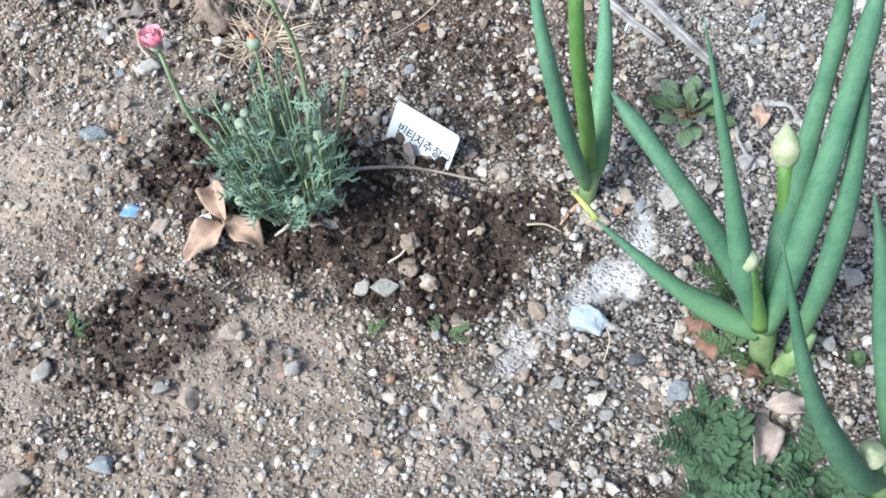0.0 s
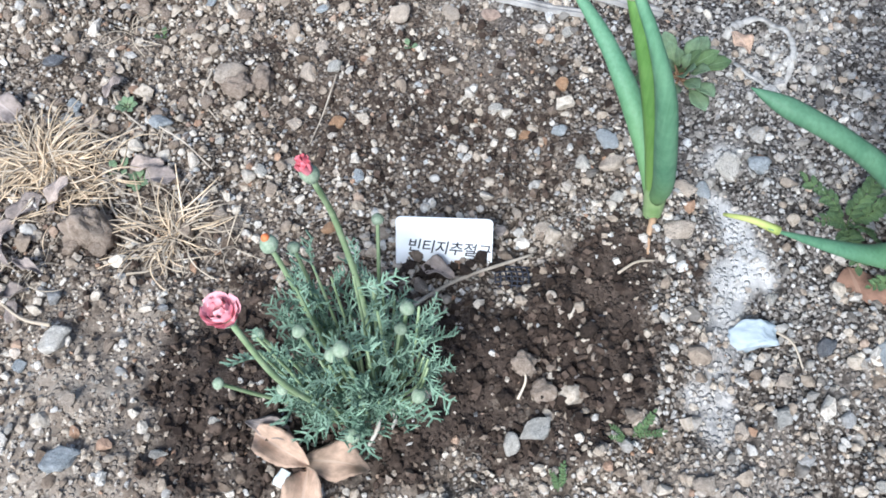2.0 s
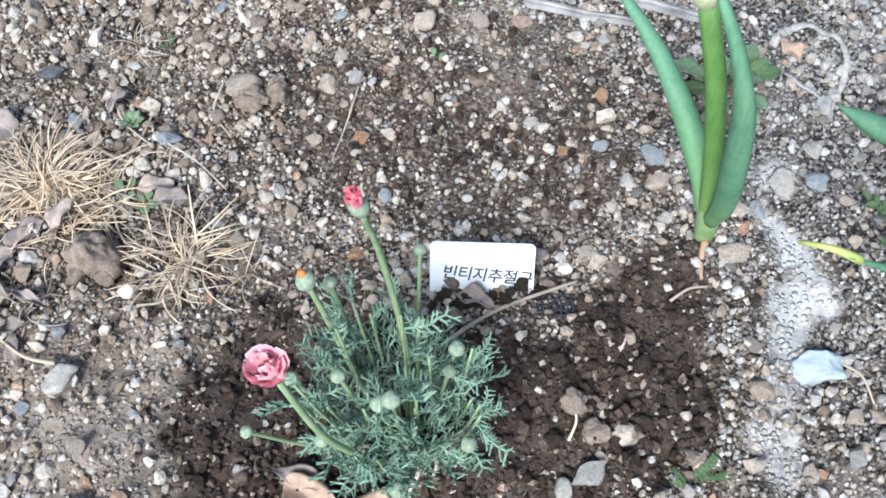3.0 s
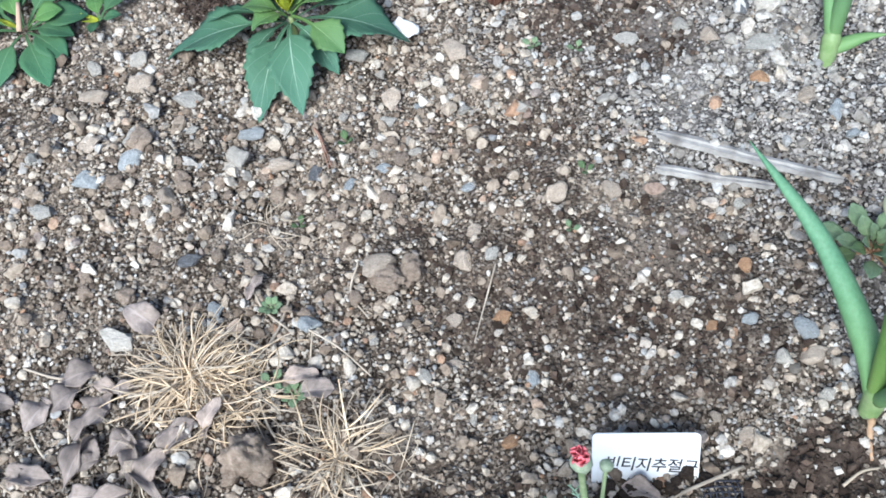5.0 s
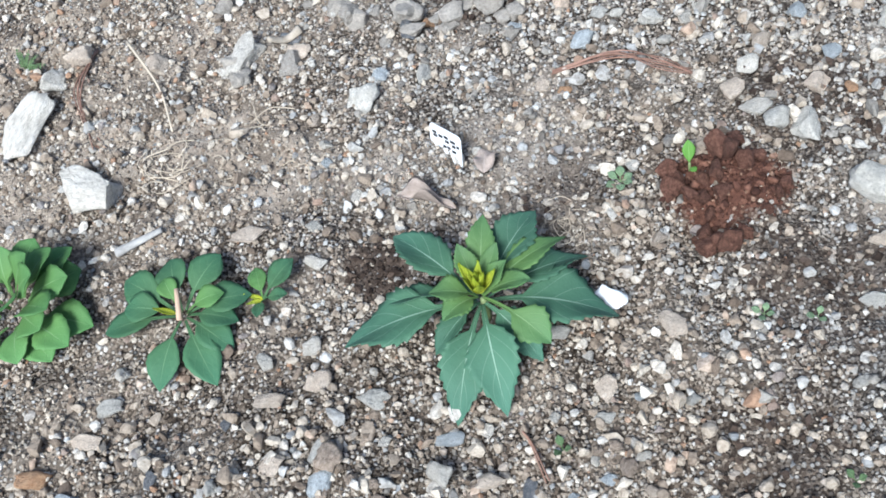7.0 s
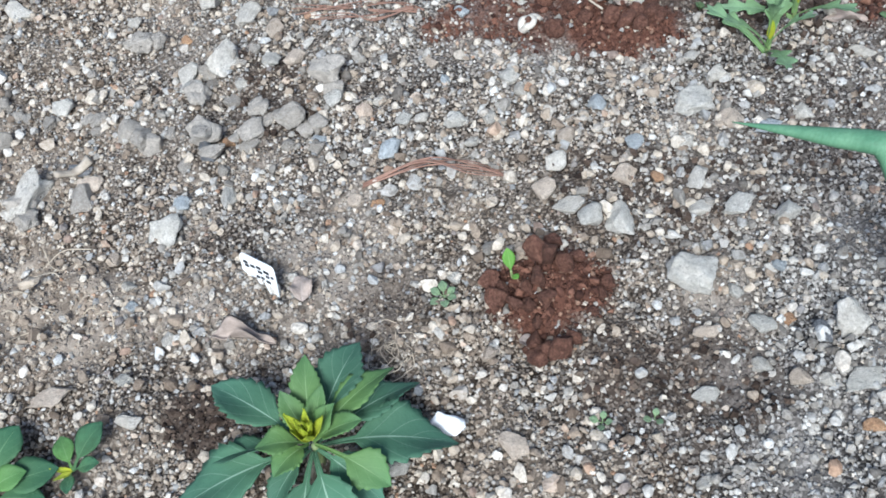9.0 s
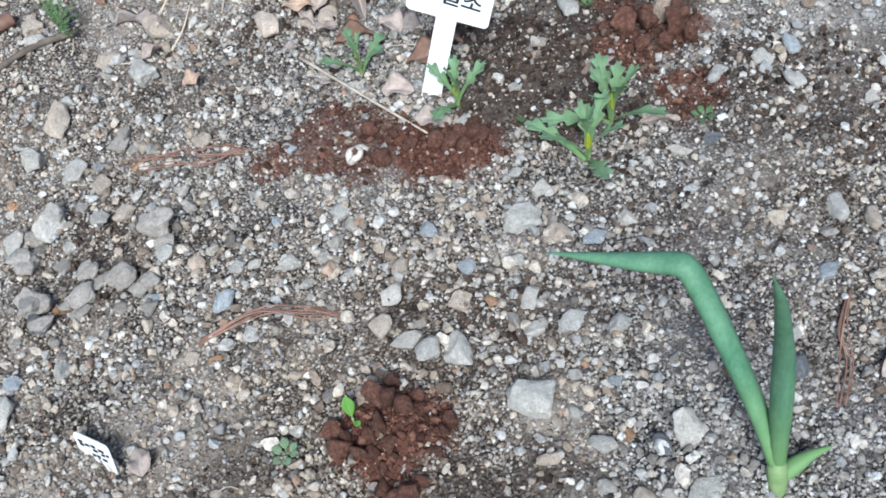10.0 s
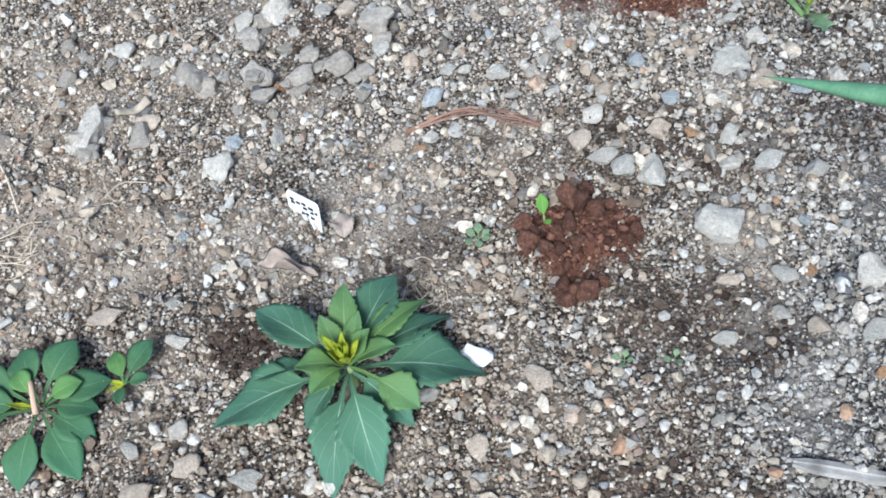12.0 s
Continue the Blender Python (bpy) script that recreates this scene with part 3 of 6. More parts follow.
def bare(x, y):
    d, r, a = soils(x, y)
    return (1 - 0.93 * d ** 1.15) * (1 - 0.90 * r) * (1 - 0.95 * a)


def warm_keep(x, y):
    return bare(x, y) * (1 - grey_share(x, y))


def cool_keep(x, y):
    return bare(x, y) * grey_share(x, y)


def specked(x, y):
    """Fine grit also lies thinly over loam, clay and ash."""
    d, r, a = soils(x, y)
    return (1 - 0.78 * d ** 1.2) * (1 - 0.8 * r) * (1 - 0.75 * a)


def warm_fine(x, y):
    return specked(x, y) * (1 - grey_share(x, y))


def cool_fine(x, y):
    return specked(x, y) * grey_share(x, y)


def coarse_warm(x, y):
    return warm_keep(x, y) * (1 - 0.72 * sandy(x, y)) * (1 - 0.5 * soils(x, y)[0])


def coarse_cool(x, y):
    return cool_keep(x, y) * (1 - 0.72 * sandy(x, y)) * (1 - 0.5 * soils(x, y)[0])


def bank_keep(x, y):
    """The stony strip before the leafy seedlings and the one before the red clay."""
    return np.maximum(blob(x, y, -0.22, 0.20, 0.26, 0.10, 0, 0.9, 61), 0.8 * blob(x, y, 0.02, 0.50, 0.25, 0.09, -25, 0.9, 62)) * bare(x, y)


def loam_keep(x, y):
    return soils(x, y)[0] ** 1.8


def clay_keep(x, y):
    return soils(x, y)[1]


def clay_lump_keep(x, y):
    return 0.6 * soils(x, y)[1] ** 2


def loam_lump_keep(x, y):
    return 0.6 * soils(x, y)[0] ** 7


# ---- shape helpers ----
def curve_points(ctrl, n):
    """Smooth points through the control points (Catmull-Rom)."""
    c = [Vector(p) for p in ctrl]
    c = [c[0] * 2 - c[1]] + c + [c[-1] * 2 - c[-2]]
    out, spans = [], len(c) - 3
    for i in range(n):
        t = i / (n - 1) * spans
        k = min(int(t), spans - 1)
        t -= k
        p0, p1, p2, p3 = c[k:k + 4]
        out.append(0.5 * (2 * p1 + (p2 - p0) * t + (2 * p0 - 5 * p1 + 4 * p2 - p3) * t * t + (3 * p1 - p0 - 3 * p2 + p3) * t ** 3))
    return out


def tube(name, ctrl, radius, mat, n=16, sides=10, flat=1.0, wobble=0.0, seed=0):
    """A round stalk or hollow leaf along control points; radius: a function of 0..1."""
    pts = curve_points(ctrl, n)
    rnd = random.Random(seed)
    verts, faces, up = [], [], Vector((0.31, 0.17, 0.93))
    for i, p in enumerate(pts):
        d = (pts[min(i + 1, n - 1)] - pts[max(i - 1, 0)]).normalized()
        a = d.cross(up)
        a = a.normalized() if a.length > 0.05 else d.orthogonal().normalized()
        b = a.cross(d)
        r = radius(i / (n - 1)) * (1 + wobble * rnd.uniform(-1, 1))
        for k in range(sides):
            t = 2 * math.pi * k / sides
            verts.append(p + a * (r * math.cos(t)) + b * (r * flat * math.sin(t)))
    for i in range(n - 1):
        for k in range(sides):
            q = (k + 1) % sides
            faces.append((i * sides + k, i * sides + q, (i + 1) * sides + q, (i + 1) * sides + k))
    faces.append(tuple(range(sides - 1, -1, -1)))
    faces.append(tuple(range((n - 1) * sides, n * sides)))
    return mesh_of(name, verts, faces, [mat])


def blade(name, mat, length, width, outline, teeth=0, tooth=0.0, sweep=0.0, fold=0.25, bend=0.0, droop=0.0, wave=0.0, stalk=0.0, n=18, m=4, seed=0, thick=0.0004):
    """A leaf along +x: outline(v) gives the half-width, folded along its midrib and bent along its length."""
    rnd = random.Random(seed)
    ph = rnd.uniform(0, 6)
    verts, uvs, faces = [], [], []
    total = 2 * m + 1
    # spine: x forward, z by bending
    x = z = 0.0
    ang, spine = bend, []
    for i in range(n + 1):
        v = i / n
        spine.append((x, z, ang))
        ang -= droop / n
        x, z = x + math.cos(ang) * length / n, z + math.sin(ang) * length / n
    for layer in (0, 1):
        for i in range(n + 1):
            v = i / n
            sx, sz, an = spine[i]
            w = outline(v) * width
            if teeth:
                saw = (v * teeth) % 1.0
                w *= 1 + tooth * (saw - 0.6)
            w = max(w, stalk)
            for k in range(-m, m + 1):
                u = k / m
                lift = fold * abs(u) * w + wave * w * math.sin(v * 9 + ph + (2 if u > 0 else 0)) * abs(u)
                back = -sweep * abs(u) * w
                px, pz = sx + math.cos(an) * back * -1 - math.sin(an) * lift, sz + math.sin(an) * back * -1 + math.cos(an) * lift
                verts.append((px, u * w, pz - layer * thick))
                uvs.append((u / 2 + 0.5, v))
    size = (n + 1) * total
    for i in range(n):
        for k in range(total - 1):
            a = i * total + k
            faces.append((a, a + total, a + total + 1, a + 1))
            a += size
            faces.append((a, a + 1, a + total + 1, a + total))
    rim = [i * total for i in range(n + 1)], [i * total + total - 1 for i in range(n + 1)]
    for i in range(n):
        a, b = rim[0][i], rim[0][i + 1]
        faces.append((a, a + size, b + size, b))
        a, b = rim[1][i], rim[1][i + 1]
        faces.append((a, b, b + size, a + size))
    return mesh_of(name, verts, faces, [mat], uvs=uvs)


def ovate(v, peak=0.38):
    if v < 0.02:
        return 0.03
    return max(0.0, (math.sin(math.pi * min(1, v ** (math.log(0.5) / math.log(peak)))) ** 0.85) * (1 - 0.12 * v))


def stalked(v, s=0.28, peak=0.42):
    return 0.05 if v < s else max(0.05 * (1 - v), ovate((v - s) / (1 - s), peak))


def lobed(v):
    """A long narrow stalk that widens into two pairs of blunt lobes and an end lobe."""
    if v < 0.38:
        return 0.07 + 0.08 * v
    t = (v - 0.38) / 0.62
    wave = 0.5 + 0.5 * math.cos(2 * math.pi * (t * 2.5 - 0.75))
    return max(0.0, (0.34 + 0.66 * wave) * math.sin(math.pi * min(1, (0.12 + 0.88 * t) ** 1.25)) ** 0.55)


def lance(v):
    return max(0.0, math.sin(math.pi * v ** 0.85)) ** 0.8


def pointing(x, y, z, yaw, pitch=0.0, roll=0.0, size=1.0):
    """The pose of a leaf that grows along +x: yaw round the stem, pitch upwards, roll about its midrib; degrees."""
    return (Matrix.Translation((x, y, z)) @ Matrix.Rotation(radians(yaw), 4, "Z") @ Matrix.Rotation(radians(-pitch), 4, "Y")
            @ Matrix.Rotation(radians(roll), 4, "X") @ Matrix.Scale(size, 4))


def egg(name, mat, rx, rz, point=0.0, level=2, rough=0.0, seed=0):
    v, f = ball(level)
    r = np.random.default_rng(seed)
    v = v * np.array([rx, rx, rz]) * (1 + rough * r.normal(size=(len(v), 1)))
    up = np.clip(v[:, 2] / rz, 0, 1)
    v[:, :2] *= (1 - point * up ** 1.5)[:, None]
    v[:, 2] += point * rz * 0.5 * up ** 2
    return mesh_of(name, v, f, [mat])


# ---- loose stones that stand out one by one: x, y, width, depth over width ----
GREY_1 = (
    (-0.017, -0.269, 0.016, 0.82), (0.094, -0.25, 0.011, 0.73), (0.198, -0.14, 0.012, 0.95), (0.068, -0.139, 0.022, 0.61), (0.324, 0.018, 0.016, 0.89), (-0.087, 0.043, 0.011, 0.85),
    (-0.039, 0.115, 0.01, 1.2), (0.115, 0.132, 0.01, 0.79), (-0.319, 0.177, 0.021, 0.55), (-0.402, 0.201, 0.013, 1.71), (-0.331, 0.216, 0.011, 1.12), (-0.098, 0.228, 0.014, 0.64),
    (-0.047, 0.229, 0.012, 0.86), (-0.266, 0.231, 0.013, 1.34), (0.156, 0.249, 0.032, 0.61), (-0.232, 0.26, 0.028, 0.55), (0.07, 0.271, 0.02, 0.61), (0.108, 0.279, 0.014, 0.8),
    (-0.115, 0.285, 0.018, 0.7), (-0.407, 0.289, 0.02, 0.65), (0.121, 0.3, 0.021, 0.64), (0.268, 0.315, 0.016, 0.78), (0.115, 0.328, 0.013, 1.29), (0.095, 0.349, 0.035, 1),
)
GREY_2 = (
    (0.169, 0.369, 0.024, 0.88), (0.352, 0.382, 0.016, 1.53), (0.144, 0.385, 0.023, 0.99), (-0.268, 0.4, 0.014, 0.72), (-0.046, 0.4, 0.011, 0.88), (0.07, 0.404, 0.023, 1.2),
    (0.053, 0.408, 0.02, 1.08), (0.158, 0.48, 0.031, 0.87), (0.398, 0.492, 0.018, 1.01), (-0.226, 0.507, 0.025, 1.14), (-0.18, 0.524, 0.015, 2.2), (0.391, 0.527, 0.019, 1.15),
    (-0.009, 0.528, 0.024, 0.82), (0.351, 0.53, 0.014, 1.39), (-0.042, 0.544, 0.015, 0.95), (0.041, 0.553, 0.017, 0.95), (-0.086, 0.582, 0.018, 0.97), (0.162, 0.592, 0.017, 0.86),
    (-0.188, 0.631, 0.014, 1.55), (-0.124, 0.64, 0.017, 0.88), (0.295, 0.659, 0.025, 0.92), (-0.292, 0.663, 0.019, 1.06), (-0.07, 0.693, 0.015, 1.03), (-0.054, 0.787, 0.031, 0.96),
)
PALE_1 = (
    (-0.045, -0.332, 0.01, 0.99), (-0.091, -0.298, 0.014, 1.25), (0.051, -0.215, 0.012, 1.07), (0.176, -0.189, 0.009, 0.83), (0.242, -0.177, 0.009, 0.82), (0.055, -0.145, 0.011, 1.23),
    (-0.127, -0.144, 0.013, 0.52), (-0.097, -0.128, 0.01, 1.04), (0.207, -0.070, 0.010, 0.97), (-0.194, -0.071, 0.018, 0.99), (0.13, 0.002, 0.011, 0.86), (-0.062, 0.014, 0.006, 1.56),
    (0.199, 0.019, 0.018, 1.23), (0.112, 0.024, 0.01, 1.08), (-0.115, 0.071, 0.007, 0.96), (0.063, 0.071, 0.011, 0.65), (-0.264, 0.083, 0.028, 0.51), (-0.081, 0.202, 0.01, 0.74),
    (-0.108, 0.202, 0.01, 0.92), (-0.197, 0.208, 0.017, 1.18), (-0.36, 0.214, 0.013, 1.12), (0.047, 0.222, 0.012, 0.65), (-0.226, 0.23, 0.01, 0.87), (-0.127, 0.23, 0.008, 0.96),
)
PALE_2 = (
    (-0.167, 0.232, 0.012, 0.86), (0.137, 0.255, 0.01, 0.9), (-0.178, 0.263, 0.009, 0.87), (0.17, 0.285, 0.023, 1.28), (-0.299, 0.298, 0.014, 0.91), (-0.271, 0.306, 0.014, 1.02),
    (-0.4, 0.31, 0.012, 1.19), (-0.266, 0.368, 0.018, 0.67), (0.113, 0.371, 0.008, 1.31), (0.124, 0.394, 0.02, 0.6), (0.129, 0.416, 0.015, 1.6), (-0.237, 0.422, 0.013, 0.96),
    (0.043, 0.426, 0.025, 0.6), (0.223, 0.447, 0.016, 0.93), (0.137, 0.449, 0.016, 0.8), (0.436, 0.453, 0.013, 0.88), (-0.429, 0.46, 0.064, 0.58), (0.047, 0.467, 0.017, 1.11),
    (-0.257, 0.47, 0.013, 0.9), (0.291, 0.487, 0.022, 0.48), (0.179, 0.498, 0.018, 1.18), (-0.001, 0.507, 0.012, 0.8), (0.172, 0.521, 0.013, 1.07), (0.016, 0.521, 0.012, 1.17),
)
PALE_3 = (
    (0.028, 0.527, 0.011, 0.9), (0.045, 0.535, 0.012, 0.94), (-0.029, 0.539, 0.011, 0.9), (-0.503, 0.542, 0.037, 2.2), (-0.317, 0.57, 0.024, 1.87), (-0.055, 0.57, 0.01, 0.9),
    (-0.483, 0.591, 0.026, 1.13), (-0.14, 0.591, 0.008, 1), (0.21, 0.602, 0.016, 0.75), (0.427, 0.61, 0.08, 0.57), (0.076, 0.624, 0.011, 0.6), (-0.152, 0.626, 0.011, 1),
    (-0.188, 0.649, 0.017, 1.56), (-0.16, 0.652, 0.031, 1.15), (0.329, 0.698, 0.02, 1.5), (-0.133, 0.701, 0.019, 1.44), (-0.159, 0.73, 0.025, 0.93), (-0.224, 0.732, 0.012, 1),
    (-0.17, 0.756, 0.014, 0.8), (-0.322, 0.794, 0.038, 0.6), (-0.133, 0.878, 0.034, 0.73),
)
TAN_1 = (
    (-0.06, -0.363, 0.023, 0.89), (-0.034, -0.289, 0.009, 0.99), (0.002, -0.264, 0.018, 0.98), (0.113, -0.223, 0.01, 1.26), (0, -0.215, 0.018, 0.66), (0.027, -0.215, 0.009, 0.87),
    (0.226, -0.192, 0.012, 0.92), (0.207, -0.181, 0.01, 0.83), (-0.089, -0.177, 0.011, 1.62), (-0.161, -0.174, 0.016, 1.09), (0.152, -0.171, 0.013, 0.94), (0.124, -0.17, 0.011, 0.85),
    (0.177, -0.144, 0.009, 1.05), (-0.198, -0.133, 0.009, 0.97), (0.203, -0.119, 0.013, 0.75), (-0.177, -0.11, 0.009, 1.08), (0.011, -0.046, 0.009, 1.27), (0.164, -0.025, 0.025, 0.65),
    (0.085, -0.015, 0.013, 0.84), (0.071, -0.002, 0.008, 0.84), (-0.25, 0.003, 0.015, 1.08), (0.231, 0.005, 0.016, 0.7), (0.171, 0.007, 0.016, 0.78), (-0.111, 0.011, 0.013, 1.05),
)
TAN_2 = (
    (0.13, 0.025, 0.016, 0.76), (-0.069, 0.051, 0.013, 0.64), (0.311, 0.051, 0.018, 0.79), (-0.066, 0.078, 0.011, 0.86), (-0.057, 0.116, 0.013, 1.09), (-0.109, 0.117, 0.022, 1.05),
    (-0.048, 0.137, 0.011, 0.88), (0.04, 0.149, 0.015, 0.84), (0.004, 0.151, 0.015, 1.05), (-0.241, 0.178, 0.015, 1.18), (-0.08, 0.182, 0.01, 0.94), (-0.172, 0.198, 0.028, 0.53),
    (0.173, 0.202, 0.014, 0.84), (-0.294, 0.225, 0.019, 0.88), (-0.058, 0.23, 0.008, 1.82), (-0.093, 0.245, 0.015, 1.29), (0.124, 0.262, 0.014, 0.87), (-0.295, 0.267, 0.022, 0.62),
    (-0.421, 0.267, 0.026, 0.53), (-0.045, 0.275, 0.023, 0.77), (-0.266, 0.278, 0.018, 1.01), (0.071, 0.302, 0.009, 0.8), (0.086, 0.308, 0.019, 0.57), (-0.043, 0.34, 0.015, 0.91),
)
TAN_3 = (
    (0.365, 0.362, 0.012, 1.65), (-0.314, 0.403, 0.031, 0.61), (0.087, 0.442, 0.023, 0.8), (0.032, 0.445, 0.019, 1.1), (0.173, 0.456, 0.024, 0.69), (0.063, 0.485, 0.014, 1.15),
    (-0.094, 0.488, 0.012, 1.04), (-0.264, 0.499, 0.012, 1.14), (-0.276, 0.573, 0.024, 0.66), (-0.391, 0.583, 0.035, 0.69), (-0.007, 0.593, 0.012, 0.8), (-0.462, 0.613, 0.027, 1.14),
    (-0.105, 0.638, 0.018, 0.9), (0.256, 0.641, 0.015, 1.16), (-0.116, 0.677, 0.017, 1.16), (-0.029, 0.684, 0.019, 0.9), (-0.133, 0.763, 0.026, 1.5), (0.095, 0.771, 0.021, 0.81),
    (0.113, 0.772, 0.018, 1.49), (0.064, 0.779, 0.031, 0.95), (-0.078, 0.824, 0.022, 1.12), (-0.027, 0.828, 0.05, 0.7), (-0.131, 0.907, 0.026, 1.18),
)
BLUE_1 = (
    (-0.02, -0.325, 0.023, 0.76), (-0.176, -0.144, 0.021, 0.75), (0.262, -0.107, 0.018, 1.05), (-0.216, -0.083, 0.01, 0.88), (-0.013, -0.044, 0.009, 0.95), (0.182, 0.005, 0.01, 1.22),
    (0.215, 0.012, 0.017, 0.9), (-0.025, 0.033, 0.009, 1.47), (0.13, 0.04, 0.017, 0.87), (0.1, 0.052, 0.01, 0.87), (-0.155, 0.084, 0.019, 0.76), (-0.21, 0.101, 0.011, 1.22),
    (0.192, 0.169, 0.013, 0.71), (-0.048, 0.171, 0.012, 0.63), (-0.125, 0.183, 0.009, 1.68), (0.186, 0.186, 0.011, 1.67), (-0.102, 0.191, 0.011, 0.74), (-0.292, 0.196, 0.023, 0.6),
    (-0.265, 0.209, 0.016, 1.3), (-0.432, 0.213, 0.01, 1.5), (-0.428, 0.229, 0.019, 0.7), (-0.19, 0.23, 0.02, 0.54), (-0.076, 0.236, 0.01, 0.75), (0.147, 0.335, 0.01, 0.97),
)
BLUE_2 = (
    (0.38, 0.337, 0.013, 0.94), (0.309, 0.339, 0.019, 0.69), (0.193, 0.441, 0.022, 0.8), (-0.257, 0.454, 0.01, 0.9), (0.104, 0.462, 0.015, 1.02), (0.093, 0.506, 0.017, 0.81),
    (-0.059, 0.516, 0.015, 1.51), (-0.211, 0.524, 0.014, 1.02), (0.417, 0.525, 0.017, 1.16), (-0.105, 0.55, 0.016, 0.8), (-0.003, 0.569, 0.012, 0.96), (0.03, 0.636, 0.014, 0.8),
)
SLATE_1 = (
    (0.231, -0.101, 0.016, 0.87), (-0.225, 0.133, 0.016, 0.6), (-0.147, 0.193, 0.012, 1.26), (-0.373, 0.232, 0.01, 1.37), (-0.327, 0.263, 0.009, 1.24), (0.15, 0.285, 0.014, 1.17),
    (0.252, 0.288, 0.02, 0.99), (0.316, 0.479, 0.02, 0.61), (-0.185, 0.564, 0.022, 0.73), (-0.283, 0.593, 0.022, 0.6),
)
OCHRE_1 = (
    (-0.062, -0.344, 0.009, 1.11), (-0.042, -0.003, 0.011, 0.83), (0.079, 0.051, 0.009, 0.97), (-0.039, 0.074, 0.013, 0.75), (0.106, 0.086, 0.01, 1.1), (0.148, 0.222, 0.014, 0.65),
    (-0.453, 0.246, 0.024, 0.71), (0.137, 0.3, 0.009, 0.96), (0.107, 0.427, 0.012, 0.78), (-0.079, 0.48, 0.011, 0.8), (-0.171, 0.573, 0.013, 0.85), (-0.185, 0.695, 0.012, 1),
)
GREYS = (GREY_1, GREY_2,)
PALES = (PALE_1, PALE_2, PALE_3,)
TANS = (TAN_1, TAN_2, TAN_3,)
BLUES = (BLUE_1, BLUE_2,)
SLATES = (SLATE_1,)
OCHRES = (OCHRE_1,)


STONE_SHAPES = []
for k in range(12):
    v = chipped(ico3_v, rng, 13 if k % 2 else 16, 0.40 if k % 2 else 0.28, 0.76 if k % 2 else 0.62, 0.0)
    lumps = np.array([noise.fractal(Vector(p) * 1.6 + Vector((7.0 * k, 0, 0)), 0.7, 2.1, 6) for p in v])
    pits = np.array([noise.ridged_multi_fractal(Vector(p) * 2.6 + Vector((0, 5.0 * k, 0)), 0.9, 2.2, 4, 1.0, 2.0) for p in v])
    STONE_SHAPES.append(v * (1 + 0.15 * lumps[:, None] - 0.04 * pits[:, None]))
for k in range(6):
    lumps = np.array([noise.fractal(Vector(p) * 1.3 + Vector((0, 9.0 * k, 3)), 0.6, 2.3, 6) for p in ico3_v])
    STONE_SHAPES.append(chipped(ico3_v, rng, 3, 0.6, 0.9, 0.0) * (1 + 0.42 * lumps[:, None]))
SAME = np.argmax(ico_s_v @ ico3_v.T, 1)
stone_mesh = {}


def stone(x, y, width, ratio, kind, label, shape, turn, group="loose stones in the bed", tall=0.85, name="stone", mat=None):
    fine = width > 0.022
    key = (kind, shape, fine)
    if key not in stone_mesh:
        v = STONE_SHAPES[shape] if fine else STONE_SHAPES[shape][SAME]
        v = v + 0.03 * np.stack([np.sin(v[:, 1] * 7 + shape), np.sin(v[:, 2] * 6 + shape), np.sin(v[:, 0] * 8)], 1)
        v = v / np.abs(v).max(0)
        stone_mesh[key] = mesh_of(kind + "_stone", v, ico3_f if fine else ico_s_f, [mat or STONE[kind]])
    ob = new(name, stone_mesh[key])
    sx, sy = width / 2, width * ratio / 2 * 0.95
    sz = min(sx, sy) * tall
    lift = 0.75 if name == "clay_clod" else 0.55
    ob.matrix_world = Matrix.Translation((x, y, ground_z(x, y) + sz * lift)) @ Euler((random.uniform(-0.2, 0.2), random.uniform(-0.2, 0.2), radians(turn))).to_matrix().to_4x4() @ Matrix.Diagonal((sx, sy, sz, 1))
    return tagged(ob, label, "stone", group)


def lie(x, y):
    """The way the long side of a stone lies: turns gently from the bed's near end to its far end."""
    return -7 - 30 * min(max((y - 0.3) / 0.3, 0), 1) + (38 if y < -0.03 and x > -0.02 else 0) + random.uniform(-12, 12)


LABELS = {"pale": "pale rough stone half sunk in the gravel", "tan": "tan rounded stone lying on the soil", "grey": "grey angular stone lying on the gravel",
          "blue": "blue-grey stone lying on the gravel", "ochre": "ochre pebble lying on the soil", "dark": "dark slaty stone lying on the gravel"}
n_stone = 0
for kind, lists in (("pale", PALES), ("tan", TANS), ("grey", GREYS), ("blue", BLUES), ("ochre", OCHRES), ("dark", SLATES)):
    for rowset in lists:
        for x, y, w, ratio in rowset:
            big = w > 0.04
            stone(x, y, w, ratio, kind, "large " + LABELS[kind] if big else LABELS[kind], n_stone % 12, lie(x, y), tall=0.8 if big else 0.74)
            n_stone += 1
stone(0.193, -0.092, 0.031, 0.66, "milky", "smooth bluish milky quartz pebble beside the ash streak", 3, -12, tall=0.85, mat=MILKY)
stone(-0.080, 0.302, 0.023, 0.62, "quartz", "clean white broken stone beside the toothed seedling", 5, -50, mat=QUARTZ)
for x, y, w, ratio, s in ((-0.105, 0.112, 0.026, 0.8, 4), (-0.09, 0.118, 0.024, 0.9, 6), (0.066, -0.102, 0.017, 0.9, 8), (0.075, -0.118, 0.016, 1.0, 1), (-0.26, 0.225, 0.02, 1.0, 7), (0.02, 0.86, 0.06, 0.8, 9), (0.36, 0.62, 0.03, 0.8, 10), (-0.001, -0.100, 0.018, 0.9, 2)):
    stone(x, y, w, ratio, "clod", "crumbly dry earth clod on the soil", 12 + s % 6, s * 40, group="earth clods", tall=0.9, name="earth_clod", mat=CLOD)["category"] = "clod"
stone(-0.186, 0.002, 0.030, 1.1, "clod", "large pitted dry earth clod between two grass tufts", 12 + 5, 130, group="earth clods", tall=1.5, name="earth_clod", mat=CLOD)["category"] = "clod"
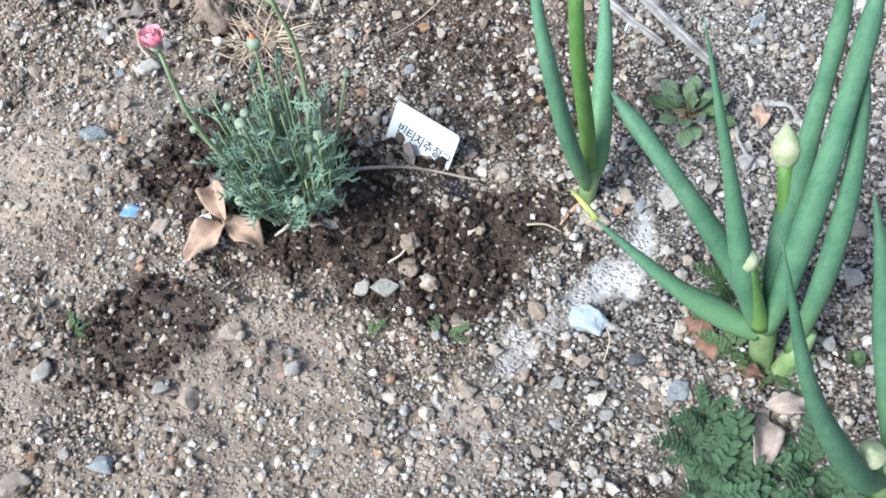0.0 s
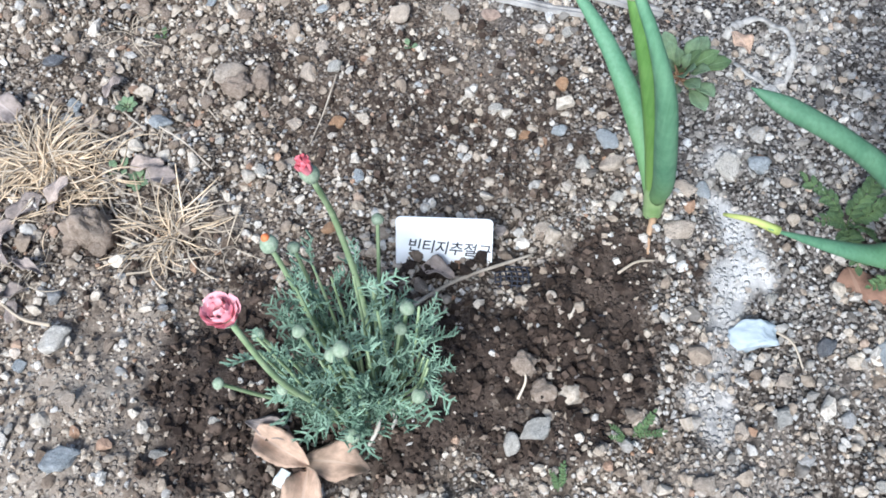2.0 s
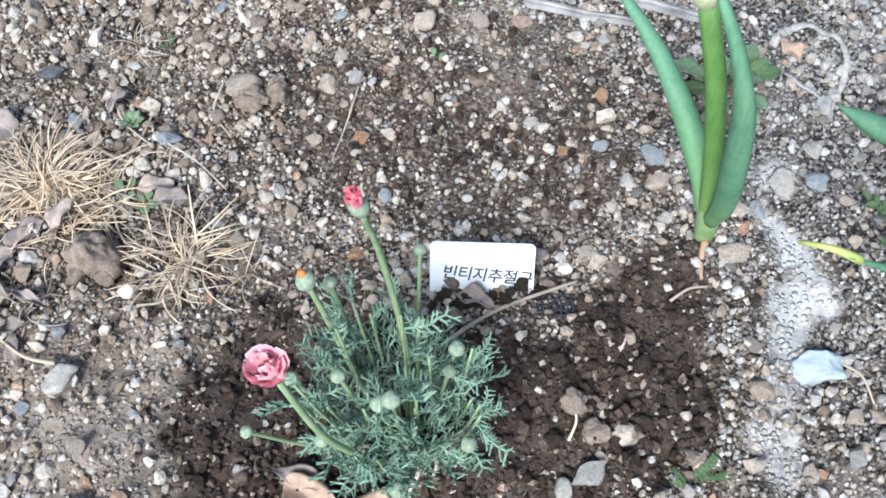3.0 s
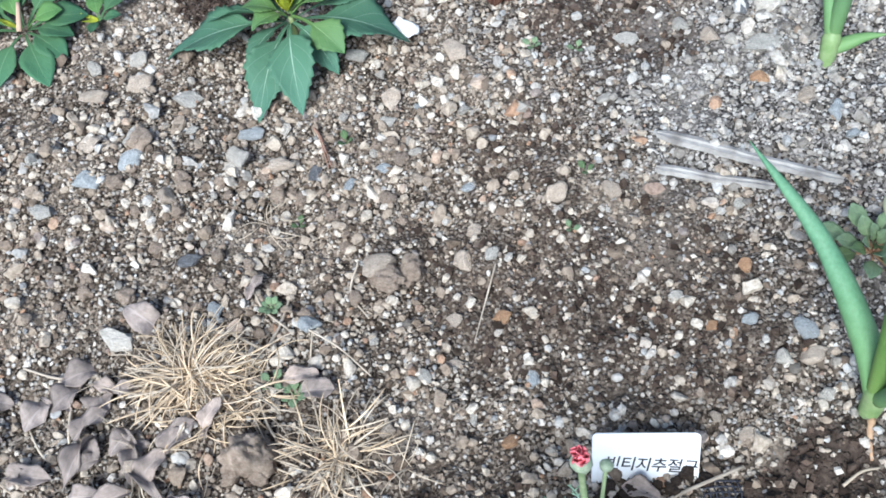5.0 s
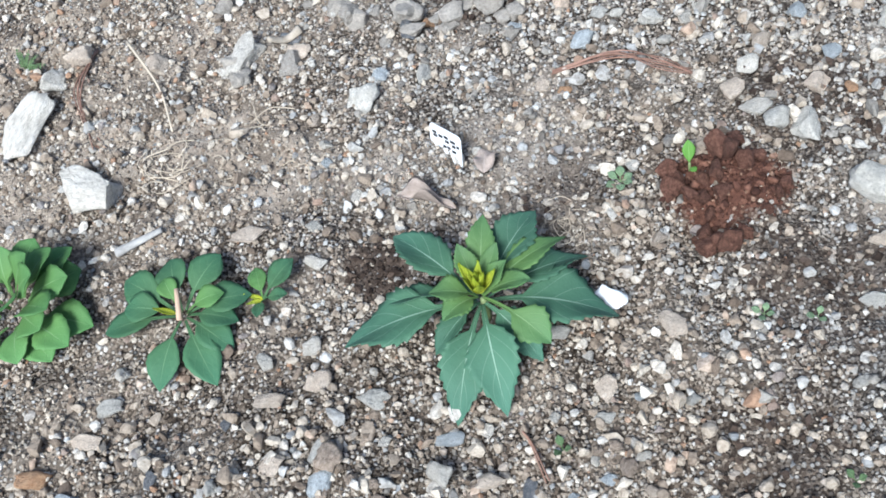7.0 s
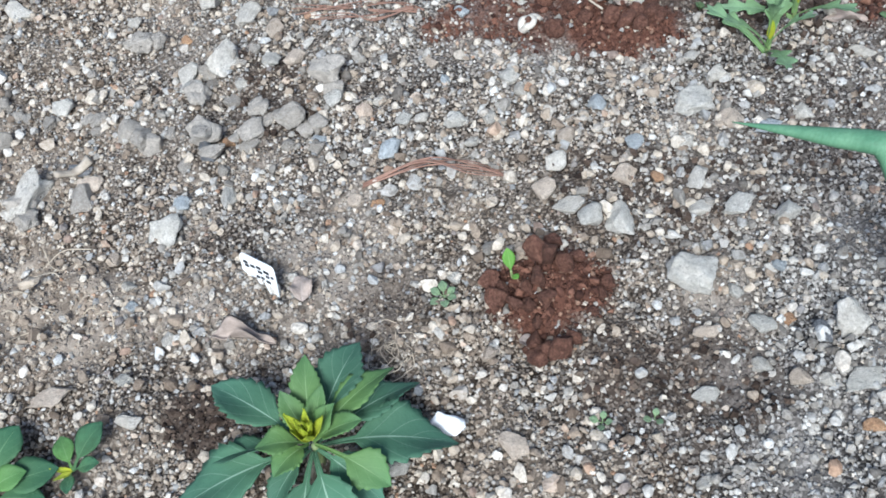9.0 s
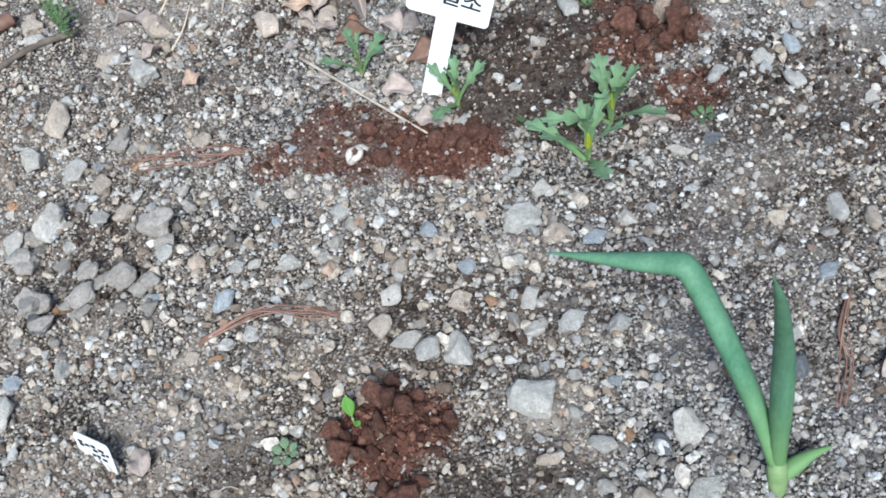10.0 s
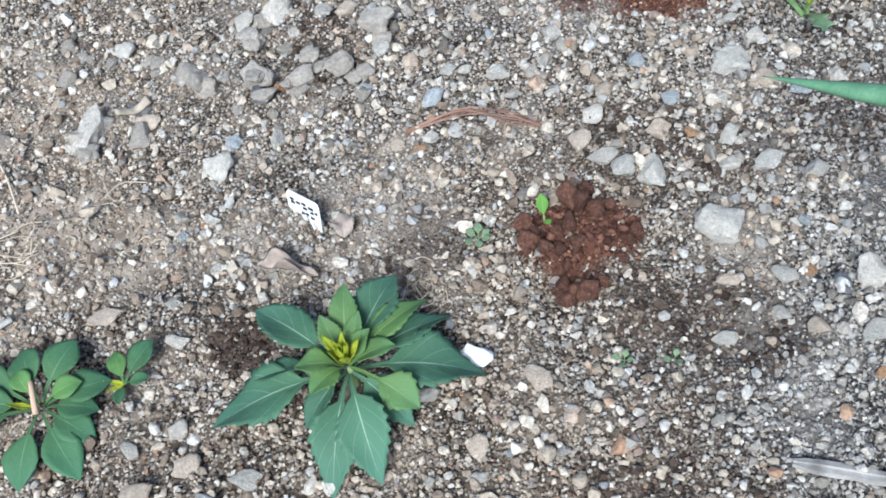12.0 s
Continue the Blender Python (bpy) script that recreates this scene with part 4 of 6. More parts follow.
for i, (x, y, w) in enumerate(((-0.181, -0.008, 0.014), (-0.193, 0.010, 0.012), (-0.178, 0.010, 0.011), (-0.196, -0.008, 0.013))):
    stone(x, y, w, 0.9, "clod", "small earth clod crumbled off a larger one", 12 + i, i * 70, group="earth clods", tall=1.2, name="earth_clod", mat=CLOD)["category"] = "clod"
clod_rng = random.Random(5)
for i in range(60):
    x, y, w = clod_rng.uniform(-0.31, -0.09), clod_rng.uniform(0.085, 0.215), clod_rng.uniform(0.005, 0.014)
    stone(x, y, w, clod_rng.uniform(0.7, 1.0), "clod", "small crumbly pinkish-tan earth clod on the soil", 12 + i % 6, i * 49, group="earth clods", tall=0.8, name="earth_clod", mat=CLOD)["category"] = "clod"
for i in range(44):
    x, y = clod_rng.uniform(-0.34, -0.08), clod_rng.uniform(0.54, 0.72)
    stone(x, y, clod_rng.uniform(0.010, 0.030), clod_rng.uniform(0.7, 1.1), "sandy", "crumbly pale sandy clod among gravel", i % 18, i * 57, group="earth clods", tall=0.7, name="earth_clod", mat=SANDCLOD)["category"] = "clod"
MOUND_CLODS = ((-0.026, 0.386, 0.014), (-0.026, 0.373, 0.014), (-0.016, 0.366, 0.011), (-0.008, 0.362, 0.01), (0.002, 0.36, 0.012), (0.002, 0.373, 0.011), (-0.007, 0.372, 0.01), (0.008, 0.392, 0.018), (0.012, 0.383, 0.016), (0.022, 0.378, 0.012), (0.021, 0.399, 0.011), (-0.012, 0.341, 0.014), (-0.014, 0.331, 0.016), (0.001, 0.329, 0.016), (-0.006, 0.328, 0.012), (0.044, 0.36, 0.01), (0.033, 0.382, 0.009), (-0.02, 0.379, 0.009), (-0.006, 0.351, 0.009), (0.011, 0.333, 0.01), (0.037, 0.353, 0.008), (0.027, 0.343, 0.007))
for i, (x, y, w) in enumerate(MOUND_CLODS):
    stone(x, y, 1.2 * w, 0.9, "red", "crumbly red clay clod on the planting mound", i % 12, i * 47, group="red clay clods", tall=1.3, name="clay_clod", mat=REDCLOD)["category"] = "clod"
for i, (x, y, w) in enumerate(((0.318, 0.612, 0.027), (0.337, 0.607, 0.022), (0.353, 0.592, 0.028), (0.345, 0.622, 0.018), (0.357, 0.578, 0.018), (0.322, 0.590, 0.018), (0.368, 0.607, 0.022))):
    stone(x, y, w, 0.85, "red", "lumpy red clay clod on bare soil", (2 * i) % 12, i * 71, group="red clay clods", tall=1.45, name="clay_clod", mat=REDCLOD)["category"] = "clod"
for i in range(26):
    cx, cy = ((0.145, 0.568), (0.335, 0.60), (0.10, 0.60))[i % 3]
    x, y = cx + clod_rng.gauss(0, 0.018), cy + clod_rng.gauss(0, 0.013)
    stone(x, y, clod_rng.uniform(0.007, 0.02), 0.9, "red", "crumbly red clay clod on bare soil", 12 + i % 6, i * 61, group="red clay clods", tall=0.8, name="clay_clod", mat=REDCLOD)["category"] = "clod"


for i in range(26):
    if i < 14:
        t = i / 13
        x, y = -0.004 + 0.060 * t + clod_rng.uniform(-0.002, 0.002), -0.0372 - 0.002 * t + clod_rng.uniform(-0.004, 0.002) + (0.004 if t > 0.72 else 0)
    else:
        x, y = clod_rng.uniform(0.02, 0.13), clod_rng.uniform(-0.125, -0.05)
    stone(x, y, clod_rng.uniform(0.006, 0.013), 0.9, "loam", "crumbly dark loam clod on the soil", 12 + i % 6, i * 53, group="loam clods", tall=1.0, name="loam_clod", mat=LOAMCLOD)["category"] = "clod"


# ---- plant labels ----
def plate_mesh(name, w, h, stem_w, stem_h, mat, r=0.004, thick=0.0012):
    """A T-shaped plate in the xy plane: head above y = 0, stem below."""
    out = []
    for cx, cy, a0 in ((w / 2 - r, r, -90), (w / 2 - r, h - r, 0), (-w / 2 + r, h - r, 90), (-w / 2 + r, r, 180)):
        out += [(cx + r * math.cos(radians(a0 + k * 18)), cy + r * math.sin(radians(a0 + k * 18))) for k in range(6)]
    out += [(-stem_w / 2, 0), (-stem_w / 2, -stem_h), (0, -stem_h - stem_w / 2), (stem_w / 2, -stem_h), (stem_w / 2, 0)]
    bm = bmesh.new()
    face = bm.faces.new([bm.verts.new((x, y, 0)) for x, y in out])
    for v in bmesh.ops.extrude_face_region(bm, geom=[face])["geom"]:
        if isinstance(v, bmesh.types.BMVert):
            v.co.z -= thick
    bmesh.ops.recalc_face_normals(bm, faces=bm.faces)
    bmesh.ops.bevel(bm, geom=[e for e in bm.edges if abs(e.verts[0].co.z - e.verts[1].co.z) < 1e-6], offset=0.0002, segments=1, affect="EDGES")
    me = bpy.data.meshes.new(name)
    bm.to_mesh(me)
    bm.free()
    me.materials.append(mat)
    return me


def lettering(text, size, mat, slant=0.0, bold=0.0):
    c = bpy.data.curves.new("lettering", "FONT")
    c.body, c.size, c.align_x, c.shear, c.offset, c.space_character = text, size, "CENTER", slant, size * bold, 0.95
    c.extrude = 0.00004
    ob = bpy.data.objects.new("lettering", c)
    scene.collection.objects.link(ob)
    bpy.context.view_layer.update()
    me = bpy.data.meshes.new_from_object(ob.evaluated_get(bpy.context.evaluated_depsgraph_get()))
    bpy.data.objects.remove(ob)
    me.materials.clear()
    me.materials.append(mat)
    return me


def frame_of(origin, right, up):
    r = Vector(right).normalized()
    u = (Vector(up) - r * r.dot(Vector(up))).normalized()
    n = r.cross(u)
    m = Matrix((r, u, n)).transposed().to_4x4()
    m.translation = origin
    return m


label_a = thing("plant_label", (0.026, -0.03, 0.0), "white plastic plant label leaning back, half buried in dark loam", "label")
label_a.matrix_world = frame_of((0.0243, -0.0382, -0.0024), (0.0552, -0.0056, -0.002), (0.002, 0.0167, 0.022))
plate = part("plate", plate_mesh("plate", 0.0558, 0.037, 0.013, 0.05, PLASTIC, 0.003), label_a)
part("lettering", lettering("빈티지추절구", 0.0090, INK, 0.14, 0.010), plate, pose(0.0025, 0.0150, 0.0003, 0, 0, -3.5), "black handwritten lettering")
label_b = thing("plant_label", (0, 0, 0), "small white plastic plant label tilted in the gravel", "label")
label_b.matrix_world = frame_of((-0.1705, 0.4385, -0.002), (0.023, -0.032, 0.011), (0.24, 0.21, 0.9))
plate = part("plate", plate_mesh("plate", 0.037, 0.026, 0.011, 0.04, PLASTIC), label_b)


def bar_mesh(w, h):
    return mesh_of("writing_bar", [(-w / 2, -h / 2, 0), (w / 2, -h / 2, 0), (w / 2, h / 2, 0), (-w / 2, h / 2, 0)], [(0, 1, 2, 3)], [INK])


for x, y, w in ((-0.012, 0.0205, 0.005), (-0.011, 0.0180, 0.005), (-0.0045, 0.0195, 0.005), (0.002, 0.0205, 0.005), (0.003, 0.0175, 0.005), (0.010, 0.0195, 0.006), (0.011, 0.0165, 0.004), (0.0, 0.0130, 0.004), (0.005, 0.0135, 0.004), (0.011, 0.0125, 0.005), (0.016, 0.0175, 0.003)):
    part("writing_bar", bar_mesh(w, 0.0021), plate, Matrix.Translation((x, y, 0.0004)))
label_c = thing("plant_label", (0, 0, 0), "white plastic T-shaped plant label standing among chrysanthemum seedlings", "label")
label_c.matrix_world = pose(0.173, 0.628, 0.076, 80, 14.5, -38.2)
plate = part("plate", plate_mesh("plate", 0.064, 0.042, 0.016, 0.09, PLASTIC), label_c)
part("lettering", lettering("구절초", 0.0180, INK, 0.08, 0.016), plate, pose(0.000, 0.0140, 0.0003, 0, 0, -3), "black handwritten lettering")


# ---- spring onions ----
def onion_leaf(ob, ctrl, r, mat=None, seed=0, tip=0.55, blunt=0.12):
    return part("leaf", tube("leaf", ctrl, lambda t: r * (0.72 + 0.28 * math.sin(math.pi * min(1, t * 1.6))) * (1 if t < tip else max(blunt * 0.25, (1 - ((t - tip) / (1 - tip)) ** 1.7))), mat or ONION, 26, 12, 0.86, 0.012, seed), ob)


def scape(ob, ctrl, r, bud_r, bud_h):
    stem = part("flower_stem", tube("flower_stem", ctrl, lambda t: r * (1 - 0.2 * t), ONION_YOUNG, 14, 10), ob)
    d = (Vector(ctrl[-1]) - Vector(ctrl[-2])).normalized()
    q = d.to_track_quat("Z", "Y").to_matrix().to_4x4()
    part("flower_bud", egg("flower_bud", SPATHE, bud_r, bud_h, 0.45, 3, 0.01), stem, Matrix.Translation(Vector(ctrl[-1]) + d * bud_h * 0.6) @ q, "pale papery onion flower bud")


def sheath(ob, ctrl, r0, r1):
    part("sheath", tube("sheath", ctrl, lambda t: (r0 + (r1 - r0) * t) * (1.0 if t < 0.75 else 1 - 1.6 * (t - 0.75)), SHEATH, 13, 12, 1.0, 0.02), ob, None, "pale green leaf sheath")


def onion(place, label):
    return thing("spring_onion", place, label, "onion", "spring onions")


ob = onion((0.149, -0.010, ground_z(0.149, -0.010) - 0.004), "young spring onion with three leaves and a flower bud in loam")
sheath(ob, [(0, 0, 0), (0.0, 0.002, 0.018), (0.0, 0.004, 0.036)], 0.0055, 0.0075)
onion_leaf(ob, [(0, 0.002, 0.02), (-0.004, 0.022, 0.042), (-0.024, 0.066, 0.08), (-0.052, 0.117, 0.102)], 0.0084, seed=1)
onion_leaf(ob, [(0.0, 0.0, 0.022), (-0.002, -0.010, 0.055), (-0.008, -0.018, 0.10), (-0.016, -0.022, 0.155), (-0.025, -0.018, 0.190), (-0.034, -0.006, 0.212), (-0.039, 0.010, 0.224)], 0.0064, seed=2, tip=0.45)
scape(ob, [(0, 0.003, 0.02), (-0.006, 0.008, 0.07), (-0.016, 0.012, 0.130), (-0.025, 0.024, 0.171)], 0.0056, 0.0068, 0.0088)
part("root", tube("root", [(0, -0.004, 0.006), (-0.004, -0.014, 0.006), (-0.006, -0.026, 0.004)], lambda t: 0.0025 * (1 - 0.7 * t), ROOT, 8, 8), ob, None, "dry pinkish outer root skin")

ob = onion((0.297, -0.061, ground_z(0.297, -0.061) - 0.004), "large clump of spring onions with many upright leaves and buds")
sheath(ob, [(0, 0, 0), (-0.005, 0.001, 0.03), (-0.010, 0.0, 0.056)], 0.0072, 0.0088)
sheath(ob, [(0.012, -0.002, 0), (0.015, 0.003, 0.02), (0.018, 0.012, 0.040)], 0.0062, 0.0066)
onion_leaf(ob, [(-0.008, -0.003, 0.040), (-0.030, -0.008, 0.050), (-0.062, -0.014, 0.070), (-0.116, -0.015, 0.106)], 0.0084, seed=3, tip=0.5)
onion_leaf(ob, [(-0.008, 0.001, 0.045), (-0.038, 0.006, 0.088), (-0.080, 0.013, 0.132), (-0.127, 0.029, 0.158)], 0.0078, seed=4, tip=0.86)
onion_leaf(ob, [(-0.010, -0.002, 0.045), (-0.026, -0.006, 0.10), (-0.048, -0.003, 0.176), (-0.075, -0.003, 0.272)], 0.0078, seed=5, tip=0.4)
onion_leaf(ob, [(-0.004, 0.002, 0.045), (-0.016, 0.022, 0.088), (-0.025, 0.056, 0.138), (-0.034, 0.087, 0.198), (-0.041, 0.096, 0.233)], 0.0073, seed=6, tip=0.75)
onion_leaf(ob, [(-0.004, -0.002, 0.045), (-0.006, 0.016, 0.088), (-0.011, 0.043, 0.148), (-0.019, 0.073, 0.208), (-0.025, 0.086, 0.248)], 0.0084, seed=7, tip=0.75)
onion_leaf(ob, [(0.013, 0.004, 0.022), (0.012, 0.019, 0.078), (0.004, 0.046, 0.130), (-0.008, 0.067, 0.172), (-0.015, 0.073, 0.200)], 0.0070, seed=8, tip=0.6)
scape(ob, [(-0.004, 0.002, 0.05), (-0.012, 0.020, 0.085), (-0.032, 0.048, 0.134)], 0.0052, 0.0078, 0.0110)
scape(ob, [(-0.008, -0.004, 0.05), (-0.018, -0.006, 0.085), (-0.0255, -0.006, 0.110)], 0.0054, 0.0062, 0.0085)
part("yellow_tip", tube("yellow_tip", [(-0.110, -0.0145, 0.102), (-0.122, -0.010, 0.106), (-0.133, -0.002, 0.099)], lambda t: 0.0024 * (1 - 0.6 * t), YELLOWED, 8, 8), ob, None, "withered yellow leaf tip")

ob = onion((0.383, -0.107, ground_z(0.383, -0.107) - 0.004), "spring onion with tall leaves and a low bud over weeds")
sheath(ob, [(0, 0, 0), (-0.002, 0.0, 0.03), (-0.006, 0.0, 0.05)], 0.0075, 0.0088)
onion_leaf(ob, [(-0.004, -0.004, 0.035), (-0.020, -0.026, 0.078), (-0.058, -0.042, 0.170), (-0.094, -0.036, 0.264)], 0.0080, seed=9, tip=0.45)
onion_leaf(ob, [(-0.002, 0, 0.035), (-0.006, 0.016, 0.10), (-0.024, 0.014, 0.19), (-0.040, 0.008, 0.262)], 0.0064, seed=10, tip=0.5)
onion_leaf(ob, [(0.002, 0.002, 0.035), (-0.030, 0.042, 0.080), (-0.054, 0.062, 0.130), (-0.072, 0.068, 0.172)], 0.0075, seed=11, tip=0.5)
scape(ob, [(-0.006, -0.002, 0.03), (-0.012, -0.008, 0.055), (-0.017, -0.014, 0.078)], 0.005, 0.0075, 0.009)

ob = onion((0.195, 0.232, ground_z(0.195, 0.232) - 0.003), "spring onion with a sharply kinked leaf in grey gravel")
sheath(ob, [(0, 0, 0), (0.001, 0.004, 0.012), (0.003, 0.010, 0.024)], 0.0052, 0.0066)
part("leaf", tube("leaf", [(0.003, 0.008, 0.018), (0.001, 0.032, 0.050), (-0.005, 0.060, 0.088), (-0.0095, 0.081, 0.113), (-0.0125, 0.0915, 0.1225), (-0.0165, 0.0965, 0.1235), (-0.030, 0.109, 0.1195), (-0.046, 0.126, 0.1135), (-0.068, 0.152, 0.103)],
                  lambda t: 0.0082 * (0.72 + 0.28 * min(1, t * 4)) * (1.0 if t < 0.5 else max(0.06, 1 - ((t - 0.5) / 0.5) ** 2.3)), ONION, 54, 12, 0.80, 0.012, 12), ob)
onion_leaf(ob, [(0.003, 0.008, 0.018), (0.007, 0.020, 0.055), (0.004, 0.026, 0.110), (-0.014, 0.020, 0.18), (-0.030, 0.0145, 0.224)], 0.0070, seed=14, tip=0.5)
onion_leaf(ob, [(0.003, 0.004, 0.010), (0.012, 0.005, 0.014), (0.024, 0.005, 0.018), (0.038, 0.003, 0.020)], 0.0052, seed=15, tip=0.5)


# ---- silver-leaved daisy clump ----
def prism(verts, faces, a, b, r0, r1):
    d = (b - a).normalized()
    u = d.orthogonal().normalized()
    w = d.cross(u)
    k = len(verts)
    for p, r in ((a, r0), (b, r1)):
        for t in (0, 2.094, 4.189):
            verts.append(p + u * (r * math.cos(t)) + w * (r * math.sin(t)))
    faces += [(k, k + 1, k + 4, k + 3), (k + 1, k + 2, k + 5, k + 4), (k + 2, k, k + 3, k + 5), (k + 3, k + 4, k + 5), (k + 2, k + 1, k)]


def feather(seed, length=0.027, thin=0.00088):
    """A finely cut leaf: a bowed rib with forked thread-like lobes."""
    rnd = random.Random(seed)
    verts, faces, ribs = [], [], []
    for i in range(7):
        t = i / 6
        ribs.append(Vector((length * t, 0.0015 * rnd.uniform(-1, 1), 0.006 * t - 0.010 * t * t)))
    for a, b in zip(ribs, ribs[1:]):
        prism(verts, faces, a, b, thin * 1.1, thin)
    for i in range(2, 7):
        for side in (-1, 1):
            a = ribs[i]
            d = Vector((rnd.uniform(0.5, 0.9), side * rnd.uniform(0.6, 1.0), rnd.uniform(-0.1, 0.55))).normalized()
            b = a + d * length * rnd.uniform(0.13, 0.22)
            prism(verts, faces, a, b, thin, thin * 0.85)
            for f in (-1, 1):
                e = (d + Vector((0.3, 0.5 * f, rnd.uniform(-0.3, 0.5)))).normalized()
                prism(verts, faces, b, b + e * length * rnd.uniform(0.09, 0.17), thin * 0.85, thin * 0.4)
    return mesh_of("leaf", verts, faces, [FEATHER], smooth=False)


FEATHERS = [feather(k) for k in range(8)]
bx, by = -0.020, -0.114
clump = thing("daisy_clump", (bx, by, ground_z(bx, by)), "silver-green feathery daisy clump with a pink flower and buds", "plant")
rnd = random.Random(11)
made = 0
for i in range(46):
    yaw = i * 137.5 + rnd.uniform(-12, 12)
    tilt = 88 - 42 * math.sqrt((i + 0.5) / 50) + rnd.uniform(-6, 6)
    if 190 < yaw % 360 < 330:
        tilt = min(84, tilt + 14)
    length = rnd.uniform(0.052, 0.090) * (1.2 - 0.5 * i / 50) * (0.85 + 0.15 * math.sin(radians(tilt)))
    cy, sy, ct, st = math.cos(radians(yaw)), math.sin(radians(yaw)), math.cos(radians(tilt)), math.sin(radians(tilt))
    r0 = 0.003 + 0.014 * math.sqrt(rnd.random())
    path = [Vector((cy * r0, sy * r0, 0.0)), Vector((cy * (r0 + length * 0.45 * ct), sy * (r0 + length * 0.45 * ct), length * 0.42 * st + 0.004)),
            Vector((cy * (r0 + length * 0.7 * ct), sy * (r0 + length * 0.7 * ct), length * 0.98 * st + 0.01))]
    part("stem", tube("stem", path, lambda t: 0.0011 * (1 - 0.4 * t), FEATHER_STEM, 7, 5), clump)
    for k in range(4):
        t = 0.36 + 0.64 * (k + rnd.random()) / 4
        p = curve_points(path, 21)[int(t * 20)]
        part("leaf", FEATHERS[rnd.randrange(8)], clump, pointing(*p, yaw + rnd.uniform(-100, 100), rnd.uniform(18, 78), rnd.uniform(-60, 60), rnd.uniform(0.45, 0.8)))


def stalk(ctrl, r=0.0017):
    base = Vector((bx, by, ground_z(bx, by)))
    return part("flower_stem", tube("flower_stem", [Vector(c) - base for c in ctrl], lambda t: r * (1.05 - 0.25 * t), FEATHER_STEM, 16, 7, 1.0, 0.04), clump), Vector(ctrl[-1]) - base, (Vector(ctrl[-1]) - Vector(ctrl[-2])).normalized()


def turned(place, axis_dir, size=1.0):
    return Matrix.Translation(place) @ axis_dir.to_track_quat("Z", "Y").to_matrix().to_4x4() @ Matrix.Scale(size, 4)


BUD_MESH = egg("bud", BUD, 0.0034, 0.0030, 0.15, 2, 0.05, 3)
PETAL_MESH = blade("petal", PETAL, 0.0112, 0.0044, lambda v: 0.28 + 0.72 * math.sin(math.pi * min(1, v * 0.66 + 0.06)), fold=0.35, bend=0.45, droop=-0.55, n=8, m=3, thick=0.0003)
PETAL_SHORT = blade("petal", PETAL, 0.0090, 0.0038, lambda v: 0.28 + 0.72 * math.sin(math.pi * min(1, v * 0.66 + 0.06)), fold=0.4, bend=0.7, droop=-0.5, n=8, m=3, thick=0.0003)
RED_PETAL_MESH = blade("petal", RED_PETAL, 0.0105, 0.0021, lambda v: 0.4 + 0.6 * math.sin(math.pi * min(1, v * 0.7 + 0.1)), fold=0.5, bend=1.5, droop=0.25, n=6, m=2, thick=0.0003)

stem, tip, way = stalk([(-0.026, -0.128, 0.02), (-0.034, -0.138, 0.075), (-0.042, -0.145, 0.135), (-0.050, -0.139, 0.183)], 0.0016)
way = (way + Vector((0.0, -0.15, 0.35))).normalized()
flower = part("flower", egg("flower", BUD, 0.0052, 0.0045, 0.0, 2, 0.04, 5), clump, turned(tip + way * 0.002, way, 0.74), "half-open pink flower head")
for ring, (count, mesh, size, lift) in enumerate(((9, PETAL_MESH, 1.1, 0.002), (8, PETAL_MESH, 1.0, 0.003), (6, PETAL_SHORT, 1.0, 0.004), (5, PETAL_SHORT, 0.8, 0.0045))):
    for k in range(count):
        a = k * 360 / count + ring * 13 + rnd.uniform(-6, 6)
        part("petal", mesh, flower, pointing(math.cos(radians(a)) * 0.0028, math.sin(radians(a)) * 0.0028, lift, a, rnd.uniform(0, 18) + ring * 17, rnd.uniform(-14, 14), size * rnd.uniform(0.9, 1.1)))
part("flower_heart", egg("flower_heart", HEART, 0.0017, 0.0015, 0, 2, 0.06, 8), flower, Matrix.Translation((0, 0, 0.0045)))
stem, tip, way = stalk([(-0.014, -0.112, 0.02), (-0.013, -0.088, 0.072), (-0.017, -0.074, 0.132), (-0.020, -0.078, 0.182)], 0.0017)
red = part("flower", egg("flower", BUD, 0.0046, 0.0050, 0.0, 2, 0.05, 6), clump, turned(tip + way * 0.003, way, 0.9), "opening crimson flower bud")
for k in range(16):
    a = k * 360 / 16 * 2.6
    part("petal", RED_PETAL_MESH, red, pointing(math.cos(radians(a)) * 0.0026, math.sin(radians(a)) * 0.0026, 0.002, a, 10 + 10 * (k // 8), rnd.uniform(-15, 15), 1.0 if k < 8 else 1.1))
stem, tip, way = stalk([(-0.026, -0.112, 0.02), (-0.036, -0.098, 0.06), (-0.044, -0.085, 0.10), (-0.049, -0.078, 0.124)], 0.0016)
bud = part("bud", egg("bud", BUD, 0.0046, 0.0048, 0.1, 2, 0.05, 7), clump, turned(tip + way * 0.002, way), "downy bud with orange tip")
part("petal_tip", egg("petal_tip", ORANGE_TIP, 0.0022, 0.0016, 0.3, 2, 0.08), bud, Matrix.Translation((0, 0, 0.0048)))
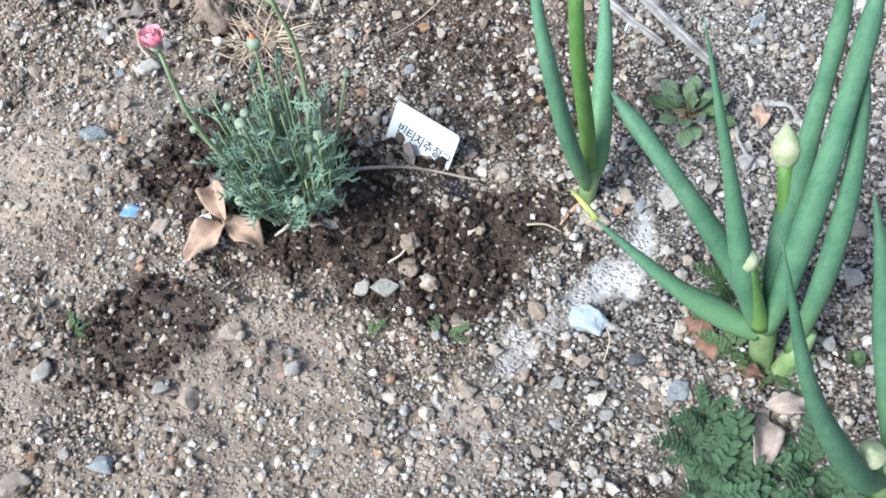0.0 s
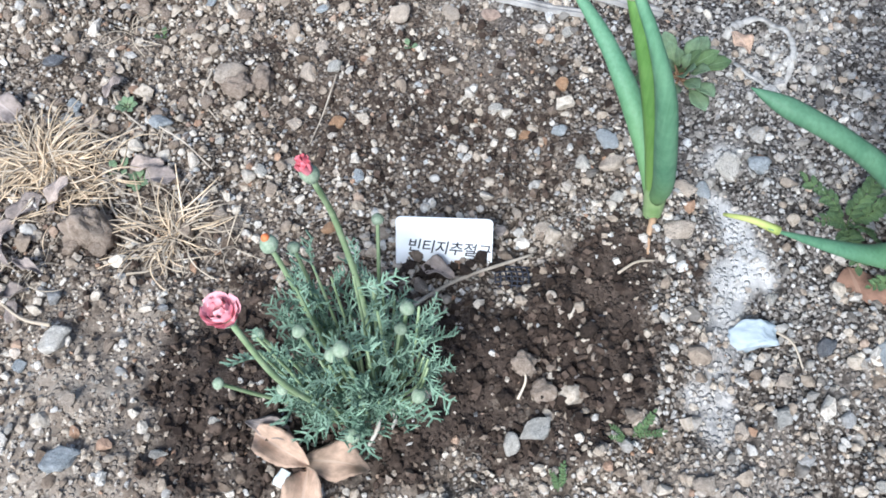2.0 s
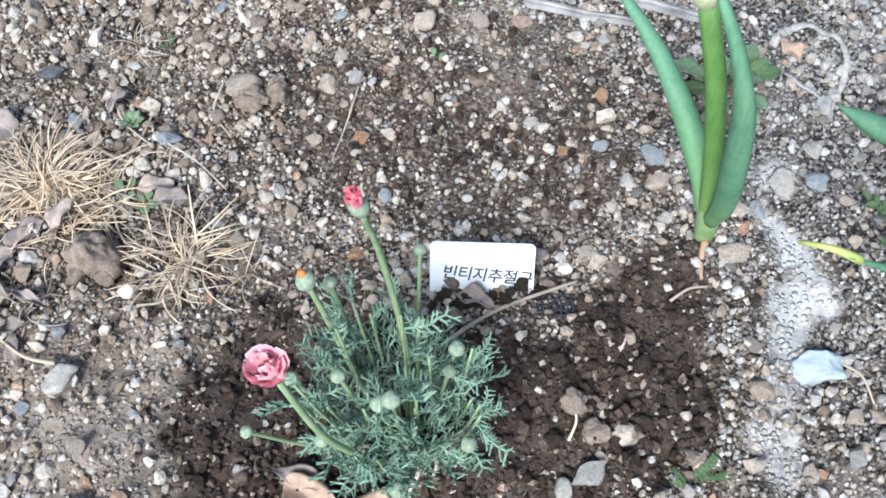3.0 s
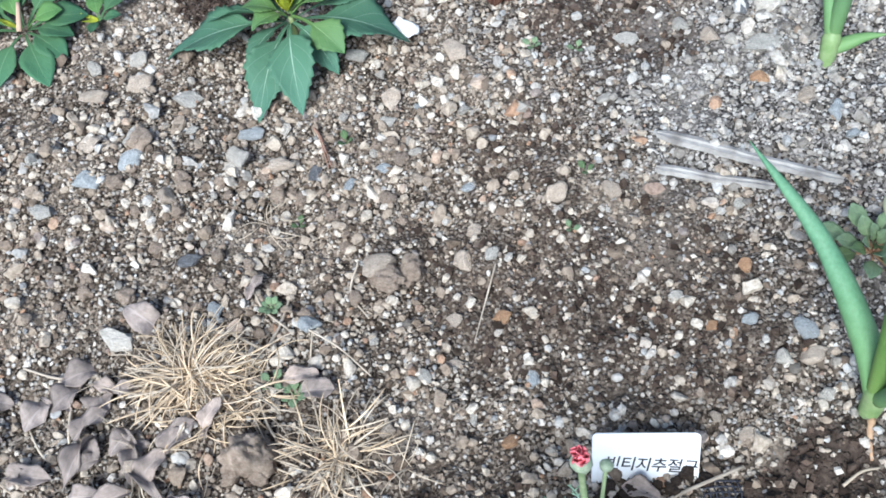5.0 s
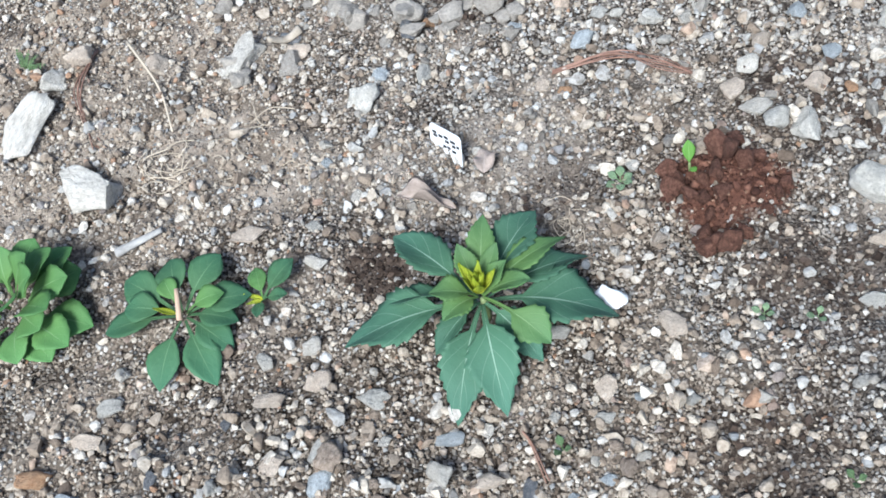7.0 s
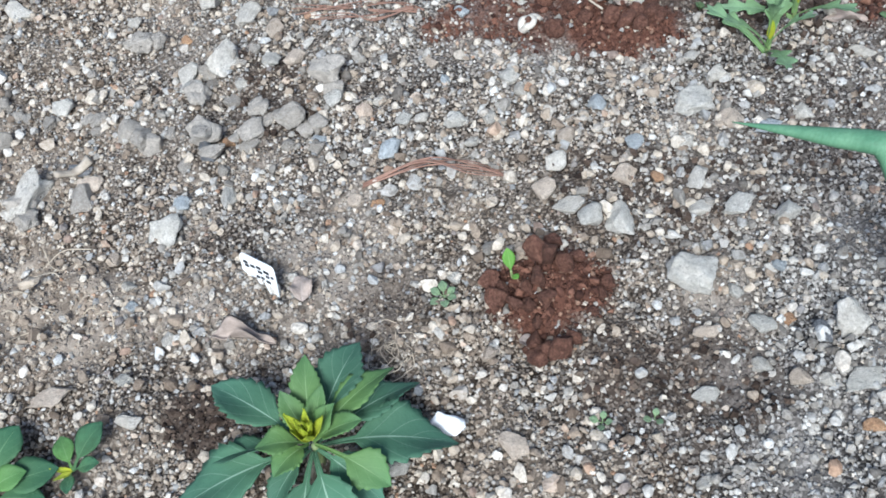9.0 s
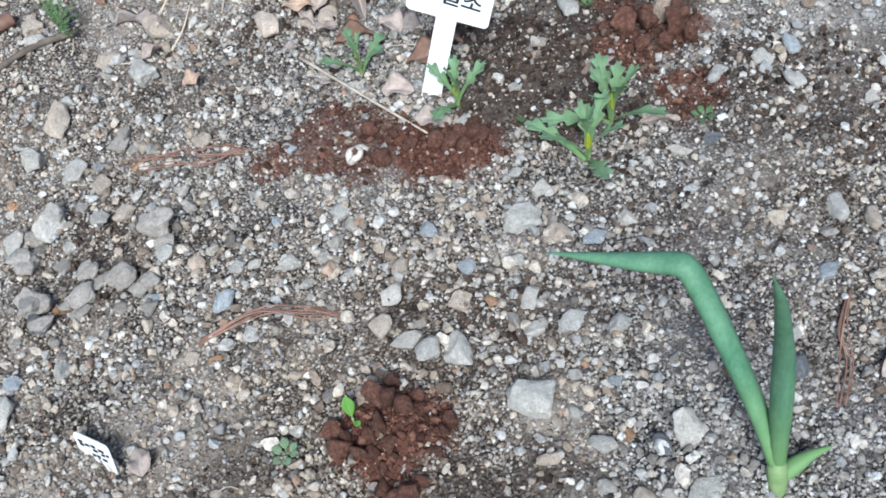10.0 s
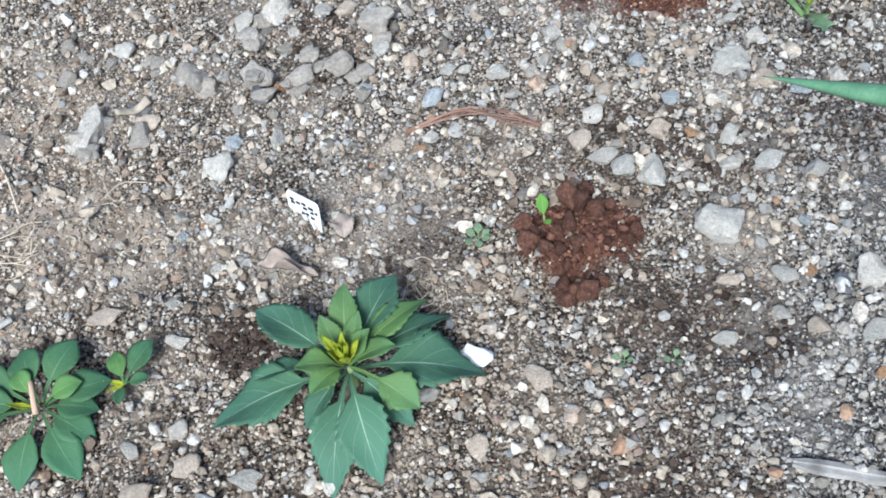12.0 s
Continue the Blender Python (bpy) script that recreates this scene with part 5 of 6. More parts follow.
for tx, ty, tz in ((-0.003, -0.053, 0.096), (0.010, -0.101, 0.096), (-0.085, -0.121, 0.066), (-0.019, -0.153, 0.072), (-0.016, -0.132, 0.128), (-0.042, -0.070, 0.105), (0.006, -0.108, 0.088), (-0.022, -0.128, 0.112), (-0.040, -0.110, 0.098), (-0.062, -0.105, 0.085), (-0.048, -0.135, 0.092), (-0.005, -0.09, 0.10), (0.012, -0.135, 0.07)):
    stem, tip, way = stalk([(bx + (tx - bx) * 0.5, by + (ty - by) * 0.5, 0.016), (bx + (tx - bx) * 0.75, by + (ty - by) * 0.75, tz * 0.58), (tx, ty, tz)], 0.0012)
    part("bud", BUD_MESH, clump, turned(tip + way * 0.0015, way, rnd.uniform(0.85, 1.15)))
    for k in range(2):
        p = tip * rnd.uniform(0.35, 0.8)
        part("leaf", FEATHERS[rnd.randrange(8)], clump, pointing(*p, rnd.uniform(0, 360), rnd.uniform(10, 60), rnd.uniform(-60, 60), rnd.uniform(0.5, 0.8)))


# ---- leafy seedlings ----
def rosette(name, x, y, label, category, group, rows, mesh_for, seed=0, lift=0.004, stalked_up=False):
    """A plant from rows of yaw, pitch, length; mesh_for(length, i) gives the leaf."""
    ob = thing(name, (x, y, ground_z(x, y)), label, category, group)
    r = random.Random(seed)
    for i, (yaw, pitch, length) in enumerate(rows):
        part("leaf", mesh_for(length, i), ob, pointing(0, 0, lift + 0.0007 * i, yaw, pitch, r.uniform(-14, 14)))
    return ob


def broad(v, s, peak, sharp=1.7):
    """A short winged stalk, a full rounded base and a drawn-out tip."""
    if v < s:
        return 0.07 + 0.05 * v / s
    t = (v - s) / (1 - s)
    return max(0.0, 0.12 + 0.88 * math.sin(math.pi / 2 * t / peak) ** 0.75 if t < peak else 1 - ((t - peak) / (1 - peak)) ** sharp)


def arched(mat, base, tip, rise, width, stalk=0.22, peak=0.42, teeth=13, tooth=0.24, fold=0.18, wave=0.10, tilt=0.0, seed=0, n=44, m=4, thick=0.0005, sharp=1.7):
    """A toothed leaf swept from its base over an arch to its drooping tip; rise lifts the middle, tilt turns it about the midrib."""
    r = random.Random(seed)
    base, tip = Vector(base), Vector(tip)
    mid = base.lerp(tip, 0.5) + Vector((0, 0, rise))
    line = [base.lerp(mid, t).lerp(mid.lerp(tip, t), t) for t in (i / n for i in range(n + 1))]
    verts, uvs, faces, total, ph = [], [], [], 2 * m + 1, r.uniform(0, 6)
    for layer in (0, 1):
        for i, p in enumerate(line):
            v = i / n
            d = (line[min(i + 1, n)] - line[max(i - 1, 0)]).normalized()
            a = Vector((-d.y, d.x, 0))
            a = (a.normalized() if a.length > 0.05 else Vector((0, 1, 0)))
            a = Matrix.Rotation(radians(tilt), 3, d) @ a
            up = d.cross(a)
            w = broad(v, stalk, peak, sharp) * width / 2
            for k in range(-m, m + 1):
                u = k / m
                saw = (v * teeth + (0.5 if u > 0 else 0)) % 1.0
                q = w * (1 + (tooth * (saw - 0.55) if v > stalk and abs(u) == 1 else 0))
                lift = fold * abs(u) * q + wave * q * math.sin(v * 8 + ph + (2.2 if u > 0 else 0)) * u * u
                verts.append(p + a * (u * q) + up * (lift - layer * thick) + d * (0.22 * abs(u) * q))
                uvs.append((u / 2 + 0.5, v))
    size = (n + 1) * total
    for i in range(n):
        for k in range(total - 1):
            q = i * total + k
            faces += [(q, q + total, q + total + 1, q + 1), (q + size, q + size + 1, q + size + total + 1, q + size + total)]
        q = i * total
        faces += [(q, q + size, q + size + total, q + total), (q + total - 1, q + 2 * total - 1, q + size + 2 * total - 1, q + size + total - 1)]
    return mesh_of("leaf", verts, faces, [mat], uvs=uvs)


CORE = [blade("leaf", CORE_LEAF, 1.0, 0.15, lambda v: ovate(v, 0.4), 7, 0.12, 0.2, 0.5, 0.2, -0.4, 0.1, 0.03, 16, 3, k, 0.02) for k in range(2)]
seedling = thing("toothed_seedling", (-0.157, 0.305, ground_z(-0.157, 0.305)), "broad-leaved toothed seedling with a yellow-green heart", "plant")
part("stem", tube("stem", [(0, 0, -0.003), (0.001, 0, 0.012), (0.001, -0.001, 0.024)], lambda t: 0.0032 - 0.0014 * t, PETIOLE, 6, 8), seedling)
OUTER_LEAVES = ((-0.091, -0.006, 0.004, 0.020, 0.042, 14), (-0.051, 0.058, 0.022, 0.018, 0.032, 10), (0.042, 0.050, 0.032, 0.018, 0.031, -8), (0.069, 0.024, 0.010, 0.018, 0.028, -18),
                (0.080, -0.018, 0.003, 0.024, 0.040, -12), (0.030, -0.040, 0.004, 0.020, 0.027, 10), (-0.026, -0.070, 0.0, 0.022, 0.031, -8), (0.004, -0.070, 0.002, 0.032, 0.034, 8),
                (-0.034, -0.024, 0.006, 0.014, 0.021, 12), (-0.064, 0.014, 0.012, 0.020, 0.021, 34))
for i, (x, y, z, rise, width, tilt) in enumerate(OUTER_LEAVES):
    part("leaf", arched(SUNLEAF, (x * 0.04, y * 0.04, 0.020), (x, y, z), rise, width, 0.28, 0.36, 12, 0.22, 0.26, 0.24, tilt, i, sharp=1.3), seedling)
INNER_LEAVES = ((0.010, 0.046, 0.044, 0.008, 0.019, 0), (0.057, 0.028, 0.030, 0.016, 0.020, -12), (0.037, -0.038, 0.022, 0.016, 0.024, 10), (-0.024, -0.015, 0.030, 0.012, 0.023, 14),
                (0.032, -0.003, 0.040, 0.010, 0.019, -12), (-0.008, 0.026, 0.048, 0.004, 0.015, 0), (-0.030, 0.002, 0.036, 0.010, 0.019, 14), (0.016, 0.020, 0.050, 0.004, 0.014, 0), (0.020, 0.008, 0.048, 0.004, 0.013, 0))
for i, (x, y, z, rise, width, tilt) in enumerate(INNER_LEAVES):
    part("leaf", arched(SUNLEAF_YOUNG, (x * 0.05, y * 0.05, 0.026), (x, y, z), rise, width, 0.46 if i == 2 else 0.18, 0.40, 11, 0.22, 0.30, 0.22, tilt, 20 + i, 34, sharp=1.4), seedling)
for i in range(15):
    part("leaf", CORE[i % 2], seedling, pointing(0, 0, 0.030, i * 137.5, 38 + 3.2 * i, rnd.uniform(-15, 15), 0.027 - 0.0006 * i))

SMOOTH = [blade("leaf", SEEDLING, 1.0, 0.27, lambda v: stalked(v, 0.26, 0.5), 7, 0.06, 0.1, 0.18, 0.55, 0.8, 0.08, 0.03, 24, 3, k, 0.012) for k in range(3)]
FRESH = [blade("leaf", SEEDLING_LIGHT, 1.0, 0.29, lambda v: stalked(v, 0.25, 0.48), 8, 0.08, 0.1, 0.15, 0.5, 0.9, 0.12, 0.03, 24, 3, k, 0.012) for k in range(3)]
plant = thing("leafy_seedling", (-0.357, 0.345, ground_z(-0.357, 0.345)), "low seedling with eleven smooth green leaves round a dry stalk", "plant", "leafy seedlings")
for i, (x, y, z, width, light) in enumerate(((-0.042, 0.034, 0.008, 0.025, 0), (-0.007, 0.041, 0.013, 0.024, 0), (0.028, 0.038, 0.012, 0.024, 0), (0.033, 0.004, 0.016, 0.016, 1), (0.049, 0.004, 0.008, 0.023, 0), (0.040, -0.014, 0.007, 0.022, 0),
                                             (0.036, -0.033, 0.004, 0.022, 0), (0.025, -0.056, 0.003, 0.024, 0), (-0.014, -0.053, 0.003, 0.023, 0), (-0.055, -0.003, 0.004, 0.022, 0), (-0.040, 0.010, 0.009, 0.022, 0), (-0.010, 0.024, 0.016, 0.014, 1))):
    part("leaf", arched(SEEDLING_LIGHT if light else SEEDLING, (x * 0.08, y * 0.08, 0.005), (x, y, z), 0.011, width, 0.30, 0.42, 9, 0.07, 0.16, 0.10, rnd.uniform(-12, 12), 40 + i, 30, 3), plant)
part("dry_stalk", tube("dry_stalk", [(0.001, -0.008, 0.012), (0.002, 0.0, 0.018), (0.002, 0.010, 0.022)], lambda t: 0.0022 * (1 - 0.3 * t), DRYLEAF, 7, 7), plant, None, "dry brown stalk")
part("leaf", CORE[0], plant, pointing(-0.003, 0, 0.008, 190, 30, 0, 0.018), "yellowed young leaf")
small = thing("leafy_seedling", (-0.302, 0.347, ground_z(-0.302, 0.347)), "tiny seedling with four leaves and a yellow tip", "plant", "leafy seedlings")
for yaw, length, m in ((40, 0.034, SMOOTH[0]), (100, 0.024, FRESH[0]), (-10, 0.020, SMOOTH[1]), (260, 0.018, SMOOTH[2]), (170, 0.014, CORE[1]), (215, 0.014, CORE[0])):
    part("leaf", m, small, pointing(0, 0, 0.004, yaw, 12, 0, length))
bush = thing("leafy_seedling", (-0.478, 0.372, ground_z(-0.478, 0.372)), "bushy light green seedling with many leaves", "plant", "leafy seedlings")
BUSH_LEAVES = ((0.050, 0.018, 0.022, 0.030), (0.046, -0.040, 0.020, 0.028), (0.032, 0.000, 0.052, 0.026), (0.030, -0.030, 0.030, 0.028), (0.010, 0.044, 0.014, 0.028), (0.036, 0.028, 0.040, 0.026), (0.043, 0.036, 0.026, 0.026), (0.020, 0.042, 0.036, 0.024), (0.050, 0.003, 0.038, 0.027), (0.058, -0.023, 0.012, 0.028), (0.028, -0.042, 0.008, 0.026), (0.042, -0.024, 0.044, 0.028), (0.008, -0.044, 0.016, 0.026),
               (-0.012, 0.046, 0.026, 0.026), (-0.036, 0.024, 0.028, 0.026), (-0.046, -0.008, 0.018, 0.026), (-0.026, -0.040, 0.012, 0.026), (0.026, 0.018, 0.052, 0.024), (0.016, -0.024, 0.052, 0.024), (-0.016, 0.012, 0.056, 0.022), (-0.020, -0.016, 0.050, 0.022), (0.004, 0.030, 0.050, 0.022))
for i, (x, y, z, width) in enumerate(BUSH_LEAVES):
    part("leaf", arched(SEEDLING_LIGHT, (x * 0.25, y * 0.25, 0.006 + 0.4 * z), (x, y, z), 0.008, width, 0.22, 0.42, 8, 0.10, 0.14, 0.14, rnd.uniform(-14, 14), 70 + i, 26, 3), bush)

# ---- chrysanthemum seedlings ----
LOBE = [blade("leaf", MUM, 1.0, 0.150, lobed, 0, 0, 0.85, 0.22, 0.55, 0.75, 0.10, 0.04, 34, 4, k, 0.012) for k in range(3)]


def mum(x, y, size, count, seed, label):
    ob = thing("chrysanthemum_seedling", (x, y, ground_z(x, y)), label, "plant", "chrysanthemum seedlings")
    r = random.Random(seed)
    part("stem", tube("stem", [(0, 0, -0.003), (0.001, 0.001, size * 0.15), (0.002, 0.002, size * 0.32)], lambda t: 0.0016, PETIOLE, 6, 6), ob)
    for i in range(count):
        part("leaf", LOBE[i % 3], ob, pointing(0, 0, size * 0.30 * i / count, i * 137.5 + seed * 40, 12 + 64 * (i / count) ** 0.7 + r.uniform(-8, 8), r.uniform(-15, 15), size * (1.05 - 0.3 * i / count)))
    for i in range(5):
        part("leaf", CORE[i % 2], ob, pointing(0, 0, size * 0.28, i * 80, 66, 0, size * 0.36))
    return ob


mum(0.111, 0.683, 0.040, 7, 1, "small grey-green chrysanthemum seedling beside fallen leaves")
mum(0.166, 0.610, 0.045, 7, 2, "grey-green chrysanthemum seedling before the white label")
mum(0.225, 0.507, 0.054, 8, 3, "bushy chrysanthemum seedling with lobed leaves at the clay patch")
mum(0.262, 0.536, 0.054, 8, 4, "bushy chrysanthemum seedling with lobed leaves in dark soil")
mum(0.262, 0.775, 0.034, 8, 5, "small chrysanthemum seedling in dark soil")

# ---- weeds ----
ROUND = [blade("leaf", WEED_LIGHT, 1.0, 0.27, lambda v: stalked(v, 0.08, 0.5), 6, 0.08, 0.1, 0.2, 0.3, 0.6, 0.1, 0.03, 16, 3, k, 0.014) for k in range(2)]
ROUND_PALE = [blade("leaf", WEED_PALE, 1.0, 0.30, lambda v: stalked(v, 0.08, 0.55), 6, 0.08, 0.1, 0.2, 0.3, 0.6, 0.1, 0.03, 16, 3, k, 0.014) for k in range(2)]
weed = thing("weed_rosette", (0.179, 0.085, ground_z(0.179, 0.085)), "pale green weed rosette in the gravel", "weed", "weeds")
for i in range(22):
    a, d, reach = i * 137.5 + rnd.uniform(-20, 20), 10 + 3.2 * i, 0.026 - 0.0006 * i
    ends = [Vector((math.cos(radians(a)) * math.cos(radians(d)) * reach * s, math.sin(radians(a)) * math.cos(radians(d)) * reach * s, 0.002 + math.sin(radians(d)) * reach * s)) for s in (0.05, 0.25, 0.5)]
    part("leaf_stalk", tube("leaf_stalk", ends, lambda t: 0.0008, REDSTALK, 6, 6), weed, None, "reddish leaf stalk")
    part("leaf", (ROUND if i % 4 == 0 else ROUND_PALE)[i % 2], weed, pointing(*ends[2], a + rnd.uniform(-10, 10), d - 6, rnd.uniform(-20, 20), 0.022 - 0.0004 * i))


def leaflet_mesh(seed, mat):
    """A small toothed leaflet along +x, one metre long before scaling."""
    r = random.Random(seed)
    verts, faces, uvs = [], [], []
    prof = [(v, w * r.uniform(0.85, 1.15)) for v, w in ((0.0, 0.05), (0.2, 0.24), (0.35, 0.30), (0.5, 0.36), (0.62, 0.26), (0.8, 0.26), (1.0, 0.04))]
    for lay in (0, -0.05):
        for v, w in prof:
            for u in (-1, 0, 1):
                verts.append((v, u * w, lay + 0.12 * abs(u) - 0.25 * v * v))
                uvs.append((u / 2 + 0.5, v))
    m = len(prof) * 3
    for q in range(0, m - 3, 3):
        for u in (0, 1):
            faces += [(q + u, q + u + 3, q + u + 4, q + u + 1), (q + u + m, q + u + m + 1, q + u + m + 4, q + u + m + 3)]
        faces += [(q, q + m, q + m + 3, q + 3), (q + 2, q + 5, q + m + 5, q + m + 2)]
    return mesh_of("leaflet", verts, faces, [mat], uvs=uvs, smooth=False)


def rib_points(seed):
    return [Vector((t / 10, 0.03 * math.sin(t * 0.7 + seed), 0.30 * t / 10 - 0.38 * (t / 10) ** 2)) for t in range(11)]


def rib_mesh(seed, mat):
    return tube("frond", rib_points(seed), lambda t: 0.018 - 0.008 * t, mat, 12, 4)


RIBS = {m: [rib_mesh(k, m) for k in range(3)] for m in (WEED, WEED_LIGHT)}
LEAFLETS = {m: [leaflet_mesh(k, m) for k in range(4)] for m in (WEED, WEED_LIGHT)}


def frond(ob, mat, m, leaflets=7, wide=0.145):
    """A frond with paired leaflets and an end leaflet."""
    k = rnd.randrange(3)
    rib, stem = rib_points(k), part("frond", RIBS[mat][k], ob, m)
    for i in range(leaflets + 1):
        t = 0.2 + 0.79 * i / leaflets
        q = min(int(t * 10), 9)
        p = rib[q].lerp(rib[q + 1], t * 10 - q)
        for side in ((-1, 1) if i < leaflets else (0,)):
            part("leaflet", LEAFLETS[mat][rnd.randrange(4)], stem, pointing(*p, side * rnd.uniform(45, 68), rnd.uniform(-5, 22), rnd.uniform(-15, 15), wide * (1.2 - 0.5 * abs(t - 0.5)) * rnd.uniform(0.85, 1.2)))


for j, (x, y, count, size) in enumerate(((0.316, -0.133, 7, 0.038), (0.288, -0.134, 7, 0.032), (0.345, -0.112, 6, 0.036), (0.334, -0.152, 7, 0.038), (0.303, -0.155, 7, 0.036), (0.283, -0.113, 6, 0.024), (0.365, -0.135, 7, 0.036), (0.258, -0.028, 6, 0.036), (0.280, -0.066, 6, 0.024), (0.310, -0.066, 6, 0.022))):
    ob = thing("feathery_weed", (x, y, ground_z(x, y)), "low feathery green weed under the onions", "weed", "weeds")
    for i in range(count):
        frond(ob, WEED if j < 7 else WEED_LIGHT, pointing(0, 0, 0.002, i * 360 / count + rnd.uniform(-25, 25), rnd.uniform(2, 62), rnd.uniform(-35, 35), size * rnd.uniform(0.6, 1.15)), 7, 0.19)
for x, y, yaw, size, count in ((0.120, -0.143, 40, 0.018, 2), (0.116, -0.146, 170, 0.011, 2), (0.078, -0.170, 110, 0.013, 2), (-0.093, -0.266, 80, 0.014, 4), (-0.107, 0.885, 40, 0.03, 6), (-0.513, 0.621, 60, 0.018, 4)):
    ob = thing("weed_sprig", (x, y, ground_z(x, y)), "small yellow-green weed sprig", "weed", "weeds")
    for i in range(count):
        frond(ob, WEED_LIGHT, pointing(0, 0, 0.002, yaw + (i - count / 2) * 38, 18 + 12 * i, rnd.uniform(-20, 20), size * rnd.uniform(0.8, 1.1)))
TINY = blade("leaf", WEED_LIGHT, 1.0, 0.28, lambda v: stalked(v, 0.3, 0.55), 0, 0, 0, 0.15, 0.4, 0.6, 0.05, 0.03, 12, 2, 1, 0.02)
PALE_TINY = blade("leaf", WEED_PALE, 1.0, 0.30, lambda v: stalked(v, 0.3, 0.55), 0, 0, 0, 0.15, 0.4, 0.6, 0.05, 0.03, 12, 2, 2, 0.02)
for j, (x, y, count, size, steep) in enumerate(((-0.177, 0.100, 7, 0.011, 20), (-0.162, 0.040, 6, 0.013, 15), (-0.174, 0.047, 4, 0.012, 20), (-0.159, 0.159, 3, 0.010, 30), (-0.125, 0.211, 3, 0.012, 35),
                                               (0.026, 0.168, 3, 0.011, 35), (0.006, 0.274, 4, 0.011, 25), (0.035, 0.266, 3, 0.010, 25), (-0.057, 0.386, 6, 0.014, 12), (0.321, 0.501, 5, 0.015, 20),
                                               (0.202, 0.570, 6, 0.010, 50), (0.31, 0.66, 4, 0.015, 40), (0.345, -0.037, 12, 0.013, 40), (0.225, 0.69, 4, 0.014, 40), (0.01, 0.126, 3, 0.009, 30))):
    ob = thing("sprout", (x, y, ground_z(x, y)), "tiny green sprout in the gravel", "weed", "sprouts")
    for i in range(count):
        part("leaf", PALE_TINY if j in (0, 1, 2, 6, 7, 8, 14) else TINY, ob, pointing(0, 0, 0.0015, i * 360 / count + 25 * j, steep + 6 * (i % 3), 0, 0.8 * size * (1 - 0.05 * (i % 4))))
sprout = thing("sprout", (-0.011, 0.388, ground_z(-0.011, 0.388)), "upright green sprout in the red clay mound", "weed", "sprouts")
part("stem", tube("stem", [(0, 0, 0), (0.0, 0.001, 0.008)], lambda t: 0.0009, PETIOLE, 4, 6), sprout)
part("leaf", arched(SPROUT_LEAF, (0, 0.001, 0.007), (0.001, 0.010, 0.021), 0.001, 0.0085, 0.12, 0.45, 0, 0.0, 0.15, 0.0, 0, 1, 14, 2), sprout)
part("leaf", arched(SPROUT_LEAF, (0, 0, 0.004), (0.003, -0.005, 0.006), 0.001, 0.005, 0.12, 0.45, 0, 0.0, 0.15, 0.0, 0, 2, 10, 2), sprout)

# ---- dry grass tufts ----
def straw_mesh(seed, mat):
    r = random.Random(seed)
    b = r.uniform(0.1, 0.8)
    return blade("blade", mat, 1.0, 0.0115, lambda v: 0.5 + 0.5 * math.sin(math.pi * min(1, 0.15 + v * 0.85)), 0, 0, 0, 0.6, b, b * 1.8 + r.uniform(-0.5, 0.6), 0.3, 0.004, 8, 1, seed, 0.012)


STRAWS = [straw_mesh(k, STRAW) for k in range(7)]
STRAWS_GREY = [straw_mesh(k + 20, STRAW_GREY) for k in range(5)]
STRAWS_BOTH = STRAWS + STRAWS_GREY[:3]
for x, y, count, size, mats, label in ((-0.222, 0.056, 330, 0.042, STRAWS_BOTH, "dense tuft of dry yellow grass"), (-0.192, 0.040, 120, 0.042, STRAWS_BOTH, "small tuft of dry yellow grass"),
                                       (-0.139, -0.002, 190, 0.040, STRAWS_BOTH + STRAWS_GREY, "bleached tuft of dead grass splayed on the soil"), (-0.183, 0.163, 30, 0.032, STRAWS_GREY, "wisp of bleached dead grass"),
                                       (-0.10, -0.012, 8, 0.03, STRAWS_GREY, "wisp of bleached dead grass"), (-0.245, 0.012, 14, 0.034, STRAWS_GREY, "wisp of bleached grass among fallen leaves"),
                                       (-0.285, 0.004, 12, 0.034, STRAWS_GREY, "wisp of bleached grass among fallen leaves"), (-0.222, -0.022, 14, 0.036, STRAWS_GREY, "wisp of bleached grass among fallen leaves"),
                                       (-0.262, 0.062, 8, 0.034, STRAWS_GREY, "wisp of bleached grass among fallen leaves"), (-0.206, 0.020, 26, 0.034, STRAWS_BOTH, "wisp of dry yellow grass")):
    ob = thing("dry_grass_tuft", (x, y, ground_z(x, y)), label, "grass", "dry grass tufts")
    for i in range(count):
        a, d = rnd.uniform(0, 360), 0.024 * rnd.random() * size / 0.05
        part("blade", mats[i % len(mats)], ob, pointing(math.cos(radians(a)) * d, math.sin(radians(a)) * d, 0.0015, a + rnd.gauss(0, 85), rnd.uniform(-10, 32) if mats is not STRAWS_GREY else rnd.uniform(-6, 30), rnd.uniform(-80, 80), size * rnd.uniform(0.4, 1.0)))


# ---- fallen leaves: x, y, length, width over length, yaw, lift in degrees ----
def fallen(mat, curl, ratio_seed):
    return blade("blade", mat, 1.0, 0.5, lance, 17, 0.07, 0.1, 0.20 + 0.25 * (ratio_seed % 3 == 0), 0.25, curl, 0.30, 0.01, 26, 4, ratio_seed, 0.012)


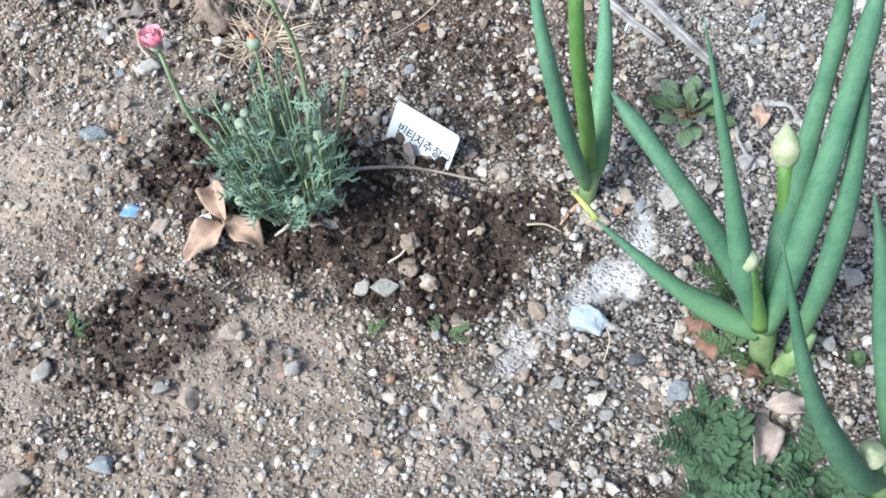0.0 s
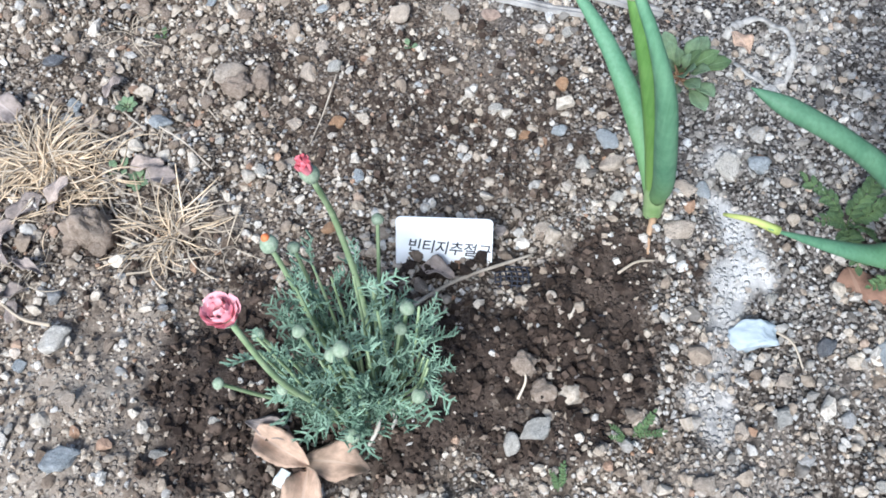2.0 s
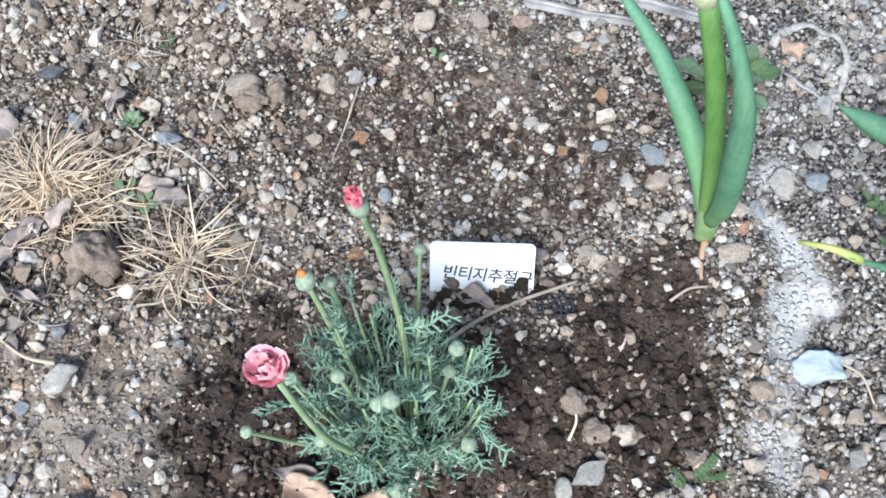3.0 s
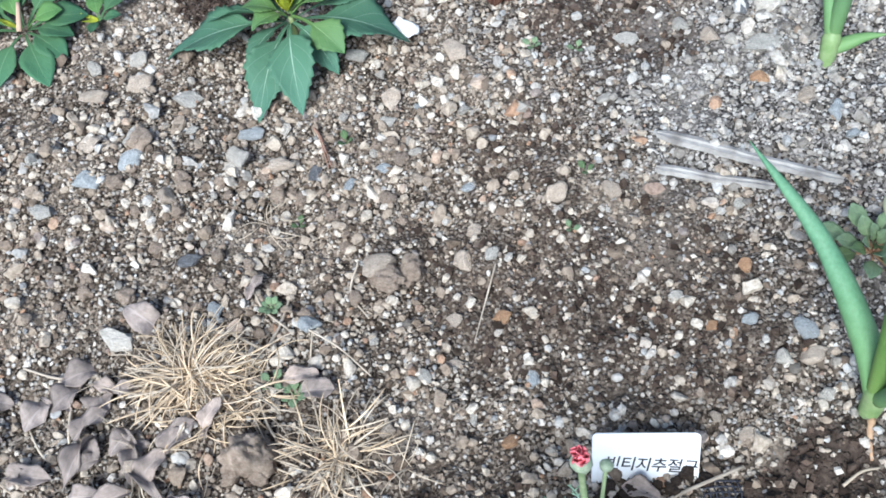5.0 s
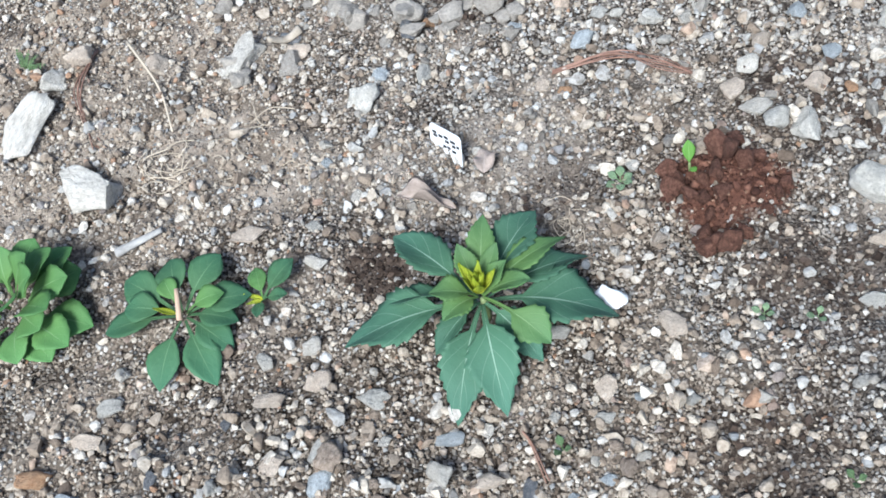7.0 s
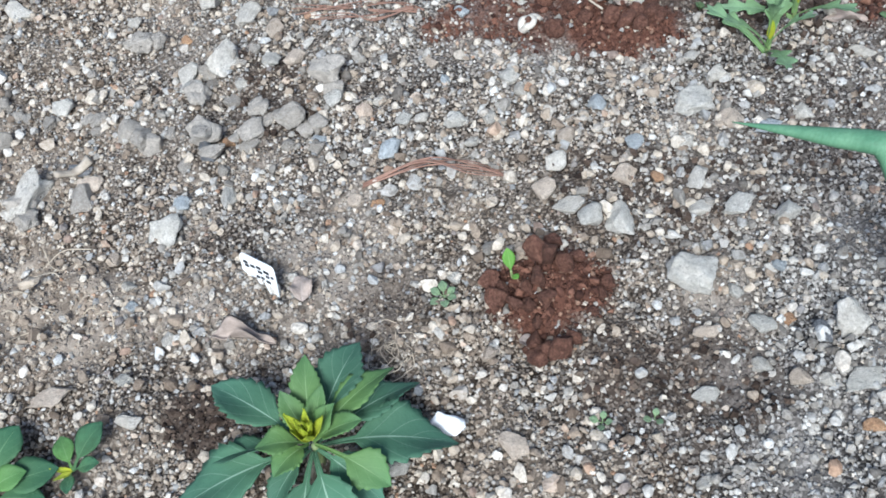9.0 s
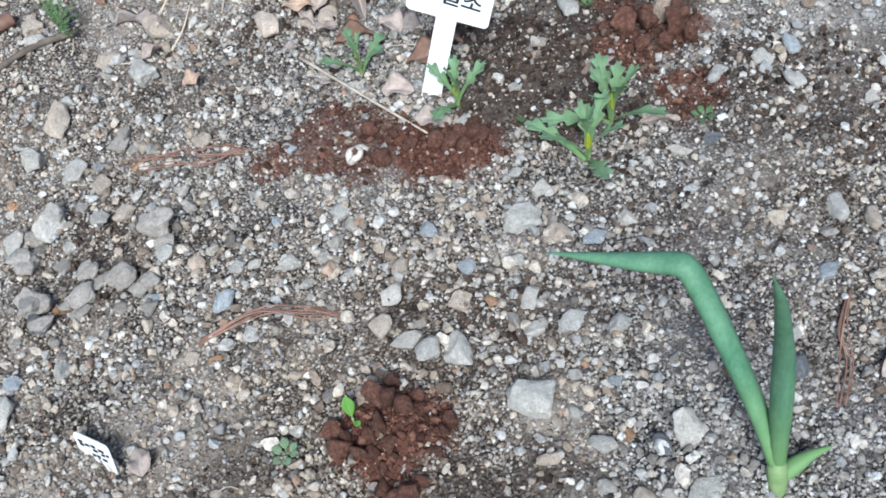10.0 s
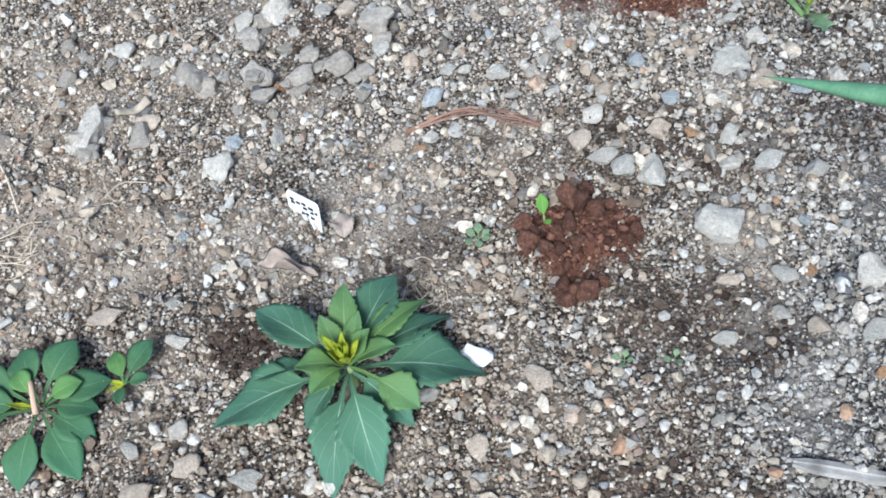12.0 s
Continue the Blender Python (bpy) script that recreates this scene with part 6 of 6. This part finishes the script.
FALLEN = {"tan": [fallen(DRYLEAF, c, k) for k, c in enumerate((0.5, 0.9))], "rust": [fallen(RUSTLEAF, c, k + 3) for k, c in enumerate((0.5, 1.0))],
          "grey": [fallen(GREYLEAF, c, k + 6) for k, c in enumerate((0.6, 1.3, 1.9))], "pink": [fallen(PINKLEAF, c, k + 9) for k, c in enumerate((0.4, 0.9))]}
WORDS = {"tan": "curled dry tan leaf lying on the soil", "rust": "dry rust-brown leaf lying on the gravel", "grey": "weathered grey-brown leaf lying on the soil", "pink": "pale pinkish dry leaf lying on the soil"}
LEAVES_NEAR = ((-0.049, -0.154, 0.037, 0.54, 262, 6, "tan"), (-0.052, -0.150, 0.036, 0.56, -6, 8, "tan"), (-0.077, -0.134, 0.036, 0.50, -34, 12, "tan"), (-0.005, -0.124, 0.024, 0.46, 25, 6, "pink"),
               (-0.082, -0.128, 0.034, 0.3, -20, 10, "grey"), (0.254, -0.052, 0.040, 0.80, -80, 3, "rust"), (0.286, -0.078, 0.018, 0.5, 10, 4, "rust"))
LEAVES_SIDE = ((0.312, -0.098, 0.036, 0.5, -70, 6, "pink"), (0.310, -0.092, 0.034, 0.4, 30, 8, "pink"), (0.012, -0.036, 0.021, 0.55, -25, 4, "pink"), (0.218, 0.118, 0.020, 0.6, -60, 12, "tan"),
               (-0.300, 0.062, 0.026, 0.6, 20, 16, "grey"), (-0.262, 0.018, 0.028, 0.5, -20, 18, "grey"), (-0.235, 0.010, 0.026, 0.55, 40, 20, "grey"))
LEAVES_HEAP = ((-0.322, 0.006, 0.028, 0.5, -10, 14, "grey"), (-0.318, 0.034, 0.026, 0.6, 60, 14, "grey"), (-0.27, 0.04, 0.026, 0.7, 120, 20, "grey"), (-0.25, -0.01, 0.028, 0.4, 200, 20, "grey"),
               (-0.262, 0.105, 0.030, 0.6, -40, 8, "grey"), (-0.168, 0.048, 0.022, 0.5, 10, 6, "pink"), (-0.158, 0.040, 0.020, 0.7, 0, 6, "grey"))
LEAVES_MORE = ((-0.190, 0.104, 0.018, 0.4, 60, 8, "grey"), (-0.29, -0.005, 0.04, 0.22, 70, 25, "grey"), (-0.23, -0.02, 0.04, 0.18, 130, 20, "grey"), (-0.145, 0.415, 0.022, 0.7, 80, 14, "pink"),
               (-0.208, 0.412, 0.046, 0.24, -28, 6, "pink"), (0.290, 0.262, 0.034, 0.6, 0, 4, "pink"), (0.440, 0.432, 0.03, 0.6, -30, 10, "tan"))
LEAVES_FAR = ((0.140, 0.748, 0.075, 0.22, 78, 35, "grey"), (0.112, 0.748, 0.036, 0.5, 0, 10, "rust"), (0.118, 0.652, 0.028, 0.75, -40, 8, "pink"), (0.128, 0.608, 0.030, 0.6, -35, 8, "pink"),
              (0.278, 0.523, 0.032, 0.35, -28, 6, "pink"), (0.070, 0.700, 0.03, 0.5, -20, 8, "grey"), (0.055, 0.885, 0.05, 0.5, 90, 30, "grey"))
LEAVES_END = ((0.145, 0.662, 0.036, 0.6, -10, 6, "rust"), (0.155, 0.722, 0.036, 0.6, -20, 12, "grey"), (0.105, 0.785, 0.04, 0.5, 30, 14, "pink"), (0.03, 0.90, 0.045, 0.5, 60, 20, "pink"),
              (0.085, 0.87, 0.04, 0.6, -20, 14, "grey"), (0.005, 0.93, 0.04, 0.5, 110, 20, "grey"), (0.13, 0.80, 0.035, 0.5, 160, 14, "rust"))
LEAVES_BACK = ((-0.06, 0.86, 0.04, 0.4, -30, 10, "grey"), (-0.03, 0.96, 0.045, 0.45, 20, 18, "rust"), (0.06, 0.95, 0.05, 0.4, 70, 24, "pink"), (0.1, 0.92, 0.045, 0.45, 150, 16, "rust"),
               (0.17, 0.84, 0.04, 0.4, 30, 14, "grey"), (0.28, 0.59, 0.022, 0.6, -30, 6, "grey"), (-0.05, 0.80, 0.026, 0.5, 10, 8, "pink"))
LEAVES_BANK = ((0.047, 0.879, 0.050, 0.42, 80, 26, "pink"), (0.030, 0.862, 0.036, 0.5, 130, 14, "pink"), (0.052, 0.842, 0.034, 0.6, -30, 12, "tan"), (0.066, 0.838, 0.030, 0.5, 60, 20, "grey"), (0.022, 0.870, 0.034, 0.45, 20, 16, "grey"), (0.150, 0.722, 0.034, 0.6, 10, 14, "grey"), (0.104, 0.735, 0.040, 0.4, -15, 10, "rust"), (0.160, 0.714, 0.030, 0.7, 100, 18, "pink"), (0.096, 0.792, 0.026, 0.8, 40, 16, "grey"), (0.080, 0.797, 0.030, 0.6, -20, 10, "tan"))
LEAVES_STRAY = ((-0.020, 0.349, 0.018, 0.55, -50, 4, "grey"), (-0.062, 0.888, 0.030, 0.45, 100, 12, "rust"), (0.172, 0.676, 0.030, 0.5, -40, 12, "rust"), (-0.026, 0.745, 0.018, 0.8, 10, 22, "tan"), (0.118, 0.760, 0.030, 0.5, 170, 16, "grey"), (0.070, 0.860, 0.036, 0.4, 10, 18, "grey"))
litter = random.Random(23)
LITTER = []
while len(LITTER) < 58:
    x, y = (litter.uniform(-0.35, -0.20), litter.uniform(-0.045, 0.055)) if len(LITTER) < 48 else (litter.uniform(0.06, 0.17), litter.uniform(0.74, 0.86))
    if math.hypot(x + 0.222, y - 0.062) > 0.035 and math.hypot(x + 0.187, y) > 0.03:
        LITTER.append((x, y, litter.uniform(0.010, 0.025), litter.uniform(0.22, 0.65), litter.uniform(0, 360), litter.uniform(5, 40), litter.choice(("grey", "grey", "grey", "pink"))))
for rowset in (LITTER, LEAVES_NEAR, LEAVES_SIDE, LEAVES_HEAP, LEAVES_MORE, LEAVES_FAR, LEAVES_END, LEAVES_BACK, LEAVES_BANK, LEAVES_STRAY):
    for i, (x, y, length, ratio, yaw, lift, kind) in enumerate(rowset):
        ob = new("fallen_leaf", FALLEN[kind][i % len(FALLEN[kind])])
        ob.matrix_world = pointing(x, y, ground_z(x, y) + 0.004, yaw, lift - 6, rnd.uniform(-10, 10)) @ Matrix.Diagonal((length, length * ratio, length, 1))
        tagged(ob, WORDS[kind], "leaf", "fallen leaves")


# ---- sticks, twigs and needles ----
def on_ground(points, lift=0.002):
    return [(x, y, ground_z(x, y) + lift + dz) for x, y, dz in points]


def stick(points, r, mat, label, name="twig", category="twig", flat=1.0, lift=0.002, taper=0.4, wob=0.06):
    pts = on_ground(points, lift)
    ob = new(name, tube(name, pts, lambda t: r * (1 - taper * t), mat, 5 * len(pts), 8, flat, wob, int(1e4 * abs(pts[0][0]))))
    return tagged(ob, label, category)


def plank(a, b, width, label, mat):
    """A split, weathered strip of wood with a ridge along it and broken ends."""
    a, b = Vector((*a, ground_z(*a) + 0.003)), Vector((*b, ground_z(*b) + 0.003))
    d = (b - a).normalized()
    s = d.cross(Vector((0, 0, 1))).normalized()
    verts, faces, n, r = [], [], 14, random.Random(int(1e4 * width))
    for i in range(n + 1):
        t = i / n
        p = a.lerp(b, t) + Vector((0, 0, 0.0006 * math.sin(t * 9)))
        w = width / 2 * (1 - 0.25 * t) * (0.5 if i in (0, n) else 1) * r.uniform(0.88, 1.08)
        for u, z in ((-1, 0), (-0.8, 0.0022), (-0.1, 0.0036), (0.1, 0.0024), (0.75, 0.0030), (1, 0.0)):
            verts.append(p + s * (u * w) + Vector((0, 0, z * r.uniform(0.85, 1.15))))
    for i in range(n):
        for k in range(6):
            q = (k + 1) % 6
            faces.append((i * 6 + k, (i + 1) * 6 + k, (i + 1) * 6 + q, i * 6 + q))
    faces += [tuple(range(6)), tuple(range(n * 6 + 5, n * 6 - 1, -1))]
    return tagged(new("wood_strip", mesh_of("wood_strip", verts, faces, [mat], smooth=False)), label, "wood", "wood strips")


plank((0.074, 0.186), (0.176, 0.134), 0.0098, "weathered grey split strip of wood on the gravel", WOOD)
plank((0.068, 0.161), (0.136, 0.137), 0.0075, "thin weathered strip of wood half buried in gravel", WOOD)
stick(((-0.014, -0.076, 0.004), (0.028, -0.049, 0.005), (0.077, -0.032, 0.003)), 0.0014, TWIG, "thin pale bowed twig lying on dark loam")
stick(((0.071, 0.716, 0.012), (0.105, 0.645, 0.006), (0.131, 0.591, 0.002)), 0.0014, TWIG, "thin grey twig across the red clay")
stick(((0.028, 0.838, 0.004), (0.012, 0.90, 0.01), (0.003, 0.96, 0.012)), 0.0014, STRAW_GREY, "pale dry straw on a clod")
stick(((0.018, 0.86, 0.004), (0.012, 0.91, 0.012), (0.014, 0.96, 0.02)), 0.0012, STRAW_GREY, "pale dry straw on a clod")
stick(((-0.094, 0.868, 0.006), (-0.135, 0.872, 0.006), (-0.18, 0.868, 0.004), (-0.205, 0.84, 0.002)), 0.0036, DARKTWIG, "dark rotten stick on the soil")
stick(((-0.215, 0.79, 0.004), (-0.19, 0.83, 0.012), (-0.185, 0.88, 0.016), (-0.20, 0.93, 0.012)), 0.0026, DARKTWIG, "dark bent stick on the soil")
stick(((-0.175, 0.915, 0.004), (-0.160, 0.921, 0.006), (-0.145, 0.925, 0.004)), 0.011, NEEDLE, "curled brown piece of bark", "bark", "bark", flat=0.7, lift=0.006, taper=0.2)
stick(((-0.08, 0.965, 0.01), (-0.02, 0.955, 0.014), (0.03, 0.965, 0.01)), 0.003, DARKTWIG, "dark rotten stick among fallen leaves")
stick(((-0.026, -0.071, 0.012), (-0.006, -0.086, 0.008), (0.016, -0.103, 0.003)), 0.0021, NEEDLE, "dry brown stem lying on dark loam", flat=0.5)
stick(((-0.014, -0.122, 0.004), (-0.013, -0.132, 0.003), (-0.019, -0.141, 0.002)), 0.0016, SHELL, "bleached dead root under the daisy", "root", "root")
stick(((-0.008, -0.119, 0.004), (-0.004, -0.128, 0.003), (-0.006, -0.135, 0.002)), 0.0012, SHELL, "bleached dead root under the daisy", "root", "root")
stick(((0.345, 0.655, 0.006), (0.362, 0.668, 0.010), (0.355, 0.690, 0.006)), 0.0012, STRAW_GREY, "pale dead root loop on dark soil")
stick(((0.358, 0.650, 0.006), (0.372, 0.665, 0.010), (0.366, 0.690, 0.006)), 0.0010, STRAW_GREY, "pale dead root loop on dark soil")
stick(((-0.02, 0.95, 0.01), (-0.06, 0.93, 0.008), (-0.09, 0.95, 0.006)), 0.0025, TWIG, "grey stick among fallen leaves")
stick(((-0.418, 0.617, 0.003), (-0.385, 0.554, 0.004), (-0.372, 0.507, 0.002)), 0.0012, STRAW_GREY, "thin pale curved straw on the gravel")
stick(((-0.408, 0.404, 0.003), (-0.39, 0.410, 0.004), (-0.374, 0.415, 0.003)), 0.0042, WOOD, "short bleached chip of wood", flat=0.6)
stick(((-0.272, 0.594, 0.003), (-0.285, 0.590, 0.004), (-0.297, 0.584, 0.003)), 0.0052, TWIG, "dark curl of bark on the gravel", flat=0.6)
stick(((0.061, -0.121, 0.002), (0.066, -0.111, 0.004), (0.064, -0.100, 0.002)), 0.0008, STRAW_GREY, "pale dead root thread on the soil")
stick(((0.124, -0.048, 0.002), (0.135, -0.042, 0.004), (0.146, -0.040, 0.002)), 0.0009, STRAW_GREY, "pale dead root thread on the soil")
stick(((0.205, -0.088, 0.002), (0.212, -0.098, 0.004), (0.215, -0.112, 0.002)), 0.0008, STRAW_GREY, "pale dead root thread on the gravel")
stick(((-0.155, 0.082, 0.002), (-0.135, 0.065, 0.003), (-0.118, 0.048, 0.002)), 0.0007, TWIG, "thin brown stem on the soil")
stick(((-0.188, 0.118, 0.002), (-0.182, 0.10, 0.003), (-0.165, 0.082, 0.002)), 0.0009, TWIG, "thin brown stem on the soil")
stick(((-0.122, 0.125, 0.002), (-0.128, 0.105, 0.003), (-0.118, 0.088, 0.002)), 0.0007, TWIG, "thin brown stem on the soil")
stick(((-0.038, 0.108, 0.002), (-0.048, 0.085, 0.004), (-0.056, 0.062, 0.002)), 0.0006, TWIG, "thin brown stem on the soil")
for i in range(26):
    a, d = rnd.uniform(0, 6.28), rnd.uniform(0.006, 0.03)
    cx, cy = (-0.37 + rnd.gauss(0, 0.012), 0.478 + rnd.gauss(0, 0.01)) if i < 16 else (-0.30 + rnd.gauss(0, 0.02), 0.47 + rnd.gauss(0, 0.02))
    stick([(cx + math.cos(a + s) * d, cy + math.sin(a + s) * d * 0.7, rnd.uniform(0, 0.004)) for s in (0, 0.9, 1.8)], 0.0005, STRAW_GREY, "wiry pale root fibre on the gravel", "root_fibre", "root")
for i in range(34):
    x, y = rnd.choice(((-0.26, 0.03), (-0.16, 0.02), (-0.04, 0.86), (0.06, 0.83), (-0.2, -0.01), (0.2, 0.72)))
    x, y, a, d = x + rnd.gauss(0, 0.05), y + rnd.gauss(0, 0.04), rnd.uniform(0, 6.28), rnd.uniform(0.01, 0.026)
    stick([(x + math.cos(a) * d * s, y + math.sin(a) * d * s + 0.004 * s * s, 0.002 * (1 - s * s)) for s in (-1, 0, 1)], rnd.uniform(0.0006, 0.0012), rnd.choice((STRAW_GREY, TWIG)), "bit of dead straw on the soil", "straw", "straw")


def needles(points, count, spread, label):
    pts = on_ground(points, 0.002)
    ob = thing("pine_needles", pts[0], label, "needles", "pine needle bundles")
    for i in range(count):
        o = [Vector((rnd.gauss(0, spread), rnd.gauss(0, spread), rnd.uniform(0, 0.003))) for _ in pts]
        o[0] *= 0.3
        part("needle", tube("needle", [Vector(p) - Vector(pts[0]) + q for p, q in zip(pts, o)], lambda t: 0.0007 * (1 - 0.5 * t), NEEDLE, 12, 5), ob)


needles(((-0.084, 0.497, 0), (-0.040, 0.494, 0.002), (-0.010, 0.484, 0.002), (0.010, 0.468, 0)), 7, 0.0026, "bundle of brown pine needles on the gravel")
needles(((0.313, 0.322, 0), (0.290, 0.300, 0.002), (0.276, 0.280, 0.002), (0.256, 0.255, 0)), 5, 0.0022, "bundle of brown pine needles on the gravel")
needles(((-0.450, 0.625, 0), (-0.455, 0.58, 0.002), (-0.450, 0.545, 0.002), (-0.436, 0.510, 0)), 4, 0.002, "bundle of brown pine needles on the gravel")
needles(((-0.002, 0.652, 0), (-0.03, 0.668, 0.002), (-0.055, 0.682, 0.002), (-0.095, 0.700, 0)), 5, 0.006, "loose brown pine needles on the gravel")
needles(((-0.004, 0.655, 0), (-0.03, 0.66, 0.002), (-0.06, 0.668, 0.002), (-0.085, 0.68, 0)), 3, 0.004, "loose brown pine needles on the gravel")
needles(((-0.147, 0.228, 0), (-0.142, 0.215, 0.002), (-0.136, 0.195, 0)), 3, 0.001, "short brown pine needles among pebbles")

# ---- odds and ends ----
ring_pts = [(0.232 + (0.021 + 0.002 * math.sin(radians(3 * a))) * math.cos(radians(a)), 0.099 + 0.029 * math.sin(radians(a)), 0.002 + 0.003 * math.sin(radians(a * 2))) for a in range(140, -175, -15)]
stick(ring_pts, 0.0030, HUSK, "bleached curl of dry husk lying in a ring", "husk_ring", "husk", flat=0.45, lift=0.001, taper=0.5, wob=0.28)
turns = [(0.074 + 0.0075 * (1 - k / 30) * math.cos(k * 0.42), 0.598 + 0.0075 * (1 - k / 30) * math.sin(k * 0.42), 0.0045 * k / 24) for k in range(24)]
snail = new("snail_shell", tube("snail_shell", on_ground(turns, 0.004), lambda t: 0.0042 * (1 - 0.8 * t), SHELL, 90, 10, 1.0, 0.02))
tagged(snail, "bleached empty snail shell on red clay", "shell")


def chip(x, y, w, h, turn, mat, label, name, category, bend=0.15):
    me = blade(name, mat, 1.0, 0.5, lambda v: 0.85 + 0.12 * math.sin(v * 4), 0, 0, 0, bend, 0.2, 0.4, 0.1, 0.02, 8, 2, int(1000 * abs(x)), 0.03)
    ob = new(name, me)
    ob.matrix_world = pointing(x, y, ground_z(x, y) + 0.002, turn, 2) @ Matrix.Diagonal((w, h, w, 1))
    return tagged(ob, label, category)


chip(-0.114, -0.183, 0.012, 0.011, 20, BLUE_CHIP, "small blue plastic scrap on the soil", "plastic_scrap", "scrap")
chip(0.282, 0.242, 0.024, 0.020, -70, PAPER, "pale torn paper scrap on the gravel", "paper_scrap", "scrap")
chip(-0.064, -0.163, 0.009, 0.007, 60, PAPER, "pale torn paper scrap under the daisy", "paper_scrap", "scrap")
chip(0.328, 0.492, 0.007, 0.006, 0, PAPER, "pale torn paper scrap on the soil", "paper_scrap", "scrap")
fluff = thing("fibre_tuft", (-0.100, 0.360, ground_z(-0.100, 0.360)), "tangle of fine whitish dead fibres on the gravel", "fibres")
for i in range(26):
    a, d = rnd.uniform(0, 6.28), rnd.uniform(0.003, 0.011)
    cx, cy = rnd.gauss(0, 0.006), rnd.gauss(0, 0.008)
    part("fibre", tube("fibre", [(cx + math.cos(a + k) * d, cy + math.sin(a + k) * d, 0.002 + rnd.uniform(0, 0.006)) for k in (0, 0.8, 1.7)], lambda t: 0.0003, STRAW_GREY, 7, 4), fluff)
net = thing("net_scrap", (0.060, -0.044, ground_z(0.060, -0.044)), "scrap of dark plastic netting on loam", "netting")
for k in range(5):
    part("strand", tube("strand", [(-0.014, -0.006 + 0.003 * k, 0.002), (0, -0.005 + 0.003 * k, 0.004), (0.015, -0.006 + 0.003 * k, 0.002)], lambda t: 0.0005, MESHING, 8, 5), net)
for k in range(9):
    part("strand", tube("strand", [(-0.013 + 0.0032 * k, -0.007, 0.002), (-0.012 + 0.0032 * k, 0, 0.0042), (-0.013 + 0.0032 * k, 0.007, 0.002)], lambda t: 0.0005, MESHING, 6, 5), net)


# ---- loose gravel and crumbs, past counting ----
scatter("warm_gravel", 5600, 0.0036, 0.0078, LARGE, coarse_warm, WARM, "coarse beige gravel strewn over the bed", "gravel", rng, sink=0.2, power=2.4)
scatter("grey_gravel", 6200, 0.0036, 0.0078, LARGE, coarse_cool, COOL, "coarse grey gravel strewn over the bed", "gravel", rng, sink=0.2, power=2.4)
scatter("warm_pebbles", 40000, 0.0017, 0.0044, MIDDLE, warm_keep, WARM, "small beige pebbles strewn over the bed", "gravel", rng, power=2.2, sink=0.2)
scatter("grey_pebbles", 54000, 0.0017, 0.0044, MIDDLE, cool_keep, COOL, "small grey pebbles strewn over the bed", "gravel", rng, power=2.2, sink=0.2)
scatter("warm_grit", 155000, 0.0009, 0.0022, GRIT, warm_fine, WARM, "fine beige grit on the soil", "grit", rng, sink=0.2, flat=(0.6, 1.0))
scatter("grey_grit", 215000, 0.0009, 0.0022, GRIT, cool_fine, COOL, "fine grey grit on the soil", "grit", rng, sink=0.2, flat=(0.6, 1.0))
scatter("loam_crumbs", 220000, 0.0008, 0.0034, GRIT, loam_keep, LOAM, "dark crumbs of loam", "soil", rng, power=2.8, flat=(0.8, 1.1), sink=0.12)
scatter("clay_crumbs", 420000, 0.0007, 0.0026, GRIT, clay_keep, CLAY, "red crumbs of clay", "soil", rng, power=2.8, flat=(0.8, 1.1), sink=0.12)
scatter("clay_lumps", 170000, 0.0018, 0.0044, LARGE, clay_lump_keep, CLAY, "crumbly red lumps of clay", "soil", rng, power=3.0, flat=(0.75, 1.05), sink=0.1, smooth=True)
scatter("loam_lumps", 50000, 0.0018, 0.0050, LARGE, loam_lump_keep, LOAM, "crumbly dark lumps of loam", "soil", rng, power=2.4, flat=(0.7, 1.0), sink=0.1, smooth=True)
scatter("bank_gravel", 4600, 0.0034, 0.0085, LARGE, bank_keep, WARM, "coarse cream gravel in stony strips of the bed", "gravel", rng, power=1.6, flat=(0.6, 0.95))
